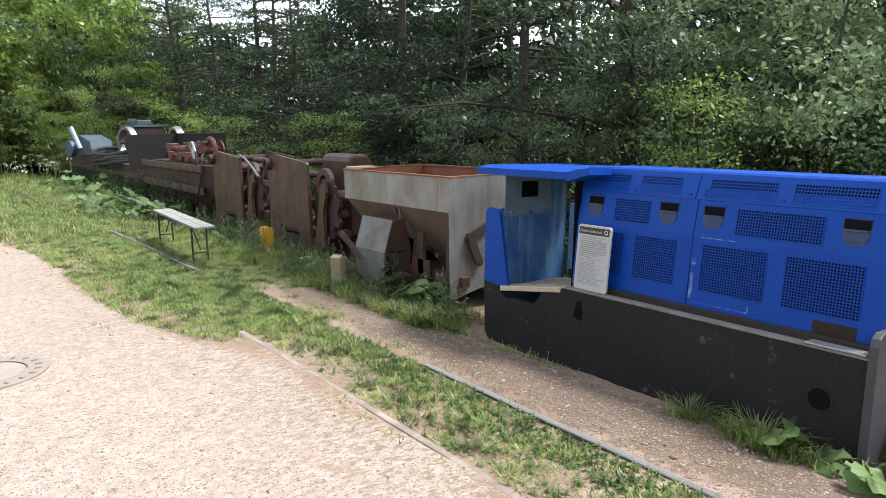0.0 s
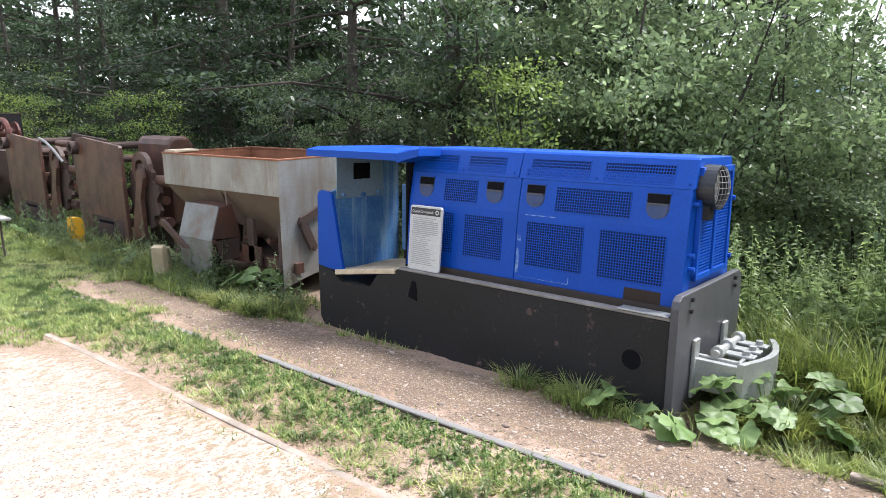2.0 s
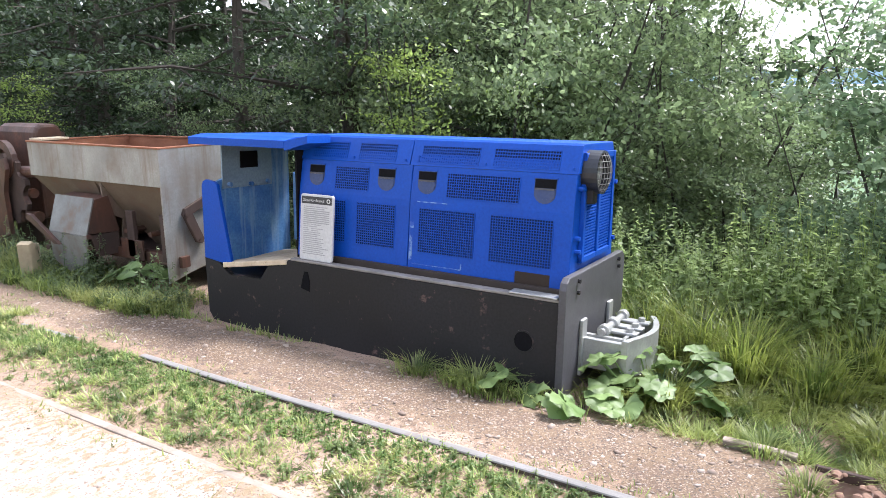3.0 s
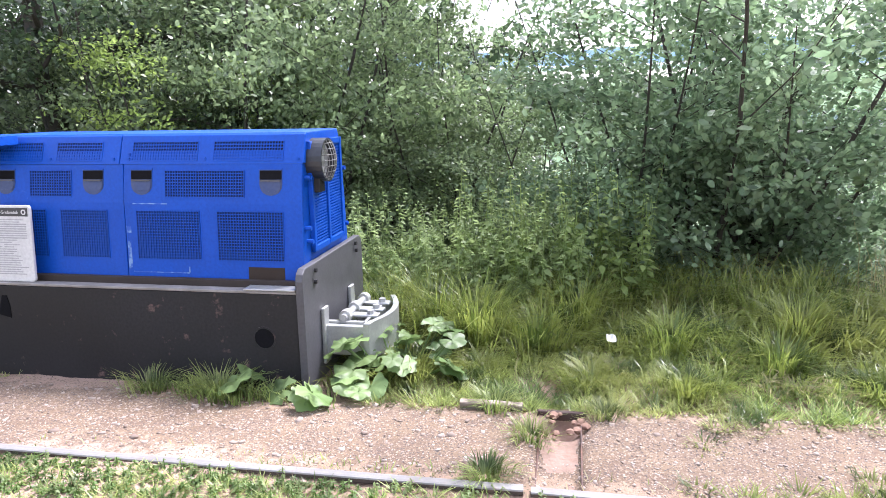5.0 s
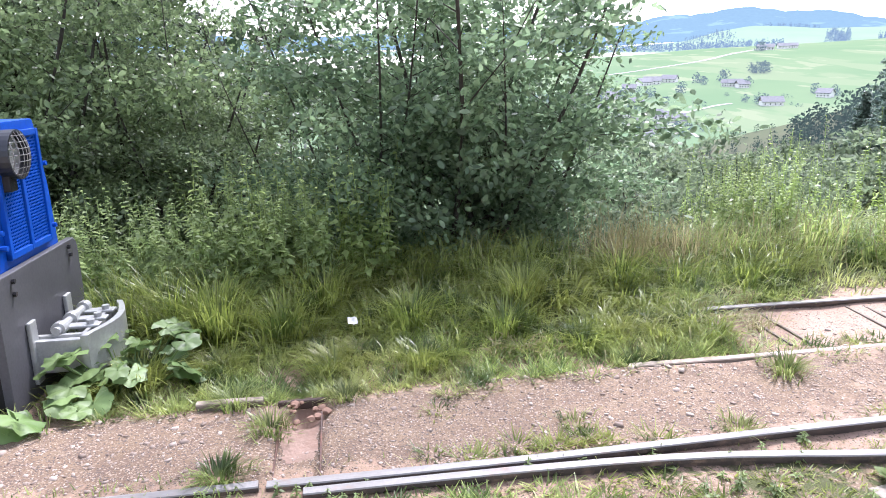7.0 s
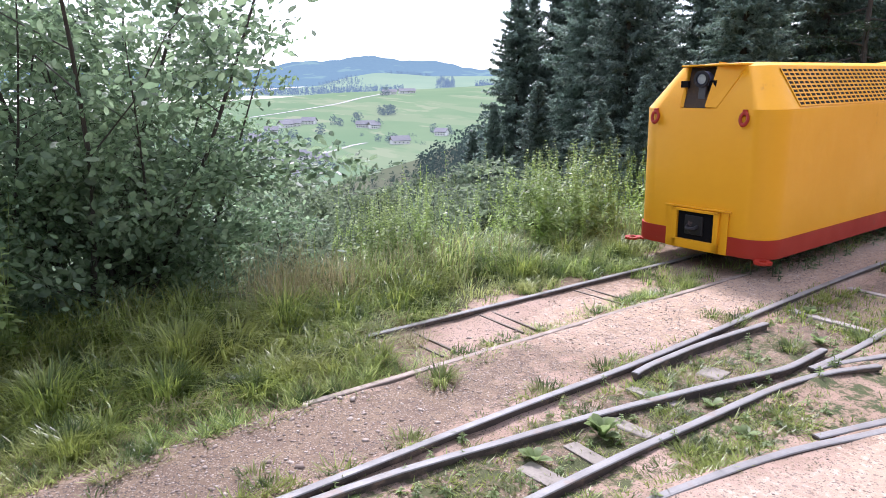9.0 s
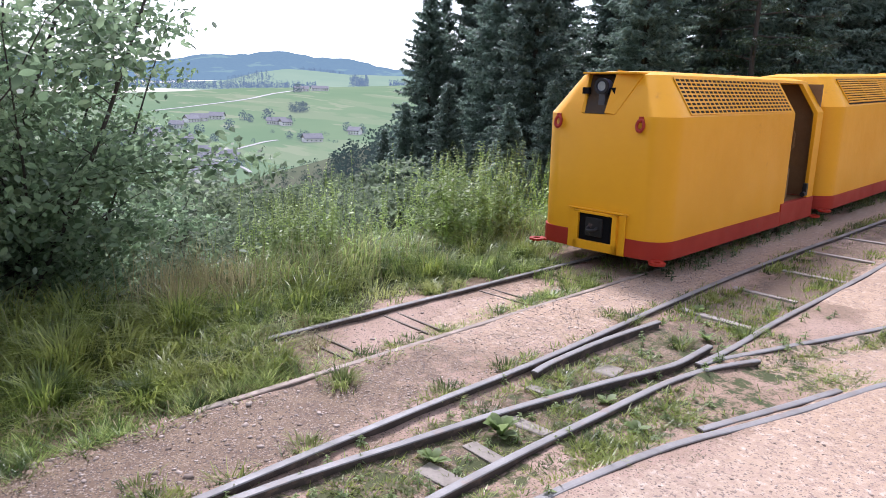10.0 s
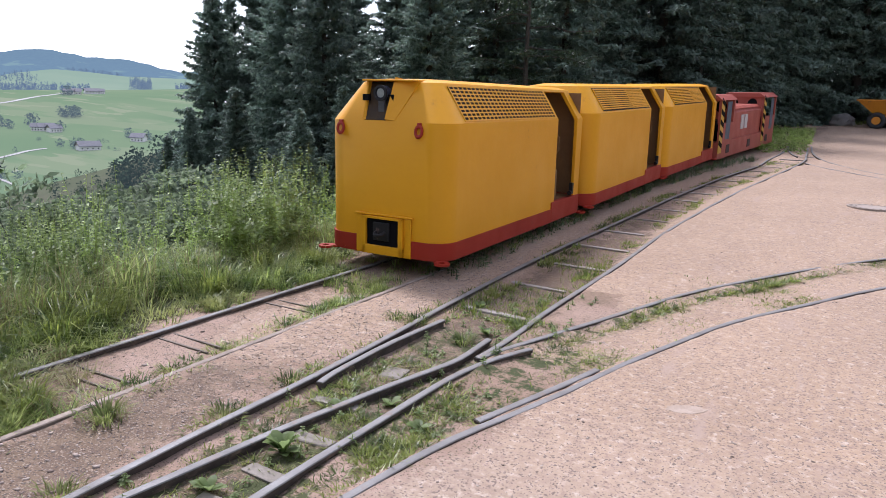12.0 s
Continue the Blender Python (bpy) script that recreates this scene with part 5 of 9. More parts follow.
            box(bm, c.x - 0.035, c.x + 0.035, c.y - 0.01, c.y + 0.03, c.z - 0.03, c.z + 0.03)
            part("visor_notch", bm, black_and_shade, recess)
        lc = Vector((0.75, -0.12, 1.71))
        bm = bmesh.new()
        rod(bm, lc, lc + Vector((0, 0.09, 0)), 0.065, 0.075, 18)
        lamp = part("lamp_housing", bm, surface("lamp_blue", (0.06, 0.08, 0.14), (0.04, 0.05, 0.09), 0.4), recess, "small dark round lamp")
        bm = bmesh.new()
        ring(bm, lc + Vector((0, 0.085, 0)), (0, 1, 0), 0.075, 0.05, 0.02, 18)
        part("lamp_rim", bm, black_frame, recess, "dark metal rim")
        bm = bmesh.new()
        rod(bm, lc + Vector((0, 0.088, 0)), lc + Vector((0, 0.094, 0)), 0.042, seg=16)
        part("lens", bm, silver_paint, recess, "pale lamp glass")
        bm = bmesh.new()
        box(bm, 0.715, 0.785, -0.09, -0.04, 1.53, 1.66, 0.006)
        part("lamp_foot", bm, grey_plate, recess)
    # rings, coupler pocket and lifting lugs
    for x, lab in ((0.29, ""), (1.19, "")):
        bm = bmesh.new()
        torus(bm, (x, 0.02, 1.37), (0, 1, 0.15), 0.035, 0.014, 16, 8, 1.4)
        box(bm, x - 0.02, x + 0.02, -0.02, 0.02, 1.40, 1.45, 0.004)
        part("tow_ring", bm, red_paint, car, "red steel ring")
    bm = bmesh.new()
    box(bm, 0.36, 1.0, -0.05, 0.016, 0.158, 0.55)
    pk = part("coupler_pocket", bm, yellow_paint, car, "yellow coupler pocket in the end wall")
    bm = bmesh.new()
    box(bm, 0.36, 0.43, 0.002, 0.021, 0.17, 0.54, 0.003)
    part("pocket_cheek", bm, yellow_paint, pk)
    bm = bmesh.new()
    box(bm, 0.93, 1.0, 0.002, 0.021, 0.17, 0.54, 0.003)
    part("pocket_cheek", bm, yellow_paint, pk)
    bm = bmesh.new()
    box(bm, 0.34, 1.02, -0.01, 0.03, 0.545, 0.56, 0.004)
    part("pocket_brow", bm, yellow_paint, pk)
    # flat near-black slab: the mouth's shade is painted, not hollowed out
    bm = bmesh.new()
    box(bm, 0.49, 0.87, 0.0, 0.019, 0.25, 0.515)
    part("pocket_mouth", bm, black_and_shade, pk)
    bm = bmesh.new()
    for x0, x1, z0, z1 in ((0.44, 0.49, 0.165, 0.54), (0.87, 0.92, 0.165, 0.54), (0.44, 0.92, 0.165, 0.25), (0.44, 0.92, 0.515, 0.54)):
        box(bm, x0, x1, 0.0, 0.05, z0, z1, 0.004)
    part("pocket_frame", bm, yellow_paint, pk)
    bm = bmesh.new()
    box(bm, 0.60, 0.79, 0.018, 0.04, 0.30, 0.48, 0.008)
    torus(bm, (0.70, 0.045, 0.38), (0, 0.4, 1), 0.05, 0.018, 16, 8)
    part("coupler", bm, black_frame, pk, "black coupler hook and ring")
    for x, y in ((0.06, -0.03), (WID - 0.06, -0.03), (0.02, -LEN - 0.02), (WID - 0.02, -LEN - 0.02)):
        bm = bmesh.new()
        s = -1 if x < 0.5 else 1
        ring(bm, (x + 0.05 * s, y + (0.05 if y > -1 else -0.03), 0.15), (0, 0, 1), 0.075, 0.035, 0.022, 16)
        box(bm, x - 0.06, x + 0.06, y - 0.05, y + 0.02, 0.152, 0.170)
        part("lifting_lug", bm, red_paint, car, "red lifting lug with a hole")
    # running gear; the chassis is near-black, the shade under the wagon put into its colour
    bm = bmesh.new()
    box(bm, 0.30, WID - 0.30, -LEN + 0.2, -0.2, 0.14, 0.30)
    part("chassis", bm, black_and_shade, car)
    for y in (-0.9, -2.7):
        for x in (0.24, 0.92):
            bm = bmesh.new()
            rod(bm, (x, y, 0.17), (x + 0.07, y, 0.17), 0.17, seg=24)
            part("wheel", bm, rust_dark, car)
    return car


yellow_wagon(pose(3.075, -6.05, 0.0, -0.9, 0, -0.8), "holes", "yellow mine train wagon with red skirt and punched vents")
yellow_wagon(pose(2.90, -9.98, 0.125, -2.2, 0, -2.5), "louvres", "yellow mine train wagon with louvred vents, middle of the train")
yellow_wagon(pose(2.68, -13.85, 0.285, -2.6, 0, -4.5), "louvres", "yellow mine train wagon coupled to the red locomotive")


def red_loco():
    m = pose(2.30, -17.75, 0.47, -2.5, 0, -6.5)
    car = thing("mine_locomotive", m, "faded red twin-cab mine locomotive with hazard stripes", "locomotive")
    L, W = 6.3, 1.15
    stripes = surface("stripe_yellow", (0.62, 0.36, 0.03), (0.55, 0.30, 0.03), 0.5)
    bm = bmesh.new()
    box(bm, 0, W, -L, 0, 0.12, 0.52, 0.01)
    part("frame", bm, pale_red, car)
    bm = bmesh.new()
    prism(bm, [(0.06, 0.52), (0.06, 1.15), (0.16, 1.24), (W - 0.16, 1.24), (W - 0.06, 1.15), (W - 0.06, 0.52)], "y", -4.6, -1.3, 0.01)
    part("bonnet", bm, pale_red, car, "faded red engine cover")
    bm = bmesh.new()
    prism(bm, [(0.10, 1.24), (0.18, 1.30), (W - 0.18, 1.30), (W - 0.10, 1.24)], "y", -4.5, -1.4, 0.005)
    part("bonnet_lid", bm, pale_red, car)
    for y in (-2.4, -2.8):
        bm = bmesh.new()
        box(bm, 0.04, 0.065, y - 0.14, y + 0.14, 0.72, 1.08, 0.004)
        part("white_panel", bm, surface("pale_panel", (0.55, 0.52, 0.50), (0.48, 0.45, 0.43), 0.6), car, "pale faded panel")
    for y0, y1 in ((-1.3, 0.0), (-L, -4.6)):
        bm = bmesh.new()
        box(bm, 0.0, 0.04, y0, y1, 0.52, 0.95, 0.004)
        cab = part("cab", bm, pale_red, car, "faded red driver's cab with open windows")
        bm = bmesh.new()
        box(bm, W - 0.04, W, y0, y1, 0.52, 0.95, 0.004)
        part("side_panel", bm, pale_red, cab)
        for ya, yb in ((y0, y0 + 0.10), (y1 - 0.10, y1)):
            for xa in (0.0, W - 0.06):
                bm = bmesh.new()
                box(bm, xa, xa + 0.06, ya, yb, 0.952, 1.50, 0.006)
                part("post", bm, pale_red, cab)
        # the wall towards the bonnet, with its oval window
        yw = y0 + 0.03 if y1 == 0.0 else y1 - 0.03
        bm = bmesh.new()
        box(bm, 0.065, W - 0.065, yw - 0.015, yw + 0.015, 0.56, 1.50, 0.004)
        wall = part("cab_wall", bm, pale_red, cab)
        # oval windows as near-black discs, the darkness behind them painted on
        for xc in (0.32, W - 0.32):
            bm = bmesh.new()
            prism(bm, [(xc + 0.13 * math.cos(q), 1.30 + 0.15 * math.sin(q)) for q in np.linspace(0, 2 * math.pi, 17)[:-1]], "y", yw - 0.02, yw + 0.02)
            part("cab_window", bm, black_and_shade, wall, "dark oval cab window")
        bm = bmesh.new()
        prism(bm, [(-0.03, 1.48), (0.12, 1.60), (W - 0.12, 1.60), (W + 0.03, 1.48)], "y", y0 - 0.04, y1 + 0.04, 0.008)
        part("cab_roof", bm, pale_red, cab)
        # near-black block added to paint the shade inside the open cab
        bm = bmesh.new()
        box(bm, 0.15, W - 0.15, y0 + 0.2, y1 - 0.2, 0.53, 1.0)
        part("cab_shade_block", bm, black_and_shade, cab)
        bm = bmesh.new()
        box(bm, -0.005, 0.0, y0 + 0.35, y0 + 0.75, 0.56, 1.44, 0.002)
        part("cab_door", bm, blue_grey, cab, "grey-blue cab door")
    # hazard stripes on the cab corners
    for y in (-0.13, -4.72):
        bm = bmesh.new()
        box(bm, -0.012, -0.006, y - 0.15, y + 0.15, 0.26, 1.48)
        st = part("stripe_board", bm, stripes, car, "yellow board with black diagonal stripes")
        for k in range(5):
            z = 0.36 + 0.24 * k
            bm = bmesh.new()
            prism(bm, [(y - 0.148, z), (y + 0.148, z + 0.11), (y + 0.148, z + 0.22), (y - 0.148, z + 0.11)], "x", -0.017, -0.011)
            part("stripe", bm, black_and_shade, st)
    for y in (-0.9, -3.1, -5.3):
        bm = bmesh.new()
        box(bm, -0.01, 0.0, y - 0.16, y + 0.16, 0.22, 0.42, 0.003)
        part("frame_pocket", bm, rust_dark, car)
    for y in (-1.4, -4.6):
        for x in (0.2, 0.88):
            bm = bmesh.new()
            rod(bm, (x, y, 0.2), (x + 0.07, y, 0.2), 0.2, seg=20)
            part("wheel", bm, rust_dark, car)


red_loco()

# ---- the rusty row behind the blue locomotive ----
def hopper_wagon():
    h = thing("hopper_wagon", pose(3.75, 4.94, -0.05), "open galvanised steel hopper wagon with rusty inside and side chute", "wagon")
    L, W, T, B = 1.96, 1.10, 1.19, 0.87
    t = 0.012
    # upright band of the box, one sheet a side
    for name, x0, x1, y0, y1 in (("side_sheet", 0, t, 0, L), ("side_sheet", W - t, W, 0, L), ("end_sheet", t, W - t, L - t, L)):
        bm = bmesh.new()
        box(bm, x0, x1, y0, y1, B, T, 0.003)
        part(name, bm, galvanised, h, "dull grey sheet with rust bleeding through")
    # end plate towards the locomotive, full height
    bm = bmesh.new()
    prism(bm, [(-0.01, 0.04), (-0.01, T), (0.60, T + 0.005), (W, T), (W, 0.04), (0.55, 0.16), (0.22, 0.10)], "y", -0.012, 0.004, 0.002)
    part("end_plate", bm, galvanised, h, "tall grey end plate, scratched and stained")
    bm = bmesh.new()
    for x0, x1, y0, y1 in ((0.013, 0.02, 0.02, L - 0.02), (W - 0.02, W - 0.013, 0.02, L - 0.02)):
        box(bm, x0, x1, y0, y1, B + 0.004, T - 0.006)
    box(bm, 0.02, W - 0.02, L - 0.03, L - 0.02, B + 0.004, T - 0.006)
    box(bm, 0.02, W - 0.02, 0.006, 0.014, B + 0.004, T - 0.006)
    part("lining", bm, rust_orange, h, "orange rusted inside of the hopper")
    for x0, x1, y0, y1 in ((-0.012, 0.03, -0.015, L), (W - 0.03, W + 0.012, -0.015, L), (0.03, W - 0.03, L - 0.03, L + 0.01), (0.03, W - 0.03, -0.015, 0.02)):
        bm = bmesh.new()
        box(bm, x0, x1, y0, y1, T - 0.002, T + 0.014, 0.003)
        part("rim", bm, rust_orange, h, "rusty rim")
    bm = bmesh.new()
    box(bm, W - 0.06, W - 0.02, 0.62, 0.72, T - 0.25, T + 0.03, 0.004)
    part("rim_post", bm, rust, h)
    bm = bmesh.new()
    box(bm, 0.02, 0.30, L - 0.22, L - 0.02, T + 0.014, T + 0.035, 0.003, m=None)
    part("rim_board", bm, pale_wood, h, "pale board on the rim")
    # funnels
    for y0, y1 in ((0.02, 0.95), (0.95, L - 0.02)):
        bm = bmesh.new()
        top = [(0.012, y0, B), (W - 0.012, y0, B), (W - 0.012, y1, B), (0.012, y1, B)]
        ym = (y0 + y1) / 2
        low = [(0.42, ym - 0.2, 0.22), (0.70, ym - 0.2, 0.22), (0.70, ym + 0.2, 0.22), (0.42, ym + 0.2, 0.22)]
        loft(bm, [low, top])
        part("funnel", bm, surface("funnel_grey", (0.17, 0.125, 0.09), (0.125, 0.09, 0.065), 0.7, scale=4.0, bump=0.3, wear=(0.17, 0.09, 0.055), wear_scale=4.0, wear_lo=0.52, wear_hi=0.7), h, "brown-stained sloping funnel sheet")
    bm = bmesh.new()
    prism(bm, [(0.015, B), (0.03, B - 0.28), (0.20, 0.50), (0.16, 0.22), (0.26, 0.22), (0.45, 0.55), (0.45, B)], "y", 0.86, 0.885)
    part("rib", bm, surface("rib_brown", (0.19, 0.14, 0.105), (0.13, 0.09, 0.065), 0.7, scale=5.0, bump=0.3), h)
    # chassis
    for x in (0.10, W - 0.2):
        bm = bmesh.new()
        box(bm, x, x + 0.09, -0.05, L + 0.1, 0.16, 0.26, 0.006)
        part("sole_bar", bm, rust, h, "rusty sole bar")
    for y in (0.35, 0.70):
        bm = bmesh.new()
        rod(bm, (0.10, y, 0.42), (W - 0.1, y, 0.42), 0.025, seg=10)
        part("cross_rod", bm, rust, h)
    for y in (0.05, 0.52, 1.15):
        bm = bmesh.new()
        box(bm, 0.06, 0.10, y, y + 0.10, 0.20, 0.62, 0.004)
        part("upright", bm, rust_dark, h)
    bm = bmesh.new()
    box(bm, 0.14, W - 0.14, 0.05, L - 0.05, 0.20, 0.24)
    box(bm, W - 0.25, W - 0.2, 0.02, L - 0.02, 0.2, B)
    part("underframe", bm, rust_dark, h)
    for y in (0.50, 1.50):
        for x in (0.12, W - 0.22):
            wheel = part("wheel", ring(bmesh.new(), (x, y, 0.10), (1, 0, 0), 0.15, 0.06, 0.09, 24), rust_dark, h, "small rusty iron wheel")
            bm = bmesh.new()
            rod(bm, (x - 0.03, y, 0.10), (x + 0.1, y, 0.10), 0.062, seg=16)
            part("hub", bm, rust, wheel)
    # side chute
    bm = bmesh.new()
    prism(bm, [(-0.18, 0.42), (-0.085, 0.715), (0.06, 0.74), (0.14, 0.40)], "y", 0.84, 1.38, 0.004)
    part("chute_hood", bm, rust, h, "rusty box of the side chute")
    bm = bmesh.new()
    prism(bm, [(-0.205, 0.41), (-0.10, 0.735), (-0.086, 0.73), (-0.19, 0.41)], "y", 0.82, 1.40, 0.002)
    part("chute_lid", bm, worn_sheet, h, "sloping grey lid of the side chute")
    bm = bmesh.new()
    prism(bm, [(0.82, 0.405), (1.40, 0.405), (1.38, 0.14), (1.12, 0.05), (0.84, 0.17)], "x", -0.205, -0.19, 0.002)
    part("chute_flap", bm, worn_sheet, h, "grey pointed chute flap")
    bm = bmesh.new()
    prism(bm, [(-0.15, 0.40), (0.12, 0.40), (0.12, 0.20), (-0.10, 0.20)], "y", 0.84, 1.42)
    part("chute_body", bm, rust_dark, h)
    bm = bmesh.new()
    prism(bm, [(1.20, 0.30), (1.28, 0.30), (1.70, 0.50), (1.68, 0.55), (1.62, 0.54)], "x", -0.24, -0.205, 0.003)
    part("lever", bm, rust, h, "rusty flat lever")
    for y, z in ((0.84, 0.40), (0.84, 0.30), (1.46, 0.24), (1.46, 0.33)):
        bm = bmesh.new()
        box(bm, -0.20, -0.16, y - 0.03, y + 0.03, z - 0.02, z + 0.02, 0.003)
        part("hinge", bm, rust, h)
    bm = bmesh.new()
    box(bm, 0.06, 0.08, 0.42, 0.72, 0.18, 0.36, 0.003)
    part("gusset", bm, rust, h)
    # cranked arm on the end plate
    bm = bmesh.new()
    prism(bm, [(0.16, 0.62), (0.18, 0.67), (0.52, 0.80), (0.52, 0.72), (0.25, 0.62), (0.36, 0.38), (0.33, 0.34), (0.28, 0.36)], "y", -0.05, -0.015, 0.004)
    rod(bm, (0.19, -0.06, 0.63), (0.19, -0.01, 0.63), 0.022, seg=10)
    rod(bm, (0.32, -0.06, 0.37), (0.32, -0.01, 0.37), 0.022, seg=10)
    part("crank_arm", bm, rust_dark, h, "dark cranked arm")


hopper_wagon()


def tooth_wheel(bm, c, r, teeth, depth):
    """A broad toothed plate about the y axis of a shaft along x."""
    c = Vector(c)
    pts = []
    for i in range(teeth * 4):
        t = 2 * math.pi * i / (teeth * 4)
        rr = r if i % 4 in (0, 1) else r * 0.80
        pts.append((c.y + rr * math.cos(t), c.z + rr * math.sin(t)))
    prism(bm, pts, "x", c.x, c.x + depth)


def loader(m, label, long_rods):
    """Old ore loading machine: big side plate, boss, shafts and toothed wheels."""
    a = thing("ore_loader", m, label, "mining machine", "rusty ore loaders")
    bm = bmesh.new()
    prism(bm, [(0.0, 0.05), (0.04, 1.20), (0.06, 1.225), (1.05, 1.31), (1.18, 1.30), (1.30, 1.22), (1.33, 1.05), (1.30, 0.40), (1.26, 0.06)], "x", 0.0, 0.05, 0.006)
    part("side_plate", bm, rust, a, "large rust-brown side plate with cut corner")
    bm = bmesh.new()
    ring(bm, (0.0, 1.20, 1.17), (-1, 0, 0), 0.085, 0.05, 0.09, 20)
    rod(bm, (-0.02, 1.20, 1.17), (0.02, 1.20, 1.17), 0.06, seg=16)
    part("boss", bm, rust_dark, a, "round bearing boss")
    # the slot is a near-black strip of painted shade on the plate
    bm = bmesh.new()
    box(bm, -0.008, -0.002, 0.35, 0.75, 0.24, 0.275)
    part("slot", bm, black_and_shade, a)
    bm = bmesh.new()
    prism(bm, [(0.10, 0.03), (0.10, 0.30), (0.95, 0.33), (0.95, 0.03)], "x", -0.004, -0.001)
    part("weld_strip", bm, rust_dark, a)
    bm = bmesh.new()
    prism(bm, [(0.0, 0.05), (0.04, 1.20), (1.2, 1.28), (1.30, 0.9), (1.26, 0.06)], "x", 0.95, 1.0, 0.005)
    part("side_plate", bm, rust_dark, a)
    for y, z, r in ((0.25, 0.25, 0.06), (1.0, 0.30, 0.05), (0.30, 1.05, 0.045), (1.20, 1.17, 0.05)):
        bm = bmesh.new()
        rod(bm, (0.02, y, z), (0.98, y, z), r, seg=12)
        part("shaft", bm, rust_dark, a)
    bm = bmesh.new()
    tooth_wheel(bm, (0.12, -0.22, 0.62), 0.40, 9, 0.05)
    part("toothed_wheel", bm, rust_dark, a, "toothed gathering wheel")
    bm = bmesh.new()
    ring(bm, (0.10, -0.24, 0.95), (1, 0, 0), 0.21, 0.12, 0.06, 18)
    part("iron_ring", bm, rust, a)
    for y, z, l, r in ((-0.12, 0.80, 0.62, 0.065), (-0.10, 0.30, 0.50, 0.06), (-0.16, 0.56, 0.40, 0.05)):
        bm = bmesh.new()
        rod(bm, (0.22, y + 0.1, z), (0.22, y - l, z + 0.03), r, seg=14)
        rod(bm, (0.22, y - l - 0.015, z + 0.03), (0.22, y - l + 0.02, z + 0.03), r * 1.05, seg=14)
        part("push_rod", bm, rust, a, "thick round steel rod")
    bm = bmesh.new()
    prism(bm, [(-0.14, 0.08), (-0.02, 0.10), (-0.20, 0.62), (-0.28, 0.95), (-0.40, 0.98), (-0.42, 0.86), (-0.32, 0.60), (-0.34, 0.14)], "x", 0.03, 0.08, 0.005)
    part("swing_arm", bm, rust, a, "worn curved arm")
    if long_rods:
        for z, x in ((1.18, 0.30), (1.10, 0.55)):
            bm = bmesh.new()
            rod(bm, (x, 0.1, z), (x, -1.2, z - 0.02), 0.05, seg=12)
            part("pipe", bm, rust, a)
        bm = bmesh.new()
        tube(bm, [(0.05, 0.10, 1.26), (0.03, -0.15, 1.22), (0.02, -0.45, 1.10), (0.05, -0.62, 0.95)], 0.018, 8)
        part("hose", bm, steel, a, "pale hose hanging down")
        bm = bmesh.new()
        rod(bm, (0.3, 0.0, 0.62), (0.3, -0.9, 0.60), 0.03, seg=10)
        part("rod", bm, rust, a)
    return a


loader(pose(3.95, 8.25, -0.06), "rust-brown ore loader with large side plate and thick rods", False)
loader(pose(3.98, 10.75, -0.06), "rust-brown ore loader with hoses and side plate, beside the bench", True)

tank = thing("steel_tank", pose(4.35, 7.85, -0.1), "rounded rust-brown steel tank on the ore loader", "tank")
bm = bmesh.new()
prism(bm, [(0, 0.30), (0, 1.27), (0.03, 1.33), (0.08, 1.36), (0.24, 1.36), (0.29, 1.33), (0.32, 1.27), (0.32, 0.30)], "y", 0.0, 0.78, 0.035)
part("shell", bm, rust, tank)
bm = bmesh.new()
box(bm, 0.04, 0.28, 0.06, 0.72, 0.0, 0.31, 0.01)
part("stand", bm, rust_dark, tank)

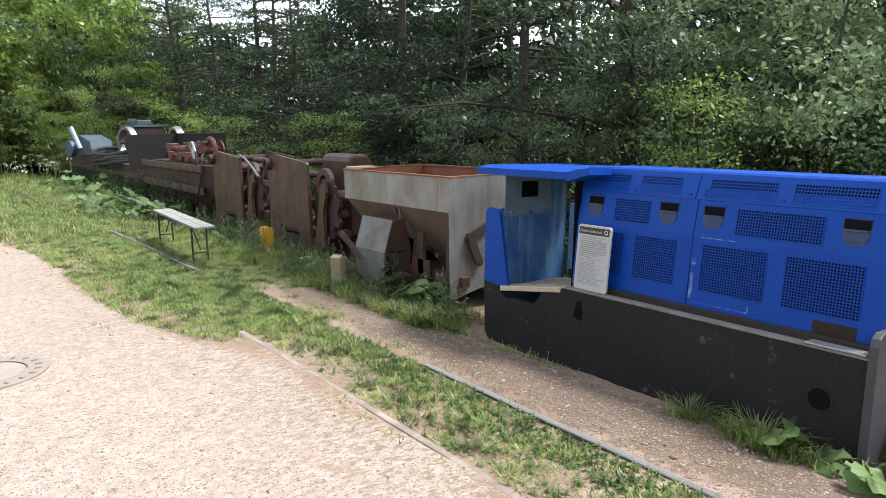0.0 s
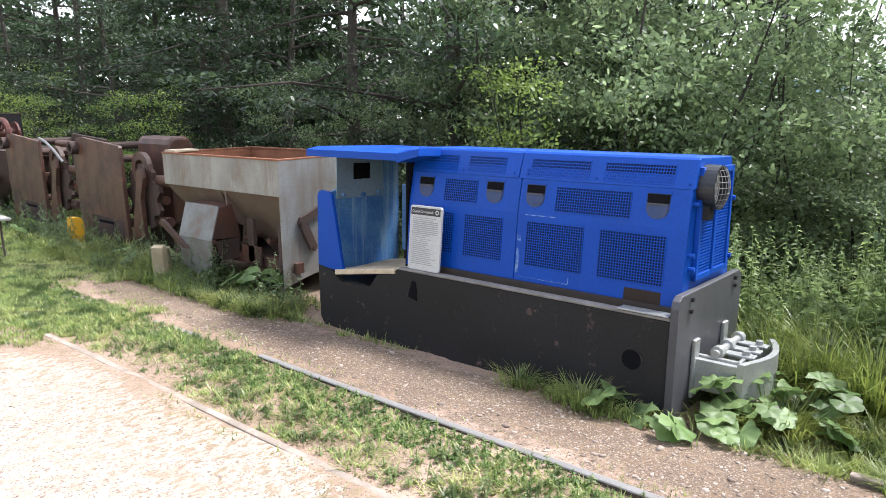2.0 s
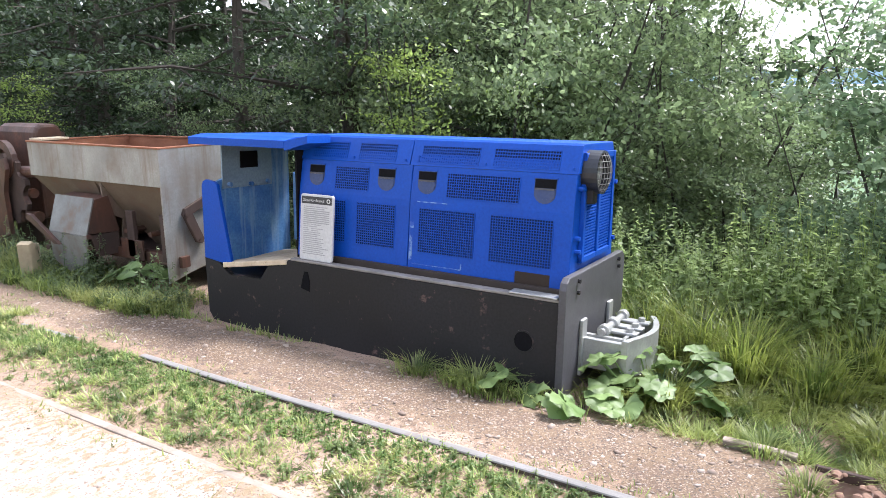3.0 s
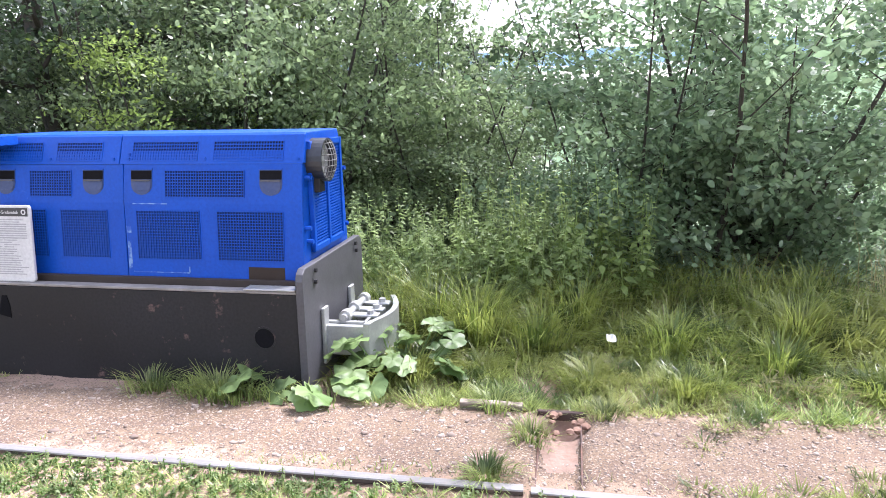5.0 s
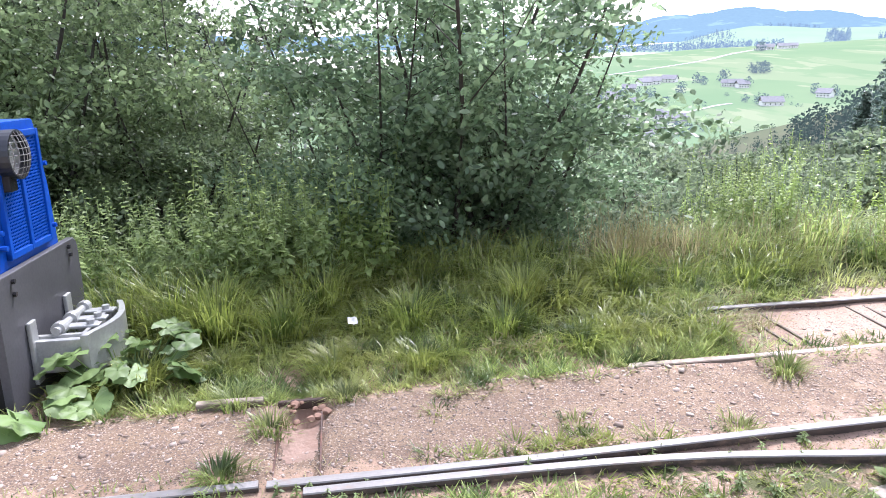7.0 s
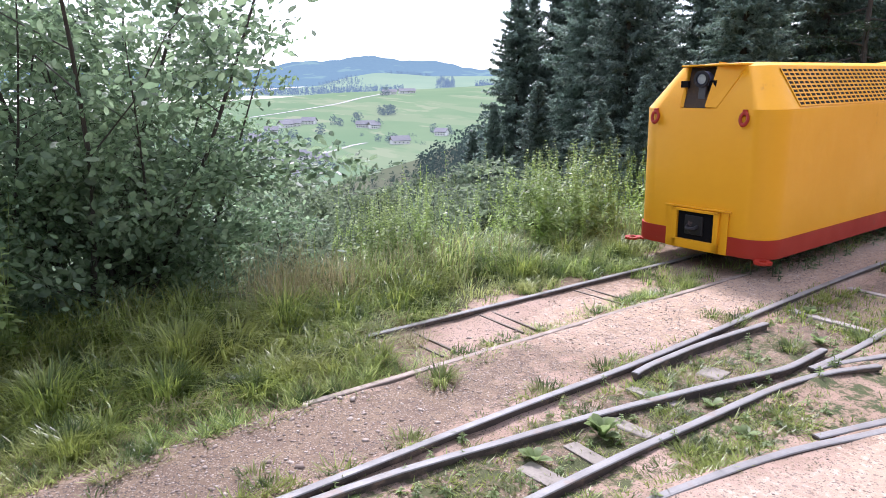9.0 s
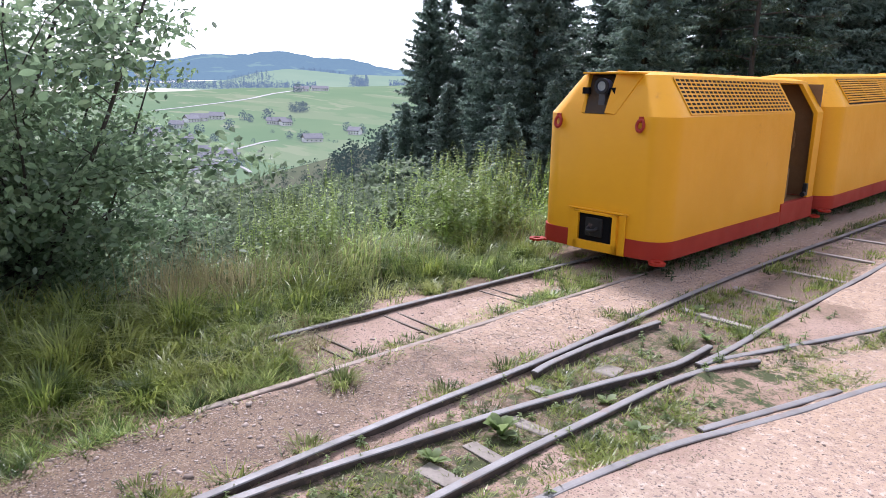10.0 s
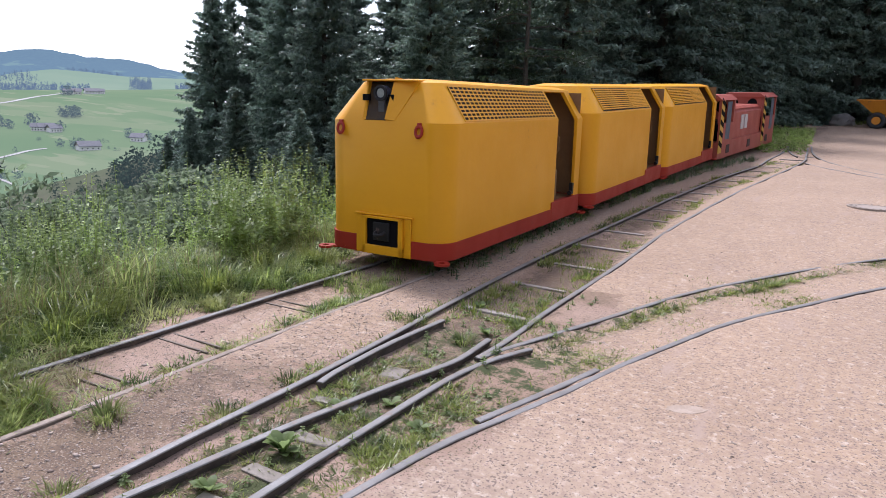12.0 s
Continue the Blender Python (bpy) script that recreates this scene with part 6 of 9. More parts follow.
def tub_wagon():
    w = thing("tub_wagon", pose(3.95, 12.3, -0.05), "rusty brown riveted tub wagon carrying a red winch", "wagon")
    L, W = 4.6, 1.15

    def hull(z, inset, ends):
        return [(inset, ends, z), (W - inset, ends, z), (W - inset, L - ends, z), (inset, L - ends, z)]
    bm = bmesh.new()
    secs = []
    for z, i, e in ((0.12, 0.30, 0.75), (0.22, 0.16, 0.42), (0.42, 0.05, 0.14), (0.70, 0.0, 0.03), (1.02, 0.0, 0.0)):
        secs.append([(i + 0.12, e, z), (W - i - 0.12, e, z), (W - i, e + 0.25, z), (W - i, L - e - 0.25, z), (W - i - 0.12, L - e, z), (i + 0.12, L - e, z), (i, L - e - 0.25, z), (i, e + 0.25, z)])
    loft(bm, secs)
    smooth(part("tub", bm, rust_dark, w, "brown riveted steel tub with rounded bottom"), 50)
    for z0, z1, t in ((0.50, 0.64, 0.045), (0.90, 1.03, 0.055)):
        bm = bmesh.new()
        box(bm, -t, 0.0, 0.2, L - 0.2, z0, z1, 0.008)
        box(bm, 0.1, W - 0.1, -t, 0.01, z0, z1, 0.008)
        part("band", bm, rust_orange if z0 > 1 else rust, w, "raised band round the tub")
    for y in (2.2, 2.35, 2.5):
        bm = bmesh.new()
        box(bm, -0.025, 0.02, y, y + 0.03, 0.16, 0.52, 0.004)
        part("strap", bm, rust, w)
    # sheets round the winch, their steel painted near-black for the shade they stand in
    bm = bmesh.new()
    for x0, x1, y0, y1 in ((0.0, 0.015, 0.6, 4.3), (0.9, 0.915, 1.5, 4.85), (-0.22, 0.9, 4.83, 4.85)):
        box(bm, x0, x1, y0, y1, 0.78 if y0 > 4 else 0.96, 1.585 if x0 > 0 or y0 > 4 else 1.05)
    part("screen_plate", bm, surface("shade_black_steel", (0.010, 0.009, 0.009), (0.018, 0.014, 0.013), 0.85, scale=5.0, bump=0.4), w, "upright sheet round the winch, its shade painted black")
    bm = bmesh.new()
    box(bm, 0.88, 0.94, 1.5, 4.86, 1.586, 1.60, 0.004)
    part("plate_rim", bm, rust, w)
    # winch
    red_rust = surface("red_rust", (0.15, 0.042, 0.03), (0.08, 0.033, 0.026), 0.6, scale=9.0, bump=0.3, wear=(0.12, 0.06, 0.04), wear_scale=7.0, wear_lo=0.52, wear_hi=0.68)
    win = part("winch", torus(bmesh.new(), (0.45, 0.75, 1.25), (1, 0, 0), 0.22, 0.05, 22, 8), red_rust, w, "old red winch with drum and motor")
    bm = bmesh.new()
    rod(bm, (0.30, 0.75, 1.25), (0.70, 0.75, 1.25), 0.09, seg=20)
    ring(bm, (0.62, 0.75, 1.25), (1, 0, 0), 0.19, 0.08, 0.03, 22)
    part("drum", bm, red_rust, win)
    bm = bmesh.new()
    for i in range(6):
        t = i * math.pi / 3
        rod(bm, (0.45, 0.75, 1.25), (0.45, 0.75 + 0.2 * math.cos(t), 1.25 + 0.2 * math.sin(t)), 0.022, seg=8)
    part("spokes", bm, red_rust, win)
    for a, b, r0 in (((0.15, 0.95, 1.12), (0.15, 2.1, 1.16), 0.035), ((0.55, 1.0, 1.38), (0.55, 2.5, 1.36), 0.028), ((0.2, 0.5, 1.40), (0.65, 1.1, 1.42), 0.03), ((0.1, 1.2, 1.05), (0.7, 1.2, 1.40), 0.03), ((0.1, 1.7, 1.05), (0.6, 1.7, 1.42), 0.03)):
        bm = bmesh.new()
        rod(bm, a, b, r0, seg=10)
        part("pipe", bm, rust, win, "rusty pipe of the winch")
    for y in (0.62, 0.98, 1.4, 1.95):
        bm = bmesh.new()
        box(bm, 0.05, 0.16, y, y + 0.10, 1.04, 1.22, 0.012)
        part("bearing_block", bm, red_rust, win)
    bm = bmesh.new()
    for i in range(7):
        ring(bm, (0.40, 1.15 + 0.10 * i, 1.25), (0, 1, 0), 0.11, 0.02, 0.05, 16)
    rod(bm, (0.40, 1.1, 1.25), (0.40, 2.3, 1.25), 0.085, seg=16)
    part("motor", bm, red_rust, win, "finned red motor")
    bm = bmesh.new()
    box(bm, 0.2, 0.7, 0.4, 2.4, 1.0, 1.08, 0.01)
    part("bed", bm, rust, win)
    bm = bmesh.new()
    rod(bm, (0.40, 2.3, 1.25), (0.40, 2.75, 1.27), 0.05, seg=12)
    box(bm, 0.3, 0.5, 2.7, 2.95, 1.17, 1.37, 0.02)
    rod(bm, (0.4, 3.0, 1.27), (0.4, 3.3, 1.28), 0.03, seg=10)
    part("gear_case", bm, red_rust, win)
    for p in ([(0.1, 0.7, 1.10), (0.0, 0.55, 1.35), (0.0, 0.35, 1.38), (-0.02, 0.25, 1.15), (-0.03, 0.2, 0.85)], [(0.3, 0.3, 1.05), (0.05, 0.1, 1.2), (-0.02, 0.0, 1.0), (-0.05, 0.15, 0.55), (-0.04, 0.35, 0.30)]):
        bm = bmesh.new()
        tube(bm, spline(p, 0.06), 0.02, 8)
        part("hose", bm, rubber, win, "black rubber hose")
    bm = bmesh.new()
    tube(bm, spline([(0.0, 0.40, 1.12), (-0.04, 0.42, 1.36), (-0.04, 0.33, 1.42), (-0.05, 0.2, 1.25)], 0.06), 0.025, 8)
    part("hose_end", bm, silver_paint, win, "pale metal hose end")
    win.matrix_basis = Matrix.Translation((0, 0.2, 0.02)) @ Matrix.Diagonal((1, 1.15, 1, 1))
    for y in (0.9, 3.6):
        for x in (0.12, W - 0.2):
            bm = bmesh.new()
            rod(bm, (x, y, 0.12), (x + 0.08, y, 0.12), 0.18, seg=20)
            part("wheel", bm, rust_dark, w)


tub_wagon()

pale_blue_steel = surface("pale_blue_steel", (0.30, 0.38, 0.46), (0.22, 0.28, 0.34), 0.45, metal=0.3, scale=5.0, bump=0.2)


def low_wagon():
    w = thing("low_wagon", pose(4.05, 17.6, -0.05), "low rusty wagon heaped with coiled black hoses", "wagon")
    bm = bmesh.new()
    loft(bm, [[(0.15, 0.3, 0.12), (0.95, 0.3, 0.12), (0.95, 10.7, 0.16), (0.15, 10.7, 0.16)], [(0, 0, 0.50), (1.1, 0, 0.50), (1.1, 11.4, 0.60), (0, 11.4, 0.60)], [(0, 0, 0.80), (1.1, 0, 0.80), (1.1, 11.4, 1.06), (0, 11.4, 1.06)]])
    part("tub", bm, rust_dark, w, "long dark rusty tub")
    bm = bmesh.new()
    box(bm, -0.03, 0.0, 0.05, 11.3, 0.52, 0.62, 0.006)
    part("band", bm, rust, w)
    for y in (1.5, 8.2):
        for x in (0.1, 0.9):
            bm = bmesh.new()
            rod(bm, (x, y, 0.12), (x + 0.08, y, 0.12), 0.18, seg=18)
            part("wheel", bm, rust_dark, w)
    hoses = thing("hose_coil", pose(4.0, 20.7, 0.80), "thick black rubber hoses coiled on the low wagon", "hose")
    rr = random.Random(8)
    for k in range(5):
        bm = bmesh.new()
        pts = []
        for i in range(37):
            t = 2 * math.pi * i / 36 * 0.97
            pts.append((0.45 + (0.62 + 0.04 * rr.random()) * math.cos(t), (2.5 + 0.12 * rr.random()) * math.sin(t) + 0.05 * k, 0.05 + 0.07 * k + 0.05 * math.sin(t * 2 + k) + 0.10 * math.cos(t) - 0.06 * math.sin(t)))
        tube(bm, spline(pts, 0.2), 0.055, 8)
        part("hose", bm, rubber, hoses)
    for (x, y, z, r, ax) in ((4.45, 20.3, 1.30, 0.44, (1, 0.25, 0)), (4.98, 17.55, 1.34, 0.36, (1, 0.1, 0.1))):
        wh = thing("spoked_wheel", pose(x, y, z), "large pale spoked iron wheel lying among the scrap", "wheel", "pale iron wheels")
        part("rim", ring(bmesh.new(), (-0.08, 0, 0), ax, r, r - 0.07, 0.16, 32), steel, wh)
        bm = bmesh.new()
        q = Vector(ax).to_track_quat("Z", "Y")
        for i in range(6):
            d = q @ Vector((math.cos(i * math.pi / 3), math.sin(i * math.pi / 3), 0))
            rod(bm, d * 0.05, d * (r - 0.05), 0.03, seg=8)
        part("spokes", bm, rust_dark, wh)
    pump = thing("hydraulic_pump", pose(4.4, 23.6, 0.9, 0, 0, 15), "blue-grey hydraulic machine standing on the low wagon", "machine")
    bm = bmesh.new()
    prism(bm, [(0, 0), (1.3, 0), (1.1, 0.50), (0.8, 0.62), (0.15, 0.45)], "x", -0.3, 0.4, 0.03)
    part("housing", bm, blue_grey, pump)
    bm = bmesh.new()
    rod(bm, (-0.45, 0.45, 0.2), (-0.45, 0.95, 0.85), 0.075, seg=14)
    part("cylinder", bm, pale_blue_steel, pump, "pale hydraulic cylinder")
    bm = bmesh.new()
    rod(bm, (-0.48, 1.2, 0.2), (-0.36, 1.2, 0.2), 0.26, seg=20)
    part("flywheel", bm, blue_grey, pump)
    crate = thing("steel_box", pose(4.75, 20.6, 0.9), "dark grey steel box with a small motor on top", "machine")
    bm = bmesh.new()
    box(bm, 0, 0.75, 0, 1.9, -0.1, 0.82, 0.02)
    part("body", bm, rust_dark, crate)
    bm = bmesh.new()
    box(bm, -0.03, 0.78, -0.03, 1.93, 0.82, 0.88, 0.01)
    part("lid", bm, blue_grey, crate)
    bm = bmesh.new()
    box(bm, 0.1, 0.5, 0.3, 0.9, 0.88, 1.02, 0.02)
    rod(bm, (0.2, 1.0, 0.98), (0.2, 1.5, 0.98), 0.10, seg=16)
    part("motor", bm, blue_grey, crate)


low_wagon()


# ---- bench and posts ----
def bench():
    b = thing("bench", pose(2.48, 8.35, 0.0, 0, 0, -3), "narrow weathered wooden beer bench with folding steel legs", "bench")
    for i in range(2):
        bm = bmesh.new()
        box(bm, 0.125 * i, 0.125 * i + 0.122, 0.0, 2.42, 0.425, 0.452, 0.005)
        part("seat_board", bm, grey_wood, b, "pale grey weathered board")
    for y in (0.24, 2.14):
        for x in (0.02, 0.20):
            bm = bmesh.new()
            tube(bm, [(x, y, 0.43), (x, y + 0.015, 0.2), (x, y, 0.0)], 0.012, 8)
            part("leg", bm, rail_side, b)
        bm = bmesh.new()
        rod(bm, (0.02, y, 0.10), (0.20, y, 0.10), 0.009, seg=8)
        part("foot_bar", bm, rail_side, b)
        bm = bmesh.new()
        rod(bm, (0.11, y, 0.14), (0.11, y + (0.4 if y < 1 else -0.4), 0.42), 0.008, seg=8)
        part("brace", bm, rail_side, b)


bench()
bm = bmesh.new()
prism(bm, [(-0.085, -0.1), (0.085, -0.1), (0.085, 0.30), (0.05, 0.37), (0.02, 0.36), (-0.02, 0.385), (-0.085, 0.375)], "y", -0.05, 0.05, 0.01)
solid("marker_post", bm, surface("post_yellow", (0.78, 0.42, 0.02), (0.68, 0.36, 0.03), 0.55), "short yellow painted marker post in the grass", "post", m=pose(3.57, 8.85, -0.08, 0, 4, 10))
bm = bmesh.new()
prism(bm, [(-0.09, -0.1), (0.07, -0.1), (0.075, 0.36), (0.02, 0.34), (-0.02, 0.40), (-0.08, 0.38)], "y", -0.06, 0.06, 0.012)
solid("wooden_post", bm, surface("post_wood", (0.36, 0.30, 0.19), (0.25, 0.20, 0.13), 0.8, scale=7.0, fine=25.0, bump=0.6), "split pale wooden post beside the hopper wagon", "post", m=pose(3.36, 6.35, -0.10, 0, -3, 30))


# ---- manhole covers ----
def manhole(x, y, r, label):
    z = land_at(x, y)
    mh = thing("manhole_cover", pose(x, y, z), label, "manhole cover", "manhole covers")
    concrete = surface("concrete", (0.37, 0.31, 0.26), (0.31, 0.26, 0.215), 0.85, scale=5.0, bump=0.4)
    bm = bmesh.new()
    rod(bm, (0, 0, -0.03), (0, 0, 0.012), r * 0.62, seg=36)
    part("plate", bm, concrete, mh)
    part("frame", ring(bmesh.new(), (0, 0, -0.03), (0, 0, 1), r, r * 0.66, 0.045, 40), surface("cast_iron", (0.26, 0.22, 0.18), (0.34, 0.28, 0.23), 0.7, scale=8.0, bump=0.4), mh, "cast iron frame")
    for i in range(20):
        t = 2 * math.pi * i / 20
        bm = bmesh.new()
        box(bm, -0.022, 0.022, -0.011, 0.011, 0.010, 0.019, 0.003, m=Matrix.Rotation(t, 4, "Z") @ Matrix.Translation((r * 0.84, 0, 0)))
        part("stud", bm, old_sleeper, mh)


manhole(0.14, 5.40, 0.38, "round concrete manhole cover in a studded iron frame, set in gravel")
manhole(-0.67, -13.3, 0.36, "round manhole cover flush with the pink gravel")


# ---- yellow dumper and boulder far up the yard ----
def dumper():
    d = thing("dumper", pose(-2.2, -36.5, float(rise(-36.5)) - 0.05, 0, 0, 75) @ Matrix.Diagonal((0.88, 0.88, 0.85, 1)), "small yellow tipping dumper parked at the far end of the yard", "dumper")
    dump_yellow = surface("dumper_yellow", (0.70, 0.27, 0.015), (0.62, 0.23, 0.015), 0.5, scale=2.0, wear=(0.25, 0.13, 0.05), wear_scale=3.0)
    bm = bmesh.new()
    loft(bm, [[(-0.5, -0.7, 0.75), (0.5, -0.7, 0.75), (0.5, 0.6, 0.75), (-0.5, 0.6, 0.75)], [(-0.8, -1.4, 1.40), (0.8, -1.4, 1.40), (0.8, 1.1, 1.45), (-0.8, 1.1, 1.45)]])
    part("skip", bm, dump_yellow, d)
    bm = bmesh.new()
    box(bm, -0.85, 0.85, -1.45, 1.15, 1.40, 1.47, 0.01)
    part("skip_rim", bm, dump_yellow, d)
    bm = bmesh.new()
    box(bm, -0.4, 0.4, -0.9, 2.6, 0.42, 0.72, 0.02)
    part("chassis", bm, dump_yellow, d)
    bm = bmesh.new()
    box(bm, -0.5, 0.5, 1.3, 2.6, 0.7, 1.25, 0.05)
    part("engine_cover", bm, dump_yellow, d)
    for y in (-0.5, 2.0):
        for x in (-0.78, 0.5):
            wheel = part("wheel", torus(bmesh.new(), (x + 0.14, y, 0.42), (1, 0, 0), 0.30, 0.125, 24, 10), rubber, d, "black rubber tyre")
            bm = bmesh.new()
            rod(bm, (x + 0.05, y, 0.42), (x + 0.23, y, 0.42), 0.2, seg=18)
            part("rim", bm, dump_yellow, wheel)


dumper()
bm = bmesh.new()
_pr = random.Random(12)
_rim = [(0.115 * math.cos(t) * _pr.uniform(0.86, 1.1), 0.055 * math.sin(t) * _pr.uniform(0.86, 1.1)) for t in np.linspace(0, 2 * math.pi, 30)[:-1]]
prism(bm, _rim, "z", -0.02, 0.0, 0.004)
solid("mortar_patch", bm, surface("mortar", (0.45, 0.36, 0.28), (0.32, 0.245, 0.185), 0.95, scale=14.0, fine=70.0, bump=0.7, dist=0.006), "rough pale patch of old mortar flush with the gravel", "patch", m=pose(0.58, -4.34, land_at(0.58, -4.34) + 0.003, 0, 0, 30))


def boulder(x, y, r, label, sink=0.3, seed=1, squash=0.7):
    bm = bmesh.new()
    bmesh.ops.create_icosphere(bm, subdivisions=4, radius=r)
    for v in bm.verts:
        n = noise.noise(v.co * (1.6 / r) + Vector((seed, seed * 2, 0)))
        v.co *= 1 + 0.28 * n + 0.10 * noise.noise(v.co * (5 / r))
        v.co.z *= squash
    return smooth(solid("boulder", bm, stone, label, "boulder", m=pose(x, y, land_at(x, y) + r * squash * (1 - sink) - r * 0.2)), 40)


boulder(-0.36, -38.0, 0.52, "large grey boulder at the edge of the yard", 0.3, 3)

# drain channel between the tracks
dr = thing("drain_channel", pose(2.62, -0.115, -0.05), "sunk drain trough with rusty steel edges across the trackside path", "drain")


def patch(bm, x0, x1, y0, y1, step, height):
    """An uneven sheet of earth."""
    nx, ny = int((x1 - x0) / step) + 1, int((y1 - y0) / step) + 1
    vs = [[bm.verts.new((x0 + (x1 - x0) * i / nx, y0 + (y1 - y0) * j / ny, height(x0 + (x1 - x0) * i / nx, y0 + (y1 - y0) * j / ny))) for j in range(ny + 1)] for i in range(nx + 1)]
    for i in range(nx):
        for j in range(ny):
            bm.faces.new((vs[i][j], vs[i + 1][j], vs[i + 1][j + 1], vs[i][j + 1]))


bm = bmesh.new()
patch(bm, 0.02, 0.70, -0.11, 0.11, 0.02, lambda x, y: -0.018 + 0.014 * noise.noise(Vector((x * 9, y * 9, 1))) + 0.006 * noise.noise(Vector((x * 40, y * 40, 2))) + 5.0 * y * y * abs(y) - 0.11 * math.exp(-((x - 0.60) / 0.08) ** 2 - ((y + 0.015) / 0.07) ** 2))
smooth(part("trough_bed", bm, surface("drain_silt", (0.30, 0.205, 0.155), (0.21, 0.14, 0.105), 0.95, scale=7.0, fine=50.0, bump=0.7, dist=0.008, wear=(0.20, 0.12, 0.085), wear_scale=9.0, wear_lo=0.52, wear_hi=0.7), dr, "reddish silt in the trough with a washed-out hole"), 60)
for y in (-0.095, 0.095):
    bm = bmesh.new()
    box(bm, 0.02, 0.56, y - 0.004, y + 0.004, -0.05, 0.012, 0.002)
    for v in bm.verts:
        v.co.z += 0.01 * noise.noise(v.co * 5)
    part("edge_strip", bm, rust, dr)
bm = bmesh.new()
box(bm, 0.69, 0.715, -0.11, 0.12, -0.04, 0.010, 0.008)
part("cross_beam", bm, rust_dark, dr, "dark steel beam at the trough's end")
rs = random.Random(77)
for k in range(16):
    a, q = rs.uniform(0, 6.28), rs.uniform(0.05, 0.12)
    x, y, r0 = 3.20 + q * math.cos(a) * 0.9, -0.13 + q * math.sin(a), rs.uniform(0.010, 0.026)
    bm = bmesh.new()
    bmesh.ops.create_icosphere(bm, subdivisions=2, radius=r0)
    for v in bm.verts:
        v.co *= 1 + 0.35 * noise.noise(v.co * (1.3 / r0) + Vector((k, 0, 0)))
        v.co.z *= 0.65
    smooth(solid("stone", bm, surface("clod", (0.27, 0.16, 0.11), (0.17, 0.10, 0.07), 0.95, scale=20.0, fine=90.0, bump=0.6, dist=0.004) if k == 0 else bpy.data.materials["clod"], "reddish clod of earth by the washed-out drain", "stone", "clods round the drain", m=pose(x, y, -0.052 + 0.35 * r0)), 40)
bm = bmesh.new()
patch(bm, -0.045, 0.045, -0.035, 0.035, 0.012, lambda x, y: 0.022 * noise.noise(Vector((x * 30, y * 30, 4))) + 6.0 * (x * x + y * y))
smooth(solid("scrap_paper", bm, surface("paper_white", (0.8, 0.8, 0.78), (0.72, 0.72, 0.70), 0.7), "crumpled white scrap of paper lying in the grass", "paper", m=pose(3.97, -0.38, 0.10, 50, 10, -70) @ Matrix.Diagonal((0.62, 0.62, 0.62, 1))), 20)

# ---- plants ----
rng = np.random.default_rng(7)


def oval_leaves(centres, normals, heads, length, width):
    """Oval leaves with a drooping tip, one six-cornered face each."""
    n = len(centres)
    h = unit(heads)
    s = unit(np.cross(normals, h))
    u = np.cross(h, s)
    L, W = length[:, None], width[:, None]
    pts = [centres + h * L * a + s * W * b - u * L * c for a, b, c in ((-0.5, 0, 0.0), (-0.22, -0.40, 0.0), (0.16, -0.42, 0.02), (0.55, 0, 0.12), (0.16, 0.42, 0.02), (-0.22, 0.40, 0.0))]
    return np.stack(pts, 1).reshape(-1, 3), np.arange(n * 6).reshape(n, 6)


def leaf_quads(centres, normals, heads, length, width, fold=0.18, tri=False):
    """Pointed oval leaves, two halves folded along the rib: six corners, two quads each."""
    n = len(centres)
    h = heads / np.linalg.norm(heads, axis=1, keepdims=True)
    s = np.cross(normals, h)
    s /= np.linalg.norm(s, axis=1, keepdims=True) + 1e-9
    u = np.cross(h, s)
    L, W = length[:, None], width[:, None]
    if tri:
        base, tip = centres - h * L * 0.45, centres + h * L * 0.6
        return np.stack([base - s * W * 0.5, base + s * W * 0.5, tip], 1).reshape(-1, 3), np.arange(n * 3).reshape(n, 3)
    base, tip = centres - h * L * 0.5, centres + h * L * 0.5 - u * L * 0.10
    l1 = centres - h * L * 0.10 + s * W * 0.5 + u * W * fold
    r1 = centres - h * L * 0.10 - s * W * 0.5 + u * W * fold
    v = np.stack([base, r1, tip, l1], 1).reshape(-1, 3)
    f = np.arange(n * 4).reshape(n, 4)
    return v, f


def unit(v):
    return v / (np.linalg.norm(v, axis=-1, keepdims=True) + 1e-9)


def sprays(tips, dirs, per, spread, size, flat=0.5, droop=0.1, tri=False):
    """Leaves gathered round twig ends."""
    n = len(tips) * per
    c = np.repeat(tips, per, 0) + rng.normal(0, 1, (n, 3)) * spread * np.array([1, 1, 0.4 if flat < 0.7 else 0.16])
    nr = unit(rng.normal(0, 1, (n, 3)) * (1 - flat) + np.array([0, 0, 1.0]) * flat)
    hd = unit(np.repeat(dirs, per, 0) + rng.normal(0, 0.8, (n, 3)) - np.array([0, 0, droop]))
    ln = size * rng.uniform(0.65, 1.25, n)
    if size < 0.08:
        return oval_leaves(c, nr, hd, ln, ln * rng.uniform(0.5, 0.68, n))
    return leaf_quads(c, nr, hd, ln, ln * rng.uniform(0.5, 0.68, n) * (1.25 if tri else 1.0), 0.18, tri)


def join(parts_):
    vs, fs, k = [], [], 0
    for v, f in parts_:
        vs.append(v)
        fs.append(f + k)
        k += len(v)
    return np.vstack(vs), np.vstack(fs)


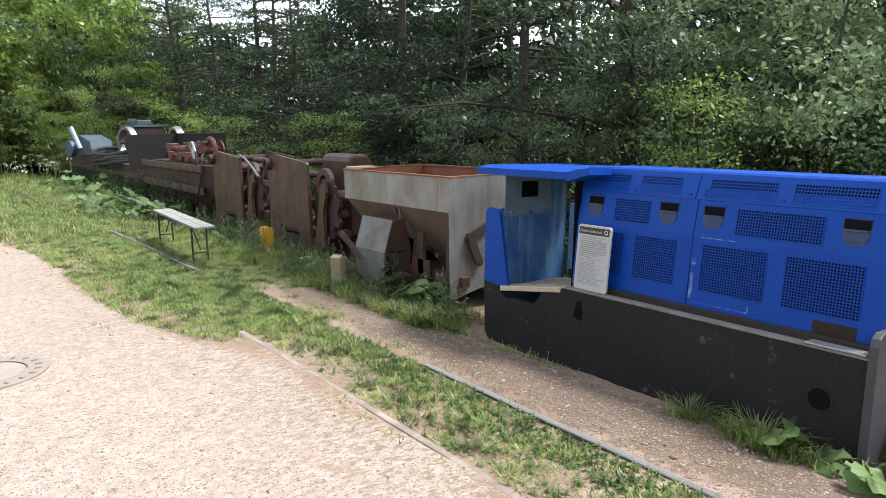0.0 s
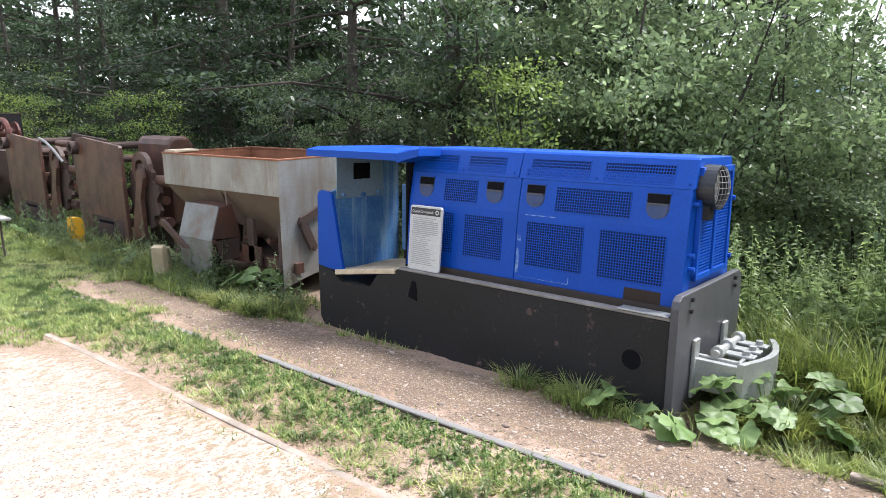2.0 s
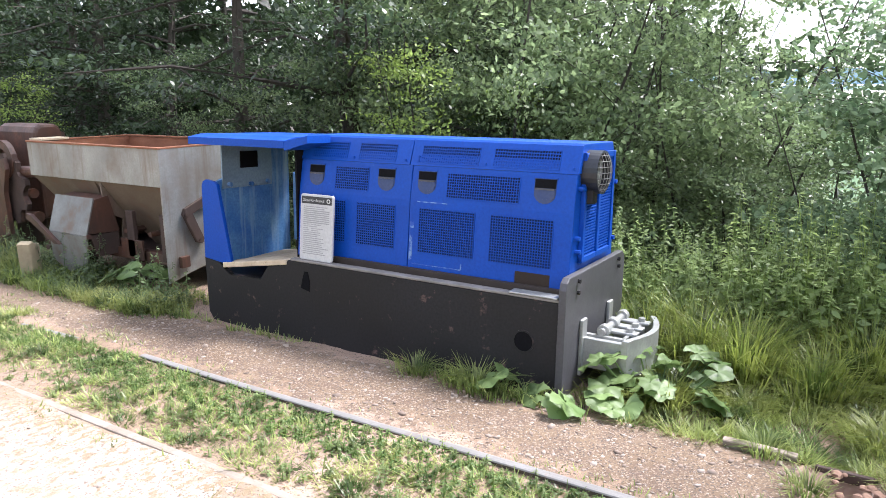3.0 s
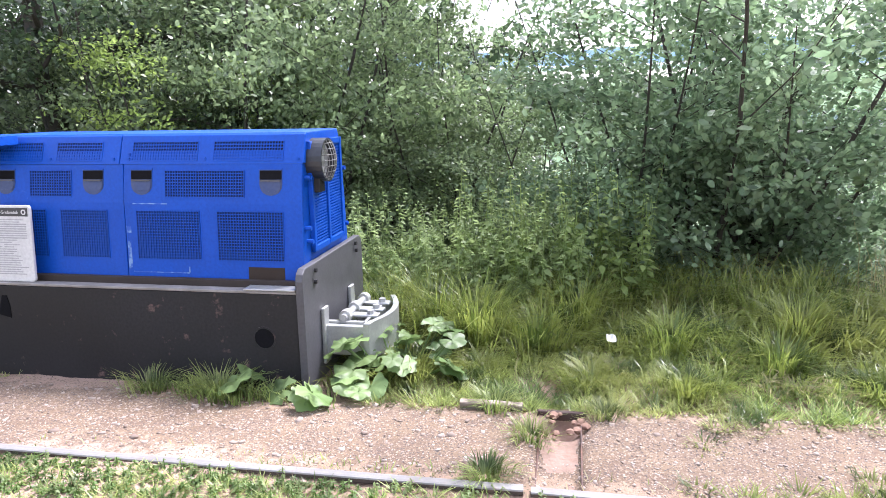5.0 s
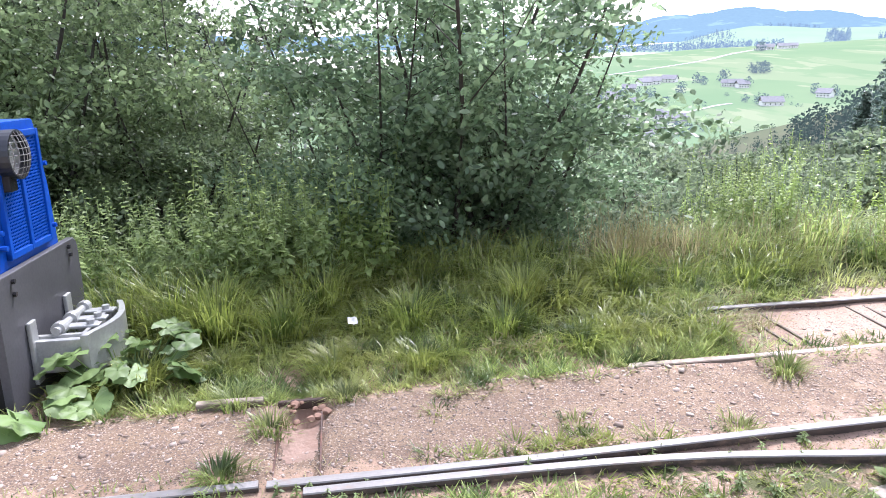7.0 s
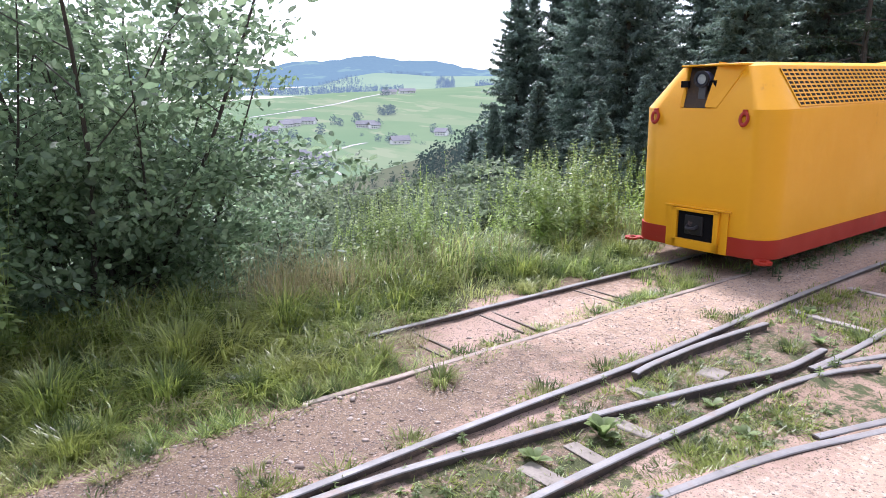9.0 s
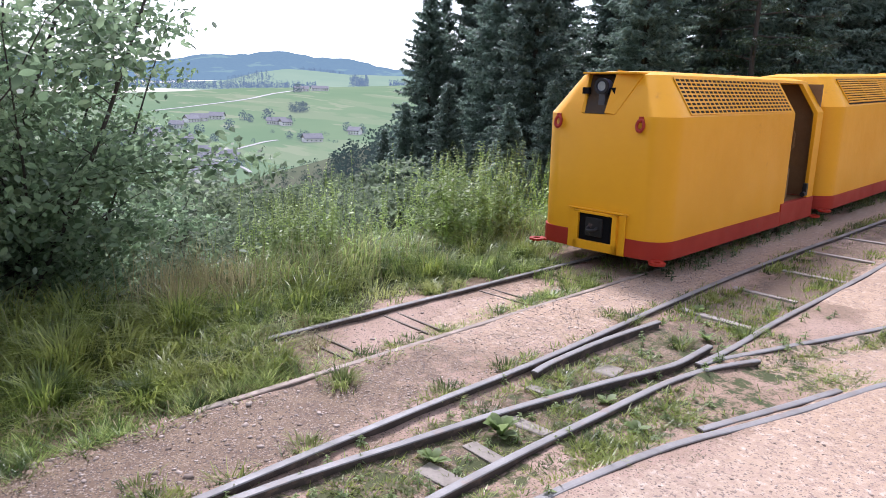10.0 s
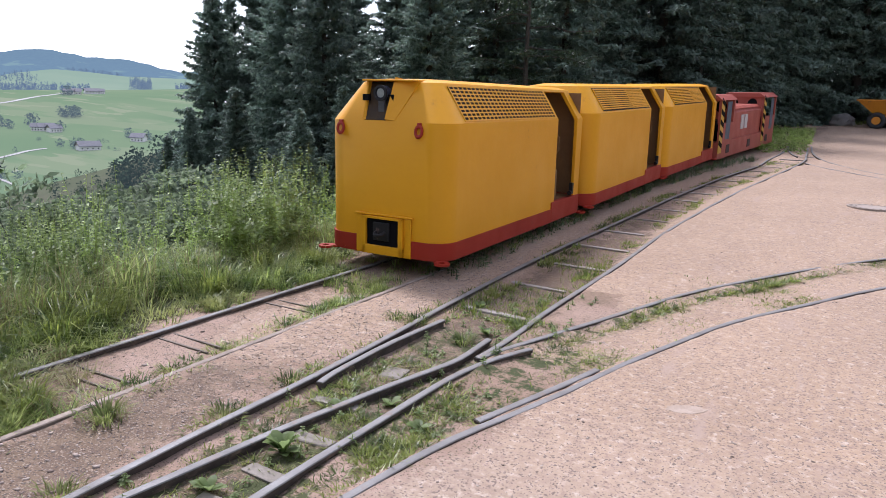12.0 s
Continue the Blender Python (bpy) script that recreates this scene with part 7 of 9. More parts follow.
def bough_paths(r, height, base, reach, count, lift, stems=1):
    """Stem and boughs as lists of points; also the twig ends for the leaves."""
    paths, tips, dirs = [], [], []
    for s in range(stems):
        lean = Vector((r.uniform(-1, 1), r.uniform(-1, 1), 0)) * (0.06 if stems == 1 else 0.42)
        foot = Vector((r.uniform(-1, 1), r.uniform(-1, 1), 0)) * (0.0 if stems == 1 else 0.3)
        hh = height * r.uniform(0.8, 1.05)
        trunk = [foot + Vector((lean.x * t * hh + 0.12 * math.sin(t * 5 + s), lean.y * t * hh + 0.12 * math.cos(t * 4 + s), hh * t)) for t in np.linspace(0, 1, 7)]
        r0 = 0.016 * height if stems == 1 else 0.030
        paths.append((trunk, [r0 * (1 - 0.85 * t) for t in np.linspace(0, 1, 7)]))
        for k in range(count // stems):
            t = base + (0.97 - base) * (k + r.random()) / (count // stems)
            i = min(5, int(t * 6))
            p = trunk[i].lerp(trunk[i + 1], t * 6 - i)
            a = r.uniform(0, 2 * math.pi)
            rl = reach * (1.0 - 0.55 * max(0, (t - 0.35) / 0.65)) * r.uniform(0.55, 1.1)
            d = Vector((math.cos(a), math.sin(a), lift + r.uniform(-0.15, 0.3)))
            pts = [p + d * rl * q + Vector((0, 0, -0.10 * rl * q * q)) + Vector((r.uniform(-1, 1), r.uniform(-1, 1), r.uniform(-1, 1))) * 0.05 * rl for q in (0, 0.35, 0.7, 1.0)]
            pts[0] = p
            rb = r0 * 0.32 * (1 - 0.5 * t)
            paths.append((pts, [rb, rb * 0.7, rb * 0.45, rb * 0.2]))
            for q in np.linspace(0.25, 1.05, 9):
                for _ in range(2):
                    j = min(2, int(min(q, 0.99) * 3))
                    b = pts[j].lerp(pts[j + 1], min(q, 1.0) * 3 - j if q < 1 else 1)
                    side = Vector((r.uniform(-1, 1), r.uniform(-1, 1), r.uniform(-0.35, 0.35))) * 0.20 * rl * (1.2 - 0.5 * q)
                    tips.append(b + side)
                    dirs.append((d + side).normalized())
    return paths, np.array(tips), np.array(dirs)


def tree_meshes(seed, height, base, reach, count, lift, per, spread, size, material, stems=1, thin=0.55, flat=0.5):
    r = random.Random(seed)
    paths, tips, dirs = bough_paths(r, height, base, reach, count, lift, stems)
    bm = bmesh.new()
    for pts, rad in paths:
        tube(bm, pts, rad, 6)
    wood = mesh_of("trunk", bm, bark)
    low = (tips[:, 2] < thin * height) | (rng.random(len(tips)) < 0.45)
    v, f = sprays(tips[low], dirs[low], per, spread, size, flat, tri=size >= 0.15 or material is leaf_scrub)
    return wood, np_mesh("crown", v, f, material)


def plant(name, meshes, m, label, category, group=""):
    t = thing(name, m, label, category, group)
    for nm, me in zip(("trunk", "crown"), meshes):
        o = new(nm, me)
        o.parent = t
    return t


place = random.Random(21)
beeches = [tree_meshes(s, 9.0, 0.08, 2.9, 46, 0.05, 27, 0.22, 0.072, leaf_dark, flat=0.78) for s in (1, 2, 3)]
beech_far = [tree_meshes(60 + s, 9.0, 0.08, 2.9, 46, 0.05, 5, 0.24, 0.21, leaf_dark, thin=1.0) for s in (1, 2)]
hazel_far = [tree_meshes(70 + s, 5.6, 0.06, 2.0, 40, 0.35, 7, 0.20, 0.15, leaf_mid, 5) for s in (1, 2)]
hazels = [tree_meshes(10 + s, 5.6, 0.08, 1.9, 54, 0.35, 30, 0.18, 0.066, leaf_mid, 5) for s in (1, 2)]
light_far = [tree_meshes(80 + s, 6.4, 0.04, 2.3, 46, 0.35, 14, 0.24, 0.16, leaf_light, 4, thin=1.0) for s in (1, 2)]
light_trees = [tree_meshes(20 + s, 4.6, 0.06, 1.6, 44, 0.4, 22, 0.16, 0.062, leaf_light, 4) for s in (1,)]


def put(kind, x, y, s, turn=None, sink=0.15, label=None):
    meshes, name, lab, cat, grp = {
        "beech": (beeches[place.randrange(3)], "tree", "tall dark broadleaf tree with low spreading boughs at the wood's edge", "tree", "trees of the wood"),
        "hazel": (hazels[place.randrange(2)], "tree", "many-stemmed green hazel growing behind the tracks", "tree", "hazels of the wood's edge"),
        "beech_far": (beech_far[place.randrange(2)], "tree", "dark broadleaf tree deeper in the wood", "tree", "trees of the wood"),
        "hazel_far": (hazel_far[place.randrange(2)], "tree", "leafy green tree at the far end of the meadow", "tree", "trees past the meadow"),
        "spruce_far": (spruce_far[0], "spruce_tree", "tall dark spruce at the back of the yard", "tree", "spruces"),
        "light_far": (light_far[place.randrange(2)], "tree", "sunlit yellow-green broadleaf tree past the meadow", "tree", "trees past the meadow"),
        "light": (light_trees[0], "shrub", "fresh light-green young shrub at the wood's edge", "shrub", "light young shrubs"),
        "bush": (big_bush[0], "shrub", "tall grey-green willow bush on the slope's edge", "shrub", "bushes on the slope"),
        "low": (low_bush[place.randrange(2)], "shrub", "grey-green scrub on the falling slope", "shrub", "bushes on the slope"),
        "spruce": (spruces[place.randrange(2)], "spruce_tree", "tall dark green spruce with hanging branches", "tree", "spruces"),
    }[kind]
    m = pose(x, y, land_at(x, y) - sink, 0, 0, place.uniform(0, 360) if turn is None else turn) @ Matrix.Diagonal((s, s, s * place.uniform(0.9, 1.1), 1))
    return plant(name, meshes, m, label or lab, cat, grp)


big_bush = [tree_meshes(31, 4.9, 0.03, 1.6, 91, 0.5, 17, 0.18, 0.079, leaf_bush, 7)]
low_bush = [tree_meshes(40 + s, 2.6, 0.05, 1.1, 50, 0.5, 8, 0.13, 0.09, leaf_scrub, 5) for s in (1, 2)]


def spruce_meshes(seed, height, reach, step=1.0, needles=(0.10, 0.19), foot=0.4):
    """A spruce: whorls of sagging boughs with upturned ends, each a flat fan of needled twigs."""
    r = random.Random(seed)
    g = np.random.default_rng(seed)
    bm = bmesh.new()
    rod(bm, (0, 0, 0), (0, 0, height), 0.014 * height, 0.012, 8)
    cs, hs, ls = [], [], []
    z = foot
    while z < height - 0.12:
        f = z / height
        a0 = r.uniform(0, 6.28)
        k = r.randint(6, 8)
        for i in range(k):
            a = a0 + 6.283 * i / k + r.uniform(-0.3, 0.3)
            rl = (reach * (1 - f) ** 0.85 + 0.10) * r.uniform(0.55, 1.15)
            zz = z + r.uniform(-0.16, 0.16) * step
            d = np.array([math.cos(a), math.sin(a), 0.0])
            side = np.array([-d[1], d[0], 0.0])
            lift, sag = 0.06 + 0.5 * f * f, 0.52 - 0.25 * f

            def along(q, rl=rl, d=d, lift=lift, sag=sag, z=zz):
                q = np.asarray(q)[..., None]
                return np.array([0, 0, z]) + d * rl * q + np.array([0, 0, 1.0]) * rl * (lift * q - sag * q ** 2 + 0.20 * q ** 4)
            if rl > 0.4:
                tube(bm, [Vector(v) for v in along([0, 0.4, 0.75, 1.0])], [0.02, 0.014, 0.009, 0.004], 3)
            n = max(5, int(rl / (0.055 * step)))
            q = np.linspace(0.12, 1.0, n) + g.uniform(-0.02, 0.02, n)
            p = along(q)
            for sgn in (-1, 1):
                w = unit(d * 0.75 + side * sgn * g.uniform(0.5, 1.1, n)[:, None] + np.array([0, 0, 1.0]) * g.uniform(-1.1, 0.05, n)[:, None])
                ln = np.clip(0.42 * rl * (1.08 - q), 0.10, 0.42) * g.uniform(0.7, 1.2, n)
                for t in (0.1, 0.32, 0.54, 0.76, 0.98):
                    cs.append(p + w * (ln * t)[:, None] + g.normal(0, 0.012, (n, 3)))
                    hs.append(unit(w + g.normal(0, 0.45, (n, 3))))
                    ls.append(g.uniform(needles[0], needles[1], n) * step)
            cs.append(p + g.normal(0, 0.02, (n, 3)))
            hs.append(unit(np.tile(d, (n, 1)) + g.normal(0, 0.5, (n, 3)) - np.array([0, 0, 0.5])))
            ls.append(g.uniform(needles[0], needles[1], n) * step)
        z += r.uniform(0.20, 0.28) * step * (1.0 - 0.35 * f)
    wood = mesh_of("trunk", bm, bark)
    c, h, ln = np.vstack(cs), np.vstack(hs), np.concatenate(ls)
    nr = unit(g.normal(0, 0.6, (len(c), 3)) + np.array([0, 0, 1.0]))
    v, f = leaf_quads(c, nr, h, ln, ln * g.uniform(0.28, 0.42, len(c)), 0.0, True)
    return wood, np_mesh("crown", v, f, needle)


spruces = [spruce_meshes(3, 14.0, 3.1), spruce_meshes(4, 14.0, 2.9)]
spruce_far = [spruce_meshes(5, 15.0, 3.1, 1.6)]


def put_spruce(az, d, top, kind="spruce", wide=1.0):
    """A spruce at a bearing and distance, grown to the height that its top shows over the valley."""
    x, y = 0.25 + d * math.sin(radians(az)), -0.4 + d * math.cos(radians(az))
    foot = land_at(x, y) - 0.2
    s = (1.6 + d * math.tan(radians(top)) - foot) / 14.0
    lab = "tall dark green spruce with hanging branches" if s > 0.6 else "young spruce with a bare leading shoot"
    plant("spruce_tree", (spruces + spruce_far)[2 if kind == "spruce_far" else place.randrange(2)], pose(x, y, foot, 0, 0, place.uniform(0, 360)) @ Matrix.Diagonal((wide * s ** 0.75, wide * s ** 0.75, s, 1)), lab, "tree", "spruces")


# the wood behind the row of machines
for y in np.arange(5.5, 36.0, 2.3):
    put("beech", 7.9 + place.uniform(-0.5, 0.9), float(y) + place.uniform(-0.6, 0.6), place.uniform(0.9, 1.15))
for y in np.arange(3.6, 40.0, 2.2):
    put("beech_far", 11.6 + place.uniform(-1, 1), float(y) + place.uniform(-1, 1), place.uniform(1.0, 1.3))
for x, y, s in ((7.4, 3.2, 1.0), (8.0, 1.3, 0.8), (9.2, 3.2, 1.1), (6.9, 5.0, 0.85), (9.8, 4.5, 1.2), (7.3, 8.0, 0.6)):
    put("hazel", x, y, s)
for x, y, s in ((6.2, 12.5, 0.62), (6.3, 15.5, 0.7), (5.4, 27.0, 0.9), (4.4, 29.5, 0.85), (7.0, 4.2, 0.75), (6.4, 19.5, 0.7), (7.0, 24.0, 0.9)):
    put("light", x, y, s)
for y in np.arange(9.0, 34.0, 2.6):
    put("beech_far", 15.8 + place.uniform(-1.2, 1.2), float(y) + place.uniform(-1, 1), place.uniform(1.35, 1.6))
for x, y, s in ((1.0, 33.5, 1.4), (3.4, 36.5, 1.65), (5.6, 33.5, 1.3), (-0.8, 36.5, 1.6), (7.4, 40.0, 1.6), (2.6, 35.0, 1.15), (5.4, 39.0, 1.35), (0.2, 39.5, 1.4), (7.6, 36.0, 1.2), (4.0, 46.0, 1.7), (8.6, 31.0, 1.0)):
    put("light_far", x, y, s)
for x, y, s in ((2.0, 41, 1.5), (-2.0, 46, 1.7), (6.5, 38, 1.3), (4.5, 44, 1.6), (0.5, 52, 1.9), (-5.5, 50, 1.8), (3.6, 49, 1.9), (-1.5, 40, 1.2)):
    put("beech_far", x, y, s)
for x, y, s in ((-3.5, 41, 1.9), (1.2, 37.5, 1.5), (-7.0, 43, 2.0), (3.8, 37, 1.6), (5.8, 33, 1.5), (-0.6, 38, 1.3), (4.2, 33, 1.1), (2.4, 44, 2.3), (6.2, 42, 2.2)):
    put("hazel_far", x, y, s)
for x, y, s in ((0.2, 43, 2.2), (3.0, 32.5, 0.95), (4.8, 30, 1.0), (2.6, 38.5, 1.9), (-2.2, 40, 2.0), (5.0, 36.0, 1.7), (1.0, 36, 1.2)):
    put("light", x, y, s)
for x, y, s in ((5.2, 47, 1.2), (1.6, 56, 1.5), (8.0, 43, 1.3)):
    put("spruce_far", x, y, s)
# the bush by the drain and scrub down the slope
put("bush", 6.40, -1.55, 1.0, 310)
put("hazel", 9.4, 0.9, 0.85)
put("hazel", 10.6, 2.6, 1.0)
put("hazel", 11.5, 0.3, 0.9)
put("hazel", 9.0, 2.2, 1.05)
put("hazel", 9.0, -1.0, 0.55)
put("hazel", 7.9, 0.1, 0.60, 40)
put("bush", 6.9, -0.8, 0.75, 150)
put("bush", 6.85, -2.0, 0.72, 310)
for x, y, s in ((7.2, -4.6, 0.62), (8.6, -4.4, 0.85), (8.4, -6.2, 0.75), (9.6, -7.6, 0.8), (10.8, -5.6, 1.1), (11.0, -9.2, 0.95), (13.0, -7.5, 1.2), (13.5, -11.0, 1.2), (15.5, -9.0, 1.4), (7.6, -7.6, 0.5), (18, -13, 1.6), (20, -9, 1.7), (10.0, -3.0, 0.9), (12.5, -4.0, 1.0), (16, -5, 1.2), (22, -16, 1.8), (10, -0.8, 0.9), (13, 1.0, 1.1)):
    put("low", x, y, s)
for x, y, s in ((5.9, -6.3, 0.24), (6.9, -8.4, 0.26)):
    put("light", x, y, s)
for x, y, s in ((7.0, -5.6, 0.20), (7.9, -8.8, 0.24), (8.8, -9.8, 0.28), (9.4, -5.4, 0.30), (10.5, -7.2, 0.34), (12.5, -9.5, 0.45), (14.5, -12.5, 0.6), (11.5, -11.0, 0.4)):
    put("hazel_far", x, y, s)
scrub_far = [tree_meshes(90 + s, 4.4, 0.04, 1.7, 30, 0.45, 6, 0.22, 0.17, leaf_scrub, 5, thin=1.0) for s in (1, 2)]
for k in range(30):
    a = 108.0 + 30.0 * ((k * 7) % 30) / 30.0 + place.uniform(-1.0, 1.0)
    dd = 13.5 + 8.5 * ((k * 11) % 30) / 30.0
    x, y = 0.25 + dd * math.sin(radians(a)), -0.27 + dd * math.cos(radians(a))
    drop = 7.6 - 0.16 * max(0.0, a - 124.0) + place.uniform(-0.5, 0.9)
    tall_to = 1.6 - dd * math.tan(radians(drop))
    plant("shrub", scrub_far[k % 2], pose(x, y, land_at(x, y) - 0.2, 0, 0, place.uniform(0, 360)) @ Matrix.Diagonal((1.0, 1.0, max(0.4, (tall_to - land_at(x, y)) / 4.4), 1)), "grey-green scrub tree on the falling slope", "shrub", "bushes on the slope")
# spruces behind the yellow train and round the far end of the yard
for az, d, top, wide in ((133.5, 23.5, 8.6, 1.0), (134.7, 25.5, 7.5, 0.85), (136.9, 24.0, 13.0, 0.9), (139.4, 20.5, 15.0, 1.0), (142.0, 18.5, 15.0, 0.95), (147.6, 20.5, 15.0, 0.95), (150.4, 17.5, 16.0, 1.0), (135.2, 17.0, 1.1, 1.0), (140.2, 15.6, -0.6, 1.0), (131.6, 21.5, -0.8, 0.9), (129.9, 24.0, -3.0, 0.9),
                         (144.9, 23.5, 5.6, 1.1), (143.6, 16.2, 1.5, 0.9), (138.1, 27.0, 10.0, 1.1), (144.0, 26.5, 13.0, 0.85)):
    put_spruce(az, d, top, "spruce", wide)
for az, d, top in ((153.0, 21.0, 17.0), (155.6, 19.5, 18.0), (158.4, 22.5, 17.0), (161.0, 20.5, 17.0), (163.4, 25.0, 17.0), (150.0, 27.0, 16.0), (157.0, 29.0, 16.0), (161.5, 31.0, 16.0)):
    put_spruce(az, d, top, "spruce_far")
for x, y, s in ((5.8, -27.0, 1.1), (7.8, -28.0, 1.2), (4.8, -31.0, 1.1), (6.4, -33.5, 1.2), (3.4, -35.5, 1.1), (2.0, -39.0, 1.1), (4.2, -39.0, 1.2), (-0.8, -41.5, 1.15), (-3.6, -42.5, 1.1), (-6.4, -42.0, 1.2), (-9.4, -41.0, 1.2), (0.6, -44.5, 1.3), (-5.0, -46.0, 1.3), (2.6, -43.5, 1.2), (-2.2, -45.5, 1.3), (5.6, -38.5, 1.2)):
    put("spruce_far", x, y, s)
put("beech", 6.9, -17.6, 0.75)
put("beech", 4.6, -28.0, 0.8)


TUFTS = ((3.46, 6.75, 420, 0.42), (3.52, 7.25, 300, 0.36), (3.55, 5.60, 220, 0.26), (3.50, 6.05, 240, 0.30), (3.42, 8.25, 260, 0.34), (3.60, 4.75, 200, 0.22), (3.36, 1.75, 240, 0.24), (3.34, 2.15, 160, 0.18), (3.15, -2.6, 190, 0.13), (2.84, -1.34, 70, 0.07), (2.66, -4.87, 150, 0.11), (1.95, -5.28, 200, 0.11), (2.20, -4.75, 160, 0.10), (3.32, -0.32, 120, 0.12), (2.68, -2.05, 140, 0.09), (2.67, -2.95, 120, 0.09), (3.06, 0.02, 150, 0.12), (2.66, 0.18, 240, 0.11), (3.40, 0.22, 220, 0.16), (2.86, -4.9, 90, 0.08), (2.70, -3.5, 90, 0.09), (3.1, -0.75, 50, 0.06))

# ---- grass ----
def blades(x, y, h, w, lean, a=None, short=False):
    """Grass blades as bent tapering strips, three corners of breadth down to a tip."""
    n = len(x)
    z = land(x, y)
    a = rng.uniform(0, 2 * math.pi, n) if a is None else a
    d = np.stack([np.cos(a), np.sin(a), np.zeros(n)], 1)
    s = np.stack([-np.sin(a), np.cos(a), np.zeros(n)], 1)
    root = np.stack([x, y, z - 0.01], 1)
    up = np.array([0, 0, 1.0])
    H, B, W = h[:, None], lean[:, None], w[:, None]
    if short:
        tip = root + up * H * (1.0 - 0.3 * B) + d * H * B
        v = np.stack([root - s * W, root + s * W, tip + s * W * 0.25, tip - s * W * 0.25], 1).reshape(-1, 3)
        return v, np.arange(n * 4).reshape(n, 4)
    p1 = root + up * H * 0.55 + d * H * B * 0.30
    p2 = root + up * H * (1.0 - 0.35 * B) + d * H * B
    v = np.stack([root - s * W, root + s * W, p1 + s * W * 0.75, p1 - s * W * 0.75, p2 + s * W * 0.12, p2 - s * W * 0.12], 1).reshape(-1, 3)
    i = np.arange(n)[:, None] * 6
    f = np.vstack([i + np.array([0, 1, 2, 3]), i + np.array([3, 2, 4, 5])])
    return v, f


def off_rails(x, y, gap=0.045):
    """Where nothing sprouts through a rail's head."""
    ok = np.ones(len(x), bool)
    for _, pts, _ in RAILS:
        q = np.array(sorted(pts, key=lambda p: p[1]))
        if 3.0 < q[0, 1] < 5.0:
            q = q[q[:, 1] < 5.0]
        ok &= (np.abs(x - np.interp(y, q[:, 1], q[:, 0])) > gap) | (y < q[0, 1]) | (y > q[-1, 1])
    return ok


def sow(x0, x1, y0, y1, n, h0, h1, patch=0.0, width=0.004, lean=(0.3, 0.9), patch_scale=1.6, follow=False, clump=0, edge=False, base=None):
    x, y = rng.uniform(x0, x1, n), rng.uniform(y0, y1, n)
    a = rng.uniform(0, 2 * math.pi, n)
    tall_by = np.ones(n)
    if clump:
        k = max(1, n // clump)
        cx, cy = rng.uniform(x0, x1, k), rng.uniform(y0, y1, k)
        pick = rng.integers(0, k, n)
        ox, oy = rng.normal(0, 0.15 * h1 + 0.010, n), rng.normal(0, 0.15 * h1 + 0.010, n)
        x, y = cx[pick] + ox, cy[pick] + oy
        a = np.arctan2(oy, ox) + rng.normal(0, 0.6, n)
        tall_by = rng.uniform(0.45, 1.3, k)[pick]
    if follow:
        x = x - bend(y)
    if edge:
        x = x + track_edge(y)
    if base:
        x = x + np.interp(y, CURVE_Y, base)
    keep = (lump(x, y, patch_scale, 2.0) + rng.normal(0, 0.25, n) > patch) & off_rails(x, y)
    if h1 > 0.03:
        keep &= (y < -9.0) | (y > -1.3) | (x > np.interp(y, CURVE_Y, CURVE_OUT) + 0.02)
    x, y, a, tall_by = x[keep], y[keep], a[keep], tall_by[keep]
    g = tall_by * (0.75 + 0.25 * lump(x, y, 1.3, 6.0))
    h = rng.uniform(h0, h1, len(x)) * g
    return blades(x, y, h, width * rng.uniform(0.6, 1.3, len(x)), rng.uniform(lean[0], lean[1], len(x)), a, h1 < 0.16)


verge = [
    sow(1.95, 2.52, -1.2, 12.0, 62000, 0.025, 0.085, -0.35, 0.0045, (0.5, 1.6), clump=40),
    sow(1.66, 1.85, -0.6, 4.0, 700, 0.015, 0.045, 0.1, 0.0045, (0.5, 1.6), clump=16),
    sow(2.62, 2.74, -6.0, 12.0, 2600, 0.02, 0.07, 0.2),
    sow(1.78, 1.88, -0.6, 5.2, 900, 0.02, 0.06, -0.1, clump=12),
    sow(-0.05, 1.15, 5.15, 12.0, 44000, 0.03, 0.09, -2, 0.005, edge=True, clump=24),
    sow(-0.1, 1.8, 12.0, 30.0, 20000, 0.05, 0.16, -2, 0.008, edge=True),
    sow(-0.40, 0.10, 5.0, 22.0, 4000, 0.015, 0.05, 0.1, 0.005, edge=True, clump=16),
    sow(3.22, 3.9, 4.4, 12.0, 17000, 0.05, 0.22, -0.4, 0.005, clump=30),
    sow(2.62, 3.25, 6.2, 12.0, 6500, 0.03, 0.09, 0.05, 0.005, clump=20),
    sow(2.0, 3.9, 12.0, 30.0, 16000, 0.06, 0.22, -0.5, 0.006),
    sow(-0.5, 3.9, 22.0, 45.0, 14000, 0.10, 0.30, -0.6, 0.010),
    sow(3.28, 3.50, 0.9, 2.5, 2200, 0.06, 0.20, -0.1, clump=40),
    sow(3.36, 3.50, 2.5, 4.3, 700, 0.03, 0.09, 0.1, clump=20),
    sow(3.39, 3.54, -6.6, -1.8, 6500, 0.03, 0.10, -0.25, 0.0045, (0.5, 1.6), clump=36),
    sow(3.36, 3.98, -2.5, 0.95, 22000, 0.03, 0.14, -0.75, 0.0042, (0.5, 1.4), clump=45),
    sow(3.1, 4.3, -14.0, -6.0, 3500, 0.03, 0.10, 0.2, follow=True),
    sow(3.02, 3.36, -15.0, -6.0, 4500, 0.03, 0.12, 0.25, 0.005, follow=True, clump=30),
]
v, f = join(verge)
tagged(new("verge_grass", np_mesh("verge_grass", v, f, grass_green)), "short patchy green grass between the rails", "grass", kind="stuff")
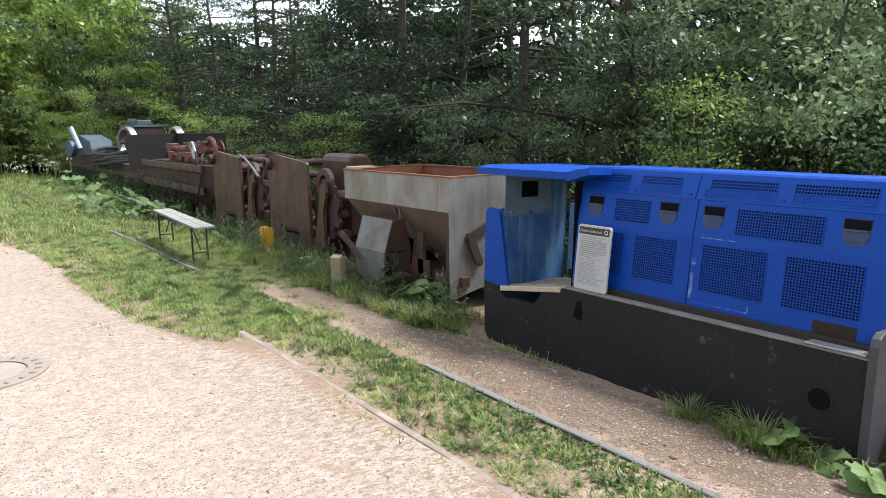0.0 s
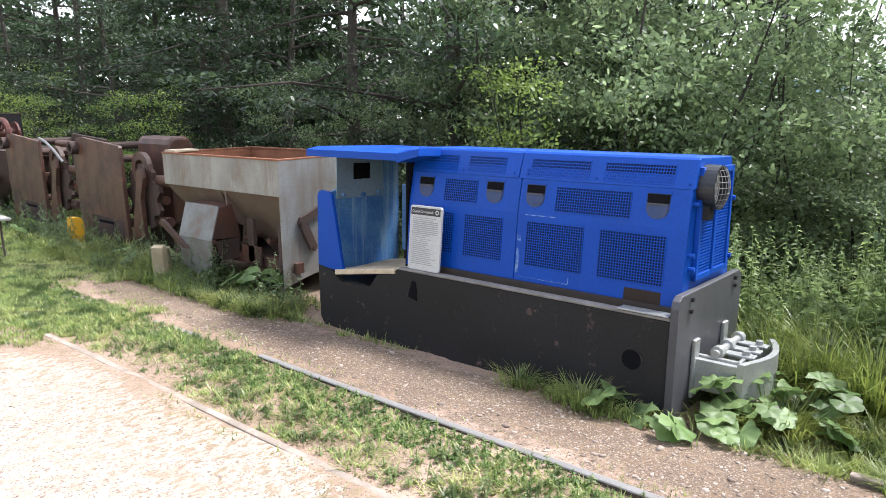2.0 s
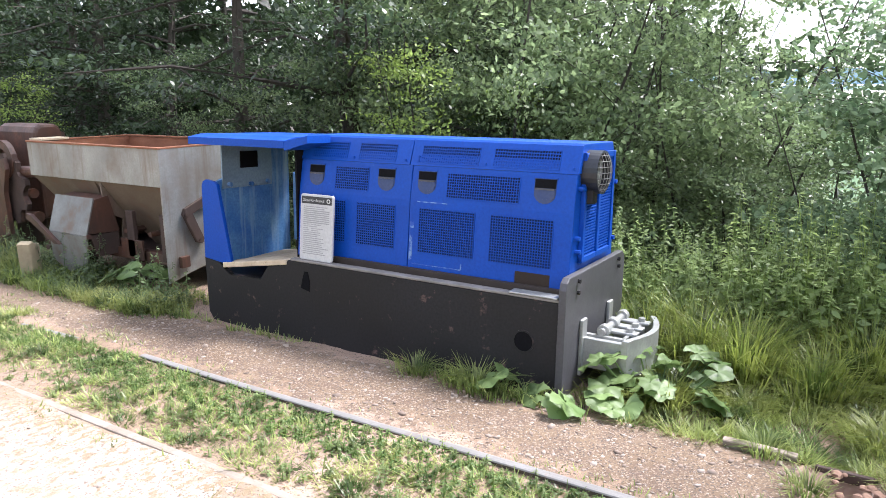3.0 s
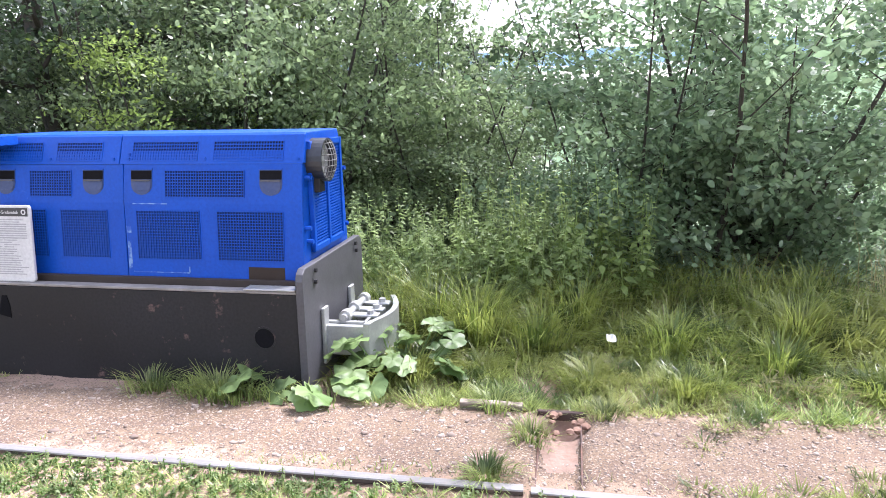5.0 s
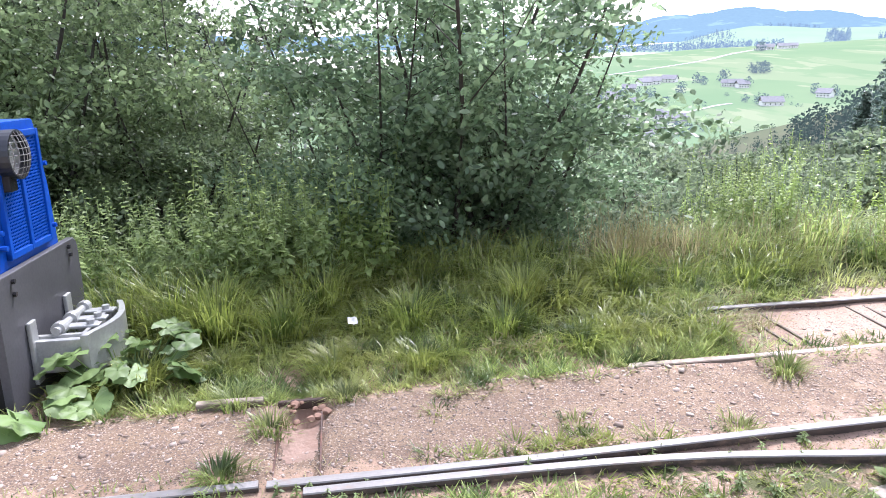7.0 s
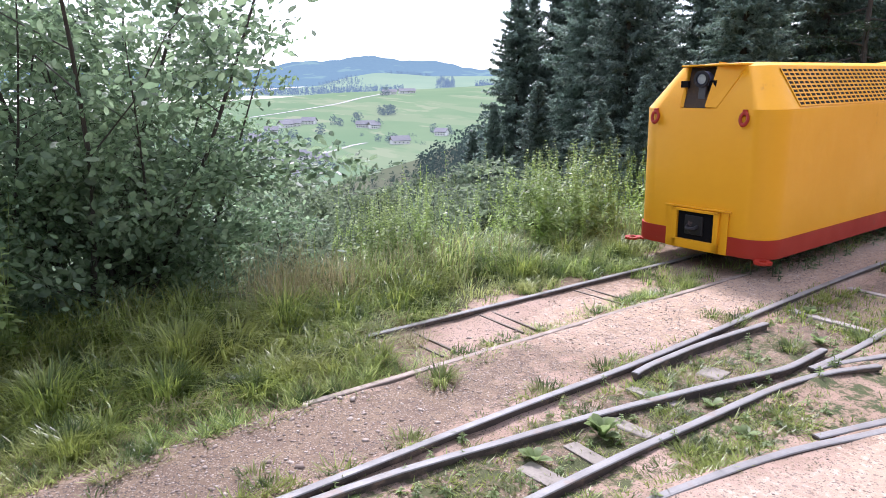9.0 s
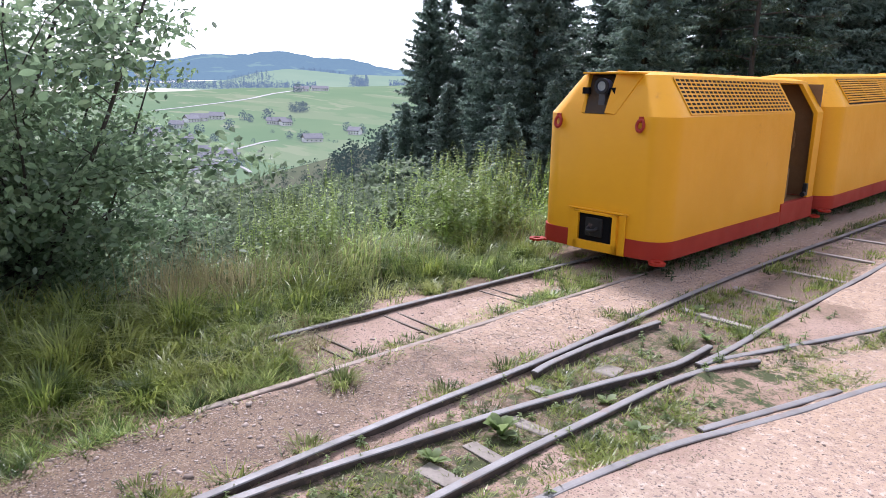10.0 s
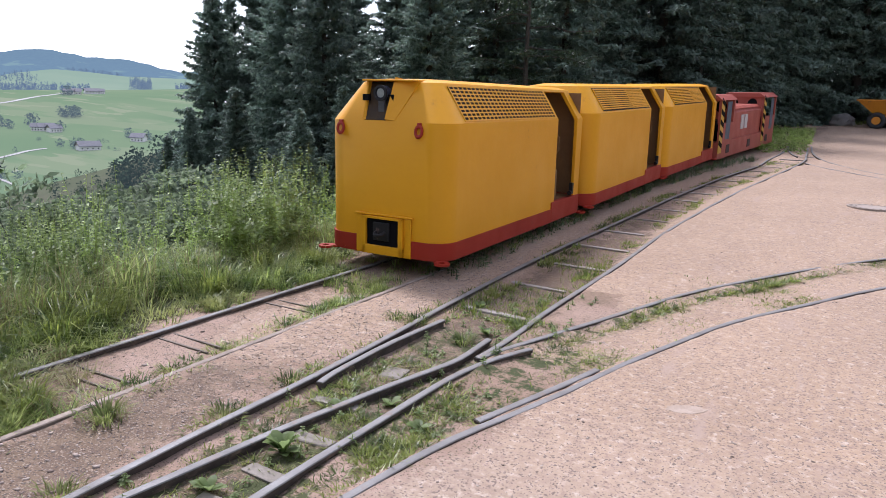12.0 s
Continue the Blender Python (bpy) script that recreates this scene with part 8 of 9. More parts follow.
turnout = [
    sow(1.60, 2.52, -5.4, -1.2, 26000, 0.02, 0.08, -0.05, 0.0045, (0.5, 1.6), clump=40),
    sow(2.05, 2.50, -9.0, -4.6, 3000, 0.03, 0.10, 0.1),
    sow(2.62, 2.75, -14.0, -5.0, 2500, 0.03, 0.10, 0.1, follow=True),
    sow(1.10, 1.90, -5.2, -2.2, 22000, 0.015, 0.06, -0.25, 0.004, (0.6, 1.8), clump=30),
    sow(-0.42, -0.05, -8.4, -4.6, 9000, 0.012, 0.045, -0.1, 0.004, (0.6, 1.8), clump=22, base=CURVE_IN),
    sow(0.35, 1.35, -7.6, -5.6, 2600, 0.02, 0.06, 0.15, clump=14),
    sow(1.93, 2.10, -20.0, -4.9, 9000, 0.03, 0.10, -0.1, 0.005, follow=True, clump=30),
    sow(2.48, 2.64, -20.0, -5.0, 9000, 0.03, 0.11, -0.15, 0.005, follow=True, clump=30),
    sow(1.95, 2.5, -20.0, -9.0, 2000, 0.03, 0.09, 0.1, follow=True),
    sow(2.62, 2.74, -6.0, -0.6, 3000, 0.02, 0.09, -0.1, 0.0045, (0.5, 1.6), clump=40),
    sow(-0.17, -0.04, -9.8, -4.7, 9000, 0.03, 0.09, -0.45, 0.0045, (0.6, 1.7), clump=26, base=CURVE_IN),
    sow(0.04, 0.30, -7.6, -4.7, 3500, 0.02, 0.06, -0.05, 0.0045, (0.6, 1.7), clump=22, base=CURVE_OUT),
    sow(-0.10, -0.03, -14.0, -9.5, 2200, 0.03, 0.08, -0.3, 0.006, (0.6, 1.7), clump=26, base=CURVE_IN),
]
v, f = join(turnout)
tagged(new("turnout_grass", np_mesh("turnout_grass", v, f, grass_deep)), "low dark green grass and moss among the turnout rails", "grass", kind="stuff")
bank = [
    sow(3.62, 4.5, -2.6, 1.15, 17000, 0.06, 0.22, -1.2, 0.0045, (0.4, 1.5), clump=80),
    sow(4.25, 5.0, -3.5, 1.4, 11000, 0.14, 0.38, -2, 0.005, (0.3, 1.4), clump=90),
    sow(4.9, 6.2, -3.5, 1.4, 11000, 0.25, 0.62, -2, 0.0055, (0.25, 1.3), clump=70),
]
v, f = join(bank)
tagged(new("bank_grass", np_mesh("bank_grass", v, f, grass_deep)), "long dark green grass hanging over the bank", "grass", kind="stuff")
tall = [
    sow(4.06, 4.6, -6.0, -2.5, 9000, 0.05, 0.20, -0.4, 0.0042, (0.4, 1.5), clump=60),
    sow(4.4, 5.1, -9.0, -3.0, 11000, 0.10, 0.36, -0.9, 0.005, (0.3, 1.4), clump=70),
    sow(4.9, 6.4, -9.0, -3.0, 17000, 0.22, 0.62, -2, 0.0055, (0.25, 1.3), clump=70),
    sow(3.4, 4.2, -6.5, -5.3, 2600, 0.04, 0.18, -0.6, 0.004, clump=40),
    sow(3.2, 3.5, -9.0, -6.2, 500, 0.03, 0.10, 0.0, 0.004, clump=30),
    sow(4.45, 6.4, -20.0, -8.0, 9000, 0.25, 0.65, -0.8, 0.006, follow=True, clump=40),
    sow(4.6, 6.5, 1.5, 14.0, 7000, 0.20, 0.60, -0.8, 0.006),
    sow(3.6, 3.95, 4.8, 12.0, 5000, 0.12, 0.34, 0.0, 0.005, clump=60),
    sow(6.0, 12.0, -14.0, 4.0, 7000, 0.3, 0.8, -0.8, 0.008),
    sow(4.5, 7.0, 12.0, 34.0, 9000, 0.3, 0.8, -0.8, 0.010),
    sow(-6.0, 1.4, -42.0, -38.6, 4000, 0.1, 0.35, -0.6, 0.015),
    sow(0.7, 3.6, -34.0, -23.0, 6000, 0.06, 0.26, -0.4, 0.012),
]
v, f = join(tall)
tagged(new("tall_grass", np_mesh("tall_grass", v, f, grass_green)), "long unmown green grass on the valley edge", "grass", kind="stuff")
dry = [
    sow(1.5, 2.0, 0.0, 8.0, 4000, 0.02, 0.05, 0.0, lean=(0.8, 1.6)),
    sow(2.0, 2.75, -5.0, 6.0, 5000, 0.02, 0.08, 0.1, lean=(0.7, 1.6), patch_scale=2.3),
    sow(4.8, 5.8, -7.0, -1.5, 1500, 0.35, 0.75, -0.1, 0.003, (0.1, 0.45), 2.0),
    sow(3.5, 4.6, -3.0, 0.8, 5000, 0.05, 0.17, 0.0, 0.0035, (0.6, 1.6), 2.2, clump=30),
    sow(4.5, 6.2, -9.0, 1.2, 1600, 0.25, 0.7, -0.2, 0.003, (0.3, 1.3), 1.2),
]
dry.append(sow(3.40, 3.95, -3.0, 0.9, 4500, 0.03, 0.13, -0.1, 0.0035, (0.6, 1.8), 2.0, clump=30))
dry.append(sow(1.95, 2.52, -1.0, 6.5, 9000, 0.02, 0.06, -0.3, 0.0035, (0.8, 2.0), 2.6, clump=20))
dry.append(sow(1.95, 2.55, -5.2, 6.0, 9000, 0.02, 0.07, 0.0, 0.0035, (0.6, 1.8), 2.0, clump=24))
dry.append(sow(4.8, 5.6, -3.2, -2.3, 1500, 0.45, 0.85, -0.1, 0.0028, (0.1, 0.5), 2.0, clump=26))
dry.append(sow(0.0, 1.1, 5.2, 11.0, 9000, 0.02, 0.06, -0.2, 0.004, (0.7, 1.9), 2.0, clump=20, edge=True))
dry.append(sow(0.05, 0.85, -6.4, -4.6, 1500, 0.01, 0.05, 0.0, 0.004, (0.5, 1.6), 2.0, clump=14))
dry.append(sow(-0.75, 0.05, -0.5, 8.5, 9000, 0.008, 0.026, 0.0, 0.004, (1.2, 2.4), 2.6, clump=18, edge=True))
dry.append(sow(-1.5, 1.7, -9.0, -0.5, 2500, 0.006, 0.02, 0.1, 0.004, (0.8, 2.0), 1.0, clump=14))
v, f = join(dry)
tagged(new("dry_grass", np_mesh("dry_grass", v, f, grass_dry)), "straw-coloured dry grass among the green", "grass", kind="stuff")

# single tufts on the trackside path
tufts = []
for x, y, k, h in TUFTS:
    ox, oy = rng.normal(0, 0.03 + 0.14 * h, k), rng.normal(0, 0.03 + 0.14 * h, k)
    tufts.append(blades(x + ox, y + oy, rng.uniform(0.4, 1.0, k) * h, np.full(k, 0.0035), rng.uniform(0.3, 1.2, k), np.arctan2(oy, ox)))
v, f = join(tufts)
tagged(new("path_tufts", np_mesh("path_tufts", v, f, grass_green)), "single tufts of grass on the trackside path", "grass", kind="stuff")

tufts = []
for x, y, k, h in ((4.35, 0.45, 420, 0.52), (4.55, 0.75, 320, 0.55), (4.25, 0.05, 260, 0.40), (4.2, -0.75, 260, 0.36), (3.95, -1.3, 240, 0.28), (4.4, -1.5, 300, 0.42), (4.5, 1.05, 260, 0.5), (4.7, -0.2, 320, 0.5), (3.75, 0.75, 200, 0.26), (3.6, -0.75, 200, 0.2), (4.6, -2.3, 300, 0.42), (4.7, -3.6, 300, 0.4), (4.55, -4.6, 300, 0.36), (4.8, -5.4, 320, 0.4), (4.5, -5.9, 260, 0.34), (3.7, -1.7, 180, 0.18)):
    ox, oy = rng.normal(0, 0.03 + 0.12 * h, k), rng.normal(0, 0.03 + 0.12 * h, k)
    tufts.append(blades(x + ox, y + oy, rng.uniform(0.45, 1.0, k) * h, np.full(k, 0.0045), rng.uniform(0.2, 1.1, k), np.arctan2(oy, ox) + rng.normal(0, 0.3, k)))
v, f = join(tufts)
tagged(new("bank_tufts", np_mesh("bank_tufts", v, f, grass_deep)), "thick dark green tussocks on the grassy bank", "grass", kind="stuff")

# ---- loose stones on the trackside path ----
n = 13000
sx, sy = rng.uniform(2.63, 3.40, n), rng.uniform(-7.5, 5.5, n)
far_n = 6500
sx, sy = np.concatenate([sx, rng.uniform(-2.5, 1.7, far_n), rng.uniform(3.4, 4.0, 900)]), np.concatenate([sy, rng.uniform(-9, 7, far_n), rng.uniform(-6, -2.6, 900)])
n = len(sx)
size = rng.lognormal(-5.5, 0.55, n).clip(0.002, 0.024)
size[:13000] = np.where(sy[:13000] < -2.4, np.minimum(size[:13000], 0.008), size[:13000])
size[13000:19500] = rng.lognormal(-5.5, 0.45, 6500).clip(0.002, 0.013)
cube = np.array([[x, y, z] for x in (-1, 1) for y in (-1, 1) for z in (-1, 1)], float)
sides = np.array([[0, 1, 3, 2], [4, 6, 7, 5], [0, 4, 5, 1], [2, 3, 7, 6], [1, 5, 7, 3]])
sv = cube[None] * rng.uniform(0.45, 1.0, (n, 8, 3)) * size[:, None, None] * np.array([1.15, 0.75, 0.34])
ang = rng.uniform(0, 6.28, n)
ca, sa = np.cos(ang)[:, None], np.sin(ang)[:, None]
sv = np.stack([sv[..., 0] * ca - sv[..., 1] * sa, sv[..., 0] * sa + sv[..., 1] * ca, sv[..., 2]], -1)
sv += np.stack([sx, sy, land(sx, sy) + size * 0.15], 1)[:, None, :]
pebble, _pn, _pl, _pp = nodes_of("pebble")
_g = _pn.new("ShaderNodeNewGeometry")
_pl.new(mix_node(_pn, _pl, _g.outputs["Random Per Island"], (0.15, 0.11, 0.085), (0.39, 0.325, 0.27)), _pp.inputs["Base Color"])
_pp.inputs["Roughness"].default_value = 0.9
tagged(new("pebbles", np_mesh("pebbles", sv.reshape(-1, 3), (np.arange(n)[:, None, None] * 8 + sides[None]).reshape(-1, 4), pebble)), "loose grey and pink chippings on the trackside path", "gravel", kind="stuff")


row = [
    sow(2.5, 3.35, 6.6, 12.0, 26000, 0.03, 0.11, -0.7, 0.005, (0.5, 1.6), clump=34),
    sow(2.60, 2.78, 4.0, 6.8, 1800, 0.02, 0.07, 0.05, 0.0045, (0.5, 1.6), clump=24),
    sow(2.7, 3.2, 5.6, 6.8, 900, 0.02, 0.06, 0.1, 0.0045, (0.5, 1.6), clump=24),
    sow(3.15, 3.6, 4.3, 9.5, 11000, 0.08, 0.25, -0.4, 0.005, (0.3, 1.3), clump=60),
    sow(3.22, 3.45, -3.4, -0.8, 4500, 0.03, 0.09, -0.05, 0.004, (0.5, 1.6), clump=28),
    sow(-0.5, 0.05, -0.4, 9.0, 4200, 0.012, 0.035, 0.05, 0.005, (0.8, 1.8), clump=12, edge=True),
]
v, f = join(row)
tagged(new("row_grass", np_mesh("row_grass", v, f, grass_green)), "green grass growing over the trackside before the machines", "grass", kind="stuff")

# ---- butterbur: big round leaves on stalks ----
def butterbur_plant(x, y, count, spread, size, height, seed):
    r = random.Random(seed)
    t = thing("butterbur", pose(x, y, land_at(x, y)), "butterbur plant with large pale green lobed leaves", "plant", "butterburs")
    for k in range(count):
        a, q = r.uniform(0, 6.28), r.random() ** 0.6 * spread
        c = Vector((q * math.cos(a), q * math.sin(a), height * r.uniform(0.45, 1.1)))
        rad = size * r.uniform(0.6, 1.1)
        tilt = Matrix.Translation(c) @ Matrix.Rotation(a, 4, "Z") @ Matrix.Rotation(radians(r.uniform(0, 38)), 4, "Y") @ Matrix.Rotation(r.uniform(-0.6, 0.6), 4, "X")
        bm = bmesh.new()
        mid = bm.verts.new((0, 0, -0.1 * rad))
        rows = []
        seg = 22
        for ringno, rr in enumerate((0.5, 1.0)):
            row = []
            for i in range(seg):
                th = math.pi * (-0.88 + 1.76 * i / (seg - 1))
                lobe = 1 + (0.10 * math.cos(th * 7) + 0.03 * r.uniform(-1, 1)) * (rr > 0.9)
                heart = 1 + 0.12 * math.cos(th)
                R = rad * rr * lobe * heart
                row.append(bm.verts.new((R * math.cos(th), R * math.sin(th), rad * (0.10 * rr * rr * math.cos(th * 6 + k) - 0.14 * (rr > 0.9) * abs(math.sin(th * 3))))))
            rows.append(row)
        for i in range(seg - 1):
            bm.faces.new((mid, rows[0][i], rows[0][i + 1]))
            bm.faces.new((rows[0][i], rows[1][i], rows[1][i + 1], rows[0][i + 1]))
        bmesh.ops.transform(bm, matrix=tilt, verts=bm.verts)
        leaf = smooth(part("leaf", bm, butterbur, t), 60)
        bm = bmesh.new()
        tube(bm, [(c.x * 0.35, c.y * 0.35, 0), (c.x * 0.8, c.y * 0.8, c.z * 0.7), tuple(c)], [0.007, 0.005, 0.004], 5)
        part("stalk", bm, butterbur, leaf)


for x, y, c, sp, sz, h, sd in ((3.80, 0.82, 26, 0.36, 0.10, 0.24, 1), (3.44, 1.60, 4, 0.14, 0.10, 0.20, 2), (3.34, 1.28, 3, 0.13, 0.10, 0.10, 3), (3.52, 0.92, 5, 0.2, 0.10, 0.12, 12), (3.58, 5.15, 6, 0.26, 0.14, 0.24, 4), (3.62, 7.3, 5, 0.45, 0.09, 0.22, 5),
                               (3.3, 11.6, 8, 0.6, 0.10, 0.26, 6), (3.1, 13.4, 22, 0.8, 0.13, 0.34, 7), (3.0, 16.0, 26, 0.9, 0.14, 0.42, 8), (3.4, 18.5, 26, 1.0, 0.15, 0.45, 9), (3.1, 14.6, 22, 0.8, 0.13, 0.36, 10), (3.4, 10.2, 5, 0.4, 0.10, 0.24, 11), (3.2, 20.8, 24, 1.0, 0.16, 0.5, 13)):
    butterbur_plant(x, y, c, sp, sz, h, sd)


# ---- nettles and weeds behind the locomotive ----
def weeds(name, x0, x1, y0, y1, count, h0, h1, size, material, label, per=26, follow=False):
    cs, ns, hs, ls = [], [], [], []
    bm_pts = []
    for _ in range(count):
        x, y = rng.uniform(x0, x1), rng.uniform(y0, y1)
        x = x - float(bend(y)) if follow else x
        z = land_at(x, y)
        h = rng.uniform(h0, h1)
        lean = rng.normal(0, 0.10, 2)
        t = np.linspace(0.18, 1.0, per)
        a = rng.uniform(0, 6.28) + t * 24.0
        out = np.stack([np.cos(a), np.sin(a), rng.uniform(-0.5, 0.2, per)], 1)
        s = size * (1.1 - 0.75 * t)
        p = np.stack([x + lean[0] * h * t, y + lean[1] * h * t, z + h * t], 1)
        cs.append(p + out * s[:, None] * 0.55)
        hs.append(out)
        ns.append(np.tile([0, 0, 1.0], (per, 1)) + rng.normal(0, 0.3, (per, 3)))
        ls.append(s)
        bm_pts.append((x, y, z, h, lean))
    c, nr, hd, ln = np.vstack(cs), unit(np.vstack(ns)), np.vstack(hs), np.concatenate(ls)
    lv, lf = leaf_quads(c, nr, hd, ln, ln * 0.5)
    st = np.array([[b[0], b[1], b[2], b[3], b[4][0], b[4][1]] for b in bm_pts])
    base = np.stack([st[:, 0], st[:, 1], st[:, 2]], 1)
    top = base + np.stack([st[:, 4] * st[:, 3], st[:, 5] * st[:, 3], st[:, 3]], 1)
    q = []
    for dx, dy in ((0.004, 0), (0, 0.004)):
        o = np.array([dx, dy, 0])
        q.append(np.stack([base - o, base + o, top + o * 0.4, top - o * 0.4], 1).reshape(-1, 3))
    sv2 = np.vstack(q)
    v, f = join([(lv, lf), (sv2, np.arange(len(sv2)).reshape(-1, 4))])
    tagged(new(name, np_mesh(name, v, f, material)), label, "weeds", kind="stuff")


weeds("brambles", 4.95, 6.2, -0.7, 0.75, 110, 0.55, 1.15, 0.125, leaf_fresh, "pale arching raspberry canes beside the willow bush", 18)
weeds("nettles", 4.75, 6.3, -0.2, 2.2, 290, 0.45, 0.95, 0.105, leaf_nettle, "dense stand of tall nettles behind the locomotive")
weeds("young_growth", 5.0, 5.75, -6.7, -5.3, 120, 0.7, 1.25, 0.10, leaf_fresh, "dense fresh light-green growth on the valley edge", 30)
weeds("pale_growth", 5.4, 5.95, -4.3, -3.5, 70, 0.6, 1.0, 0.085, leaf_fresh, "pale yellowish-green leafy growth on the valley edge", 26)
weeds("slope_weeds", 4.9, 7.2, -9.5, -3.6, 300, 0.4, 1.25, 0.075, leaf_light, "mixed tall weeds on the valley edge")
weeds("row_weeds", 3.35, 3.9, 4.6, 20.0, 330, 0.2, 0.55, 0.07, leaf_mid, "dark weeds growing along the rusty machines")
weeds("train_weeds", 3.02, 3.42, -20.0, -6.2, 520, 0.05, 0.20, 0.06, leaf_mid, "dark broad-leaved weeds along the foot of the yellow train", 10, True)
weeds("bench_weeds", 3.15, 3.75, 4.5, 9.0, 620, 0.04, 0.20, 0.045, leaf_mid, "low dark weeds and grass at the foot of the machines", 12)
weeds("wagon_weeds", 3.55, 4.0, 13.0, 26.0, 240, 0.4, 0.95, 0.10, leaf_dark, "dark nettles against the rusty wagons")
weeds("clover", 2.24, 2.53, 0.6, 7.5, 1500, 0.012, 0.045, 0.028, leaf_clover, "dark low clover creeping along the rail", 9)
weeds("low_weeds", 1.95, 2.55, -0.5, 12.0, 1100, 0.015, 0.06, 0.036, leaf_nettle, "low broad-leaved weeds between the rails", 10)
weeds("yard_weeds", 1.6, 2.6, -6.5, -1.0, 160, 0.02, 0.07, 0.04, leaf_nettle, "broad-leaved weeds among the turnout rails", 12)
weeds("yard_end_weeds", 0.6, 2.4, -32.0, -22.0, 260, 0.08, 0.38, 0.13, leaf_light, "rank green weeds where the tracks run out", 14)
weeds("wood_edge_weeds", 4.9, 6.8, 2.0, 26.0, 420, 0.4, 1.0, 0.09, leaf_mid, "undergrowth at the foot of the wood")


def broad_weed(x, y, count, size, height, seed):
    r = random.Random(seed)
    t = thing("dock_plant", pose(x, y, land_at(x, y)), "broad-leaved green weed growing between the rails", "plant", "weeds in the turnout")
    for k in range(count):
        a, up = 6.283 * k / count * 2.4 + r.uniform(-0.3, 0.3), r.uniform(0.35, 1.0)
        d = Vector((math.cos(a), math.sin(a), 0))
        ln = size * r.uniform(0.7, 1.2)
        s = Vector((-d.y, d.x, 0))
        bm = bmesh.new()
        rows = []
        for q, w in ((0.0, 0.06), (0.3, 0.20), (0.55, 0.26), (0.8, 0.17), (1.0, 0.02)):
            c = d * ln * q * (1.15 - 0.5 * up) + Vector((0, 0, height * up * (1.6 * q - 0.8 * q * q)))
            rows.append([bm.verts.new(c - s * w * ln + Vector((0, 0, 0.08 * w * ln))), bm.verts.new(c - Vector((0, 0, 0.02 * ln))), bm.verts.new(c + s * w * ln + Vector((0, 0, 0.08 * w * ln)))])
        for u0, u1 in zip(rows, rows[1:]):
            for j in (0, 1):
                bm.faces.new((u0[j], u0[j + 1], u1[j + 1], u1[j]))
        smooth(part("leaf", bm, leaf_nettle, t), 60)


for x, y, c, sz, h, sd in ((2.18, -2.85, 26, 0.11, 0.13, 1), (2.23, -2.44, 9, 0.10, 0.07, 2), (2.26, -3.4, 10, 0.08, 0.06, 3), (2.05, -3.6, 10, 0.08, 0.06, 4), (2.12, -5.0, 12, 0.09, 0.08, 5), (1.75, -3.4, 9, 0.08, 0.05, 6), (2.45, -5.6, 12, 0.09, 0.08, 7), (2.5, -1.6, 9, 0.07, 0.05, 8), (2.3, 0.9, 10, 0.08, 0.05, 9)):
    broad_weed(x, y, c, sz, h, sd)


# white umbels in the rank meadow past the yard
n = 42
ux, uy = rng.uniform(1.4, 3.4, n), rng.uniform(20.0, 30.0, n)
uh = rng.uniform(0.5, 0.95, n)
heads = np.stack([ux, uy, land(ux, uy) + uh], 1)
petal_at = np.repeat(heads, 9, 0) + rng.normal(0, 1, (n * 9, 3)) * np.array([0.05, 0.05, 0.012])
size_u = rng.uniform(0.022, 0.038, n * 9)
pv = leaf_quads(petal_at, unit(rng.normal(0, 0.3, (n * 9, 3)) + np.array([0, 0, 1.0])), unit(rng.normal(0, 1, (n * 9, 3))), size_u, size_u)
side = np.array([0.004, 0, 0])
feet = heads - np.stack([rng.normal(0, 0.04, n), rng.normal(0, 0.04, n), uh], 1)
stalks = np.stack([feet - side, feet + side, heads + side, heads - side], 1).reshape(-1, 3)
umbel = thing("cow_parsley", pose(0, 0, 0), "white flowering cow parsley in the rank meadow", "flowers", kind="stuff")
for nm, vv, ff, mat in (("flower", pv[0], pv[1], surface("petal_white", (0.78, 0.78, 0.72), (0.68, 0.69, 0.60), 0.7)), ("stalk", stalks, np.arange(len(stalks)).reshape(-1, 4), grass_green)):
    o = new(nm, np_mesh(nm, vv, ff, mat))
    o.parent = umbel


# ---- far trees and houses over the valley ----
def far_clumps(name, spots, per, material, label, pointed=True):
    """Distant trees: each a heap of leafy clumps, pointed like spruces or rounded."""
    cs, ls = [], []
    for x, y, z, h in spots:
        t = rng.uniform(0.05, 1.0, per)
        w = h * (0.26 * (1.05 - t) ** 0.8 if pointed else 0.46 * np.sqrt(np.clip(1.0 - (2 * t - 0.95) ** 2, 0.02, 1)))
        a = rng.uniform(0, 6.28, per)
        q = np.sqrt(rng.uniform(0, 1, per)) * w
        cs.append(np.stack([x + q * np.cos(a), y + q * np.sin(a), z + t * h], 1))
        ls.append(np.full(per, h * 0.17) * rng.uniform(0.6, 1.2, per))
    c, ln = np.vstack(cs), np.concatenate(ls)
    m = len(c)
    v, f = leaf_quads(c, unit(rng.normal(0, 1, (m, 3))), unit(rng.normal(0, 1, (m, 3))), ln, ln * 0.75, 0.2)
    tagged(new(name, np_mesh(name, v, f, material)), label, "trees", kind="stuff")


def on_hill(az, el):
    """The point of the meadow hill that shows at this bearing and height angle from the yard."""
    r = np.linspace(340, 2250, 800)
    h = hill_height(az, r)
    up = np.degrees(np.arctan2(h - 1.6, r))
    k = int(np.argmax(up >= el)) if (up >= el).any() else int(np.argmax(up))
    return r[k] * math.sin(radians(az)), r[k] * math.cos(radians(az)), float(h[k]), float(r[k])


